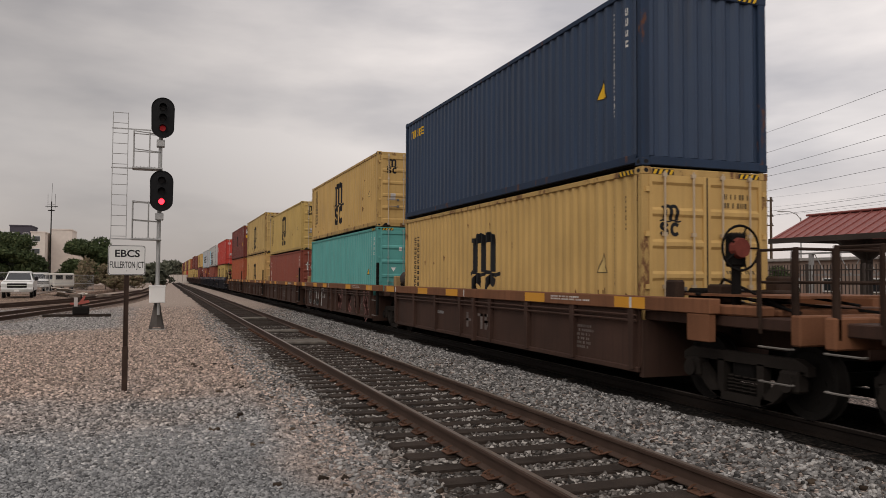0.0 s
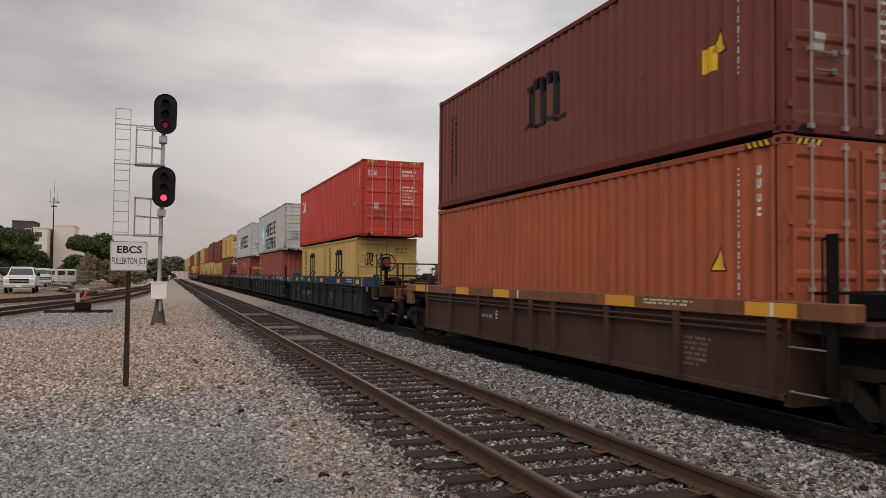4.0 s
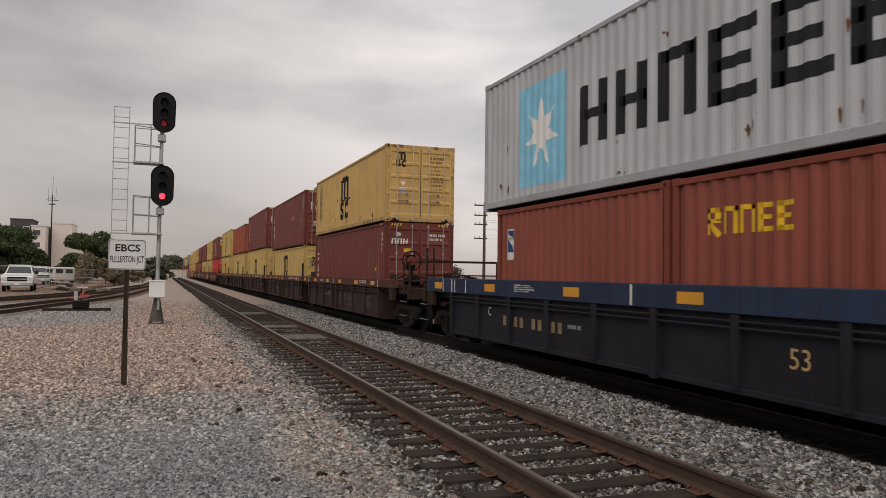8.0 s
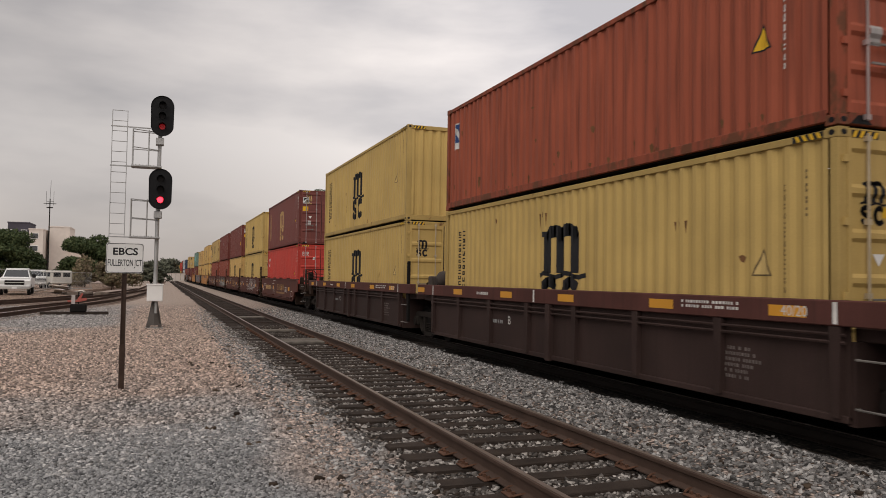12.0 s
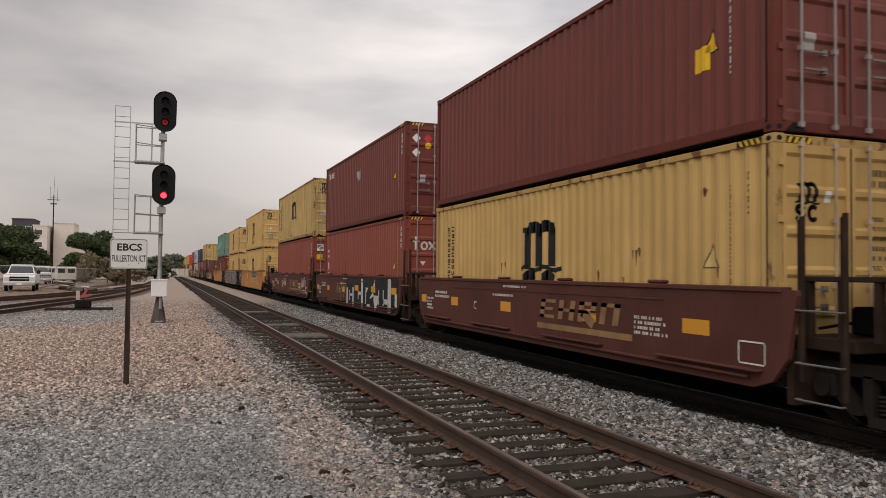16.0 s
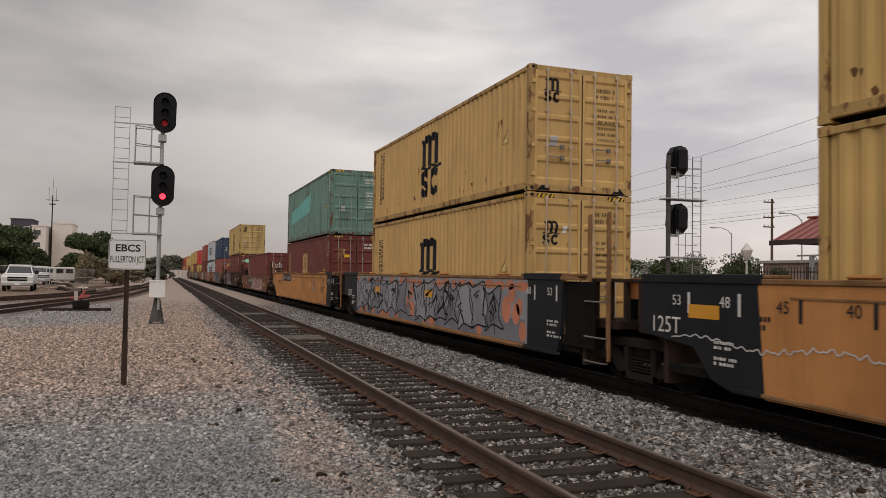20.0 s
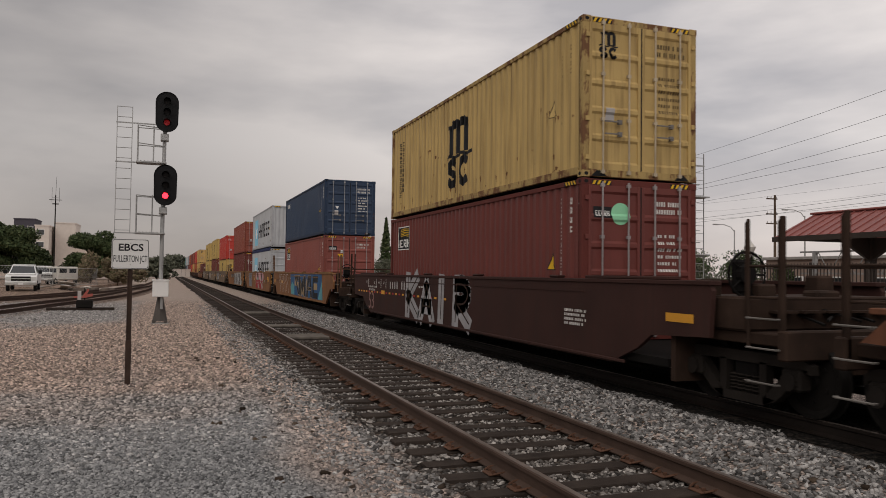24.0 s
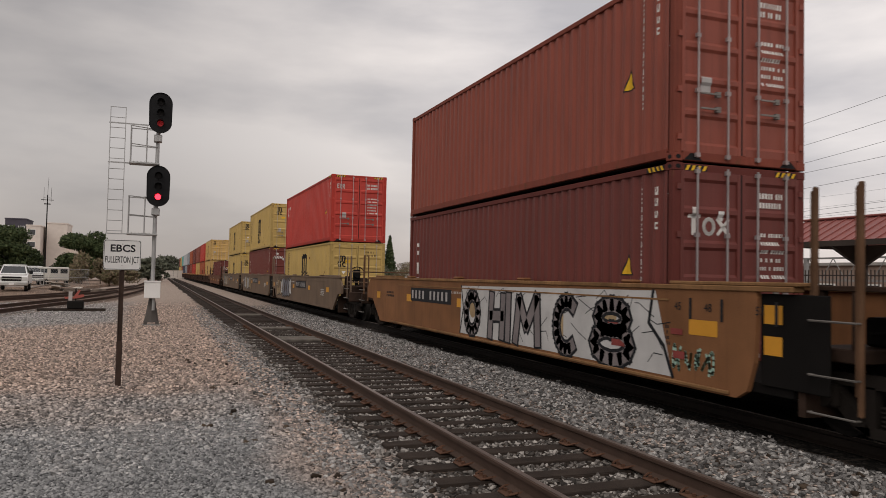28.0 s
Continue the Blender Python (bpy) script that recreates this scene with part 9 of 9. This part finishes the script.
def antenna():
    a = thing("antenna_mast", "thin dark radio mast with crossed aerials", "mast", at=(-22.2, 180, GZ))
    part("pole", Shape().tube((0, 0, 0), (0, 0, 17.6), 0.16, 8, 0.1).tube((0, 0, 17.6), (0.1, 0, 21.5), 0.03, 6).mesh("pole", M_DARKMETAL, True), a)
    for x in (-0.7, 0.7):
        part("aerial", Shape().tube((x, 0, 16.2), (x, 0, 19.2), 0.03, 6).tube((0, 0, 17.0), (x, 0, 17.0), 0.03, 6).mesh("aerial", M_DARKMETAL, True), a)
    part("crossarm", Shape().box(-1.2, 1.2, -0.06, 0.06, 16.5, 16.62).box(-0.6, 0.6, -0.2, 0.2, 15.6, 15.8).mesh("crossarm", M_DARKMETAL), a)


antenna()
wl_ = thing("boundary_wall", "white panelled boundary wall far up the line", "wall", at=(-3.0, 232, GZ))
for i in range(9):
    part("panel", cached("wallpanel", lambda: Shape().box(0, 1.15, 0, 0.2, 0, 2.3, 0.02).mesh("panel", M_STUCCO)), wl_, at=(i * 1.22, 0, 0))
part("cap", Shape().box(-0.05, 11, -0.06, 0.26, 2.3, 2.4).mesh("cap", M_STUCCO2), wl_)

# ---- station side: platform, canopy, fence, lamps, poles ----
M_CONC = MATS["concrete"]
pf = thing("platform", "grey concrete station platform beyond the tracks", "platform", kind="structure", me=Shape().box(18.8, 30, -30, 27, GZ - 0.05, 0.05, 0.02).mesh("platform", M_CONC))
M_REDROOF = paint("red_metal_roof", (0.25, 0.085, 0.075), rough=0.45, vary=0.1, streak=0.15)
M_BROWNPOST = paint("dark_bronze_paint", (0.05, 0.04, 0.035), rough=0.6, vary=0.2)


def canopy():
    c = thing("station_canopy", "open station canopy with a red standing-seam metal roof", "canopy", at=(26.0, 0, 0.05))
    ze, zr, y0, y1 = 3.3, 4.35, -14.0, 25.4
    s = Shape()
    for g in (-1, 1):
        q = [(g * 2.1, y0, ze), (g * 2.1, y1, ze), (0, y1 - 0.1, zr), (0, y0, zr)]
        s.poly(q if g > 0 else q[::-1])
        s.poly([(a, b, z - 0.08) for a, b, z in (q[::-1] if g > 0 else q)])
    part("roof", s.mesh("roof", M_REDROOF), c, "red standing-seam roof")
    seam = cached("seam", lambda: mend(Shape().extrude([(-2.1, ze - 0.0), (0, zr), (0, zr + 0.05), (-2.1, ze + 0.05)], lambda u, v, w: (u, w, v), 0.035).mesh("seam", M_REDROOF)))
    for i in range(78):
        y = y1 - 0.3 - i * 0.5
        part("seam", seam, c, at=(0, y, 0))
    part("ridge_cap", Shape().box(-0.14, 0.14, y0, y1, zr - 0.01, zr + 0.08, 0.03).mesh("ridge_cap", M_REDROOF), c)
    for g in (-1, 1):
        part("fascia", Shape().box(min(g * 2.1, g * 2.16), max(g * 2.1, g * 2.16), y0, y1, ze - 0.18, ze + 0.03).mesh("fascia", M_BROWNPOST), c)
    part("gable", Shape().poly([(-2.1, y1 - 0.05, ze - 0.1), (2.1, y1 - 0.05, ze - 0.1), (0, y1 - 0.15, zr)]).mesh("gable", M_BROWNPOST), c)
    for i in range(6):
        y = 22.5 - i * 6
        part("column", Shape().box(-0.16, 0.16, y - 0.16, y + 0.16, 0, ze, 0.02).mesh("column", M_BROWNPOST), c)
        b = Shape()
        for g in (-1, 1):
            b.extrude([(0, 2.3), (g * 1.7, ze - 0.08), (0, ze - 0.08)], lambda u, v, w: (u, y - 0.06 + w, v), 0.12)
            b.extrude([(0, 2.3), (g * 1.5, ze - 0.08), (0, ze - 0.08)], lambda u, v, w: (-0.06 + w, y + u, v), 0.12)
        part("bracket", mend(b.mesh("bracket", M_BROWNPOST)), c)


canopy()


def picket_fence():
    f = thing("picket_fence", "dark iron picket fence along the station platform", "fence", at=(20.0, 0, 0.05))
    post = Shape().box(-0.04, 0.04, -0.04, 0.04, 0, 2.15, 0.01).mesh("fence_post", M_BROWNPOST)
    pk = Shape().box(-0.012, 0.012, -0.012, 0.012, 0.1, 2.12).mesh("picket", M_BROWNPOST)
    for i in range(10):
        part("fence_post", post, f, at=(0, 2 + i * 2.2, 0))
    for i in range(145):
        part("picket", pk, f, at=(0, 2 + 0.1375 * i, 0))
    for z in (0.2, 1.1, 1.95):
        part("fence_rail", Shape().box(-0.02, 0.02, 2, 21.9, z - 0.02, z + 0.02).mesh("fence_rail", M_BROWNPOST), f)


picket_fence()


def lamp_post(x, y, h):
    p = thing("platform_lamp", "old-style platform lamp post with a pale lantern", "street lamp", at=(x, y, 0.05))
    part("pole", Shape().tube((0, 0, 0), (0, 0, h), 0.07, 10, 0.045).tube((0, 0, 0), (0, 0, 0.6), 0.13, 10, 0.1).mesh("pole", paint("pale_post", (0.45, 0.43, 0.40)), True), p)
    part("lantern", Shape().lathe((0, 0, h), [(0.05, 0.0), (0.12, 0.04), (0.26, 0.42), (0.24, 0.46), (0.1, 0.62), (0.03, 0.75), (0.0, 0.76)], 12).mesh("lantern", paint("milky_glass", (0.60, 0.57, 0.53), rough=0.3), True), p, "milky glass lantern")


lamp_post(24.2, 27.1, 2.55)


def street_lamp(x, y, h, turn):
    p = thing("street_lamp", "tall grey street lamp with a curved arm", "street lamp", at=pose(x, y, GZ, 0, 0, turn))
    part("pole", Shape().tube((0, 0, 0), (0, 0, h), 0.1, 10, 0.06).mesh("pole", M_GALV, True), p)
    part("arm", Shape().path([(0, 0, h - 0.2), (-0.5, 0, h + 0.3), (-1.4, 0, h + 0.55), (-2.4, 0, h + 0.55)], 0.04).mesh("arm", M_GALV, True), p)
    part("lamp_head", Shape().box(-2.9, -2.2, -0.13, 0.13, h + 0.46, h + 0.6, 0.04).mesh("lamp_head", M_GALV), p)


street_lamp(60.5, 60.0, 8.2, 0)
street_lamp(59.5, 69.0, 7.2, 0)


def utility_pole(x, y, h, arms):
    p = thing("utility_pole", "brown wooden utility pole with cross-arms and insulators", "utility pole", at=(x, y, GZ))
    part("pole", Shape().tube((0, 0, -0.2), (0, 0, h), 0.17, 10, 0.11).mesh("pole", M_BARK, True), p)
    for z in arms:
        a = part("crossarm", Shape().box(-1.1, 0.3, -0.06, 0.06, z - 0.06, z + 0.06).mesh("crossarm", M_BARK), p)
        for dx in (-1.0, -0.5, 0.2):
            part("insulator", Shape().tube((dx, 0, z + 0.06), (dx, 0, z + 0.26), 0.045, 8, 0.03).mesh("insulator", M_GALV), a)


utility_pole(30.0, 70.0, 9.2, (8.9, 7.9, 7.0, 5.6))
utility_pole(30.0, 4.0, 14.0, (13.6, 12.2, 9.2, 6.4))
utility_pole(60, 63.5, 10.6, (10.2, 8.6, 7.6))
utility_pole(60, 111, 13.2, (12.8, 11.8))
utility_pole(62, 20, 14.5, (14.1, 12.6, 11.4))


def wire(p, q, sag):
    w = thing("overhead_wire", "thin dark sagging overhead wire", "cable", group="overhead wires")
    pts = []
    for i in range(25):
        t = i / 24
        a = Vector(p).lerp(Vector(q), t)
        pts.append((a.x, a.y, a.z - 4 * sag * t * (1 - t)))
    part("strand", Shape().path(pts, 0.009, 4).mesh("strand", M_DARKMETAL, True), w)


for (ya, za), (yb, zb), sg in (((70, 8.6), (4, 13.0), 1.0), ((70, 7.7), (4, 11.8), 1.0), ((70, 6.9), (4, 10.6), 0.9), ((70, 7.1), (4, 8.9), 0.6), ((70, 6.2), (4, 8.2), 0.6), ((70, 5.7), (4, 6.4), 0.5), ((70, 5.3), (4, 6.0), 0.4)):
    wire((30, ya, za), (30, yb, zb), sg * 1.7)
for i, z in enumerate((9.9, 8.9, 8.0)):
    wire((60, 112, z + 3.6), (60, 63.5, z + 0.4), 0.9)
    wire((60, 63.5, z + 0.4), (62, 20, z + 3), 0.8)

# low station buildings beyond the canopy and yard wall
M_BLOCK = paint("tan_block_wall", (0.27, 0.20, 0.165), rough=0.9, vary=0.15)


def low_wall():
    w = thing("yard_wall", "long tan low station building with small windows beyond the platform", "building", at=(38, -20, GZ))
    part("wall", Shape().box(0, 6, 0, 61, 0, 3.1).mesh("wall", M_BLOCK), w)
    part("roof", Shape().box(-0.2, 6.2, -0.2, 61.2, 3.1, 3.3, 0.03).mesh("roof", M_CONC), w)
    for i in range(19):
        o = part("window", Shape().box(-0.05, 0.0, 0, 1.3, 1.2, 2.05).mesh("window", M_WHITE), w, at=(0, 2 + i * 3.1, 0))
        part("pane", Shape().box(-0.07, -0.052, 0.1, 1.2, 1.28, 1.97).mesh("pane", M_CARGLASS), o)


low_wall()


def truss():
    t = thing("footbridge_truss", "pale steel lattice truss behind the station canopy", "truss", at=(34, 0, GZ))
    m = paint("pale_steel", (0.24, 0.235, 0.23), rough=0.5, vary=0.2)
    for z in (2.2, 3.4):
        part("chord", Shape().box(-0.08, 0.08, -10, 34, z - 0.045, z + 0.045).mesh("chord", m), t)
    d = Shape().tube((0, 0, 2.2), (0, 0.8, 3.4), 0.025, 6).tube((0, 0.8, 3.4), (0, 1.6, 2.2), 0.025, 6).mesh("diagonal", m, True)
    for i in range(27):
        part("diagonal", d, t, at=(0, -9.6 + 1.6 * i, 0))
    for y in (-9, 2, 13, 24, 33):
        part("leg", Shape().box(-0.1, 0.1, y - 0.1, y + 0.1, 0, 3.4).mesh("leg", m), t)


truss()


def motions():
    """The whole train rolls towards -y at a steady speed; its wheels turn."""
    for ob, x, u, z in MOVING:
        walk(ob, [(0.0, Matrix.Translation((x, u, z))), (28.0, Matrix.Translation((x, u - SPEED * 28.0, z)))])
    rate = SPEED / WHEEL_R
    for w, y in WHEELS:
        walk(w, [(i / 24, Matrix.Translation((0, y, WHEEL_R)) @ Matrix.Rotation(rate * i / 24, 4, "X")) for i in range(673)])


motions()
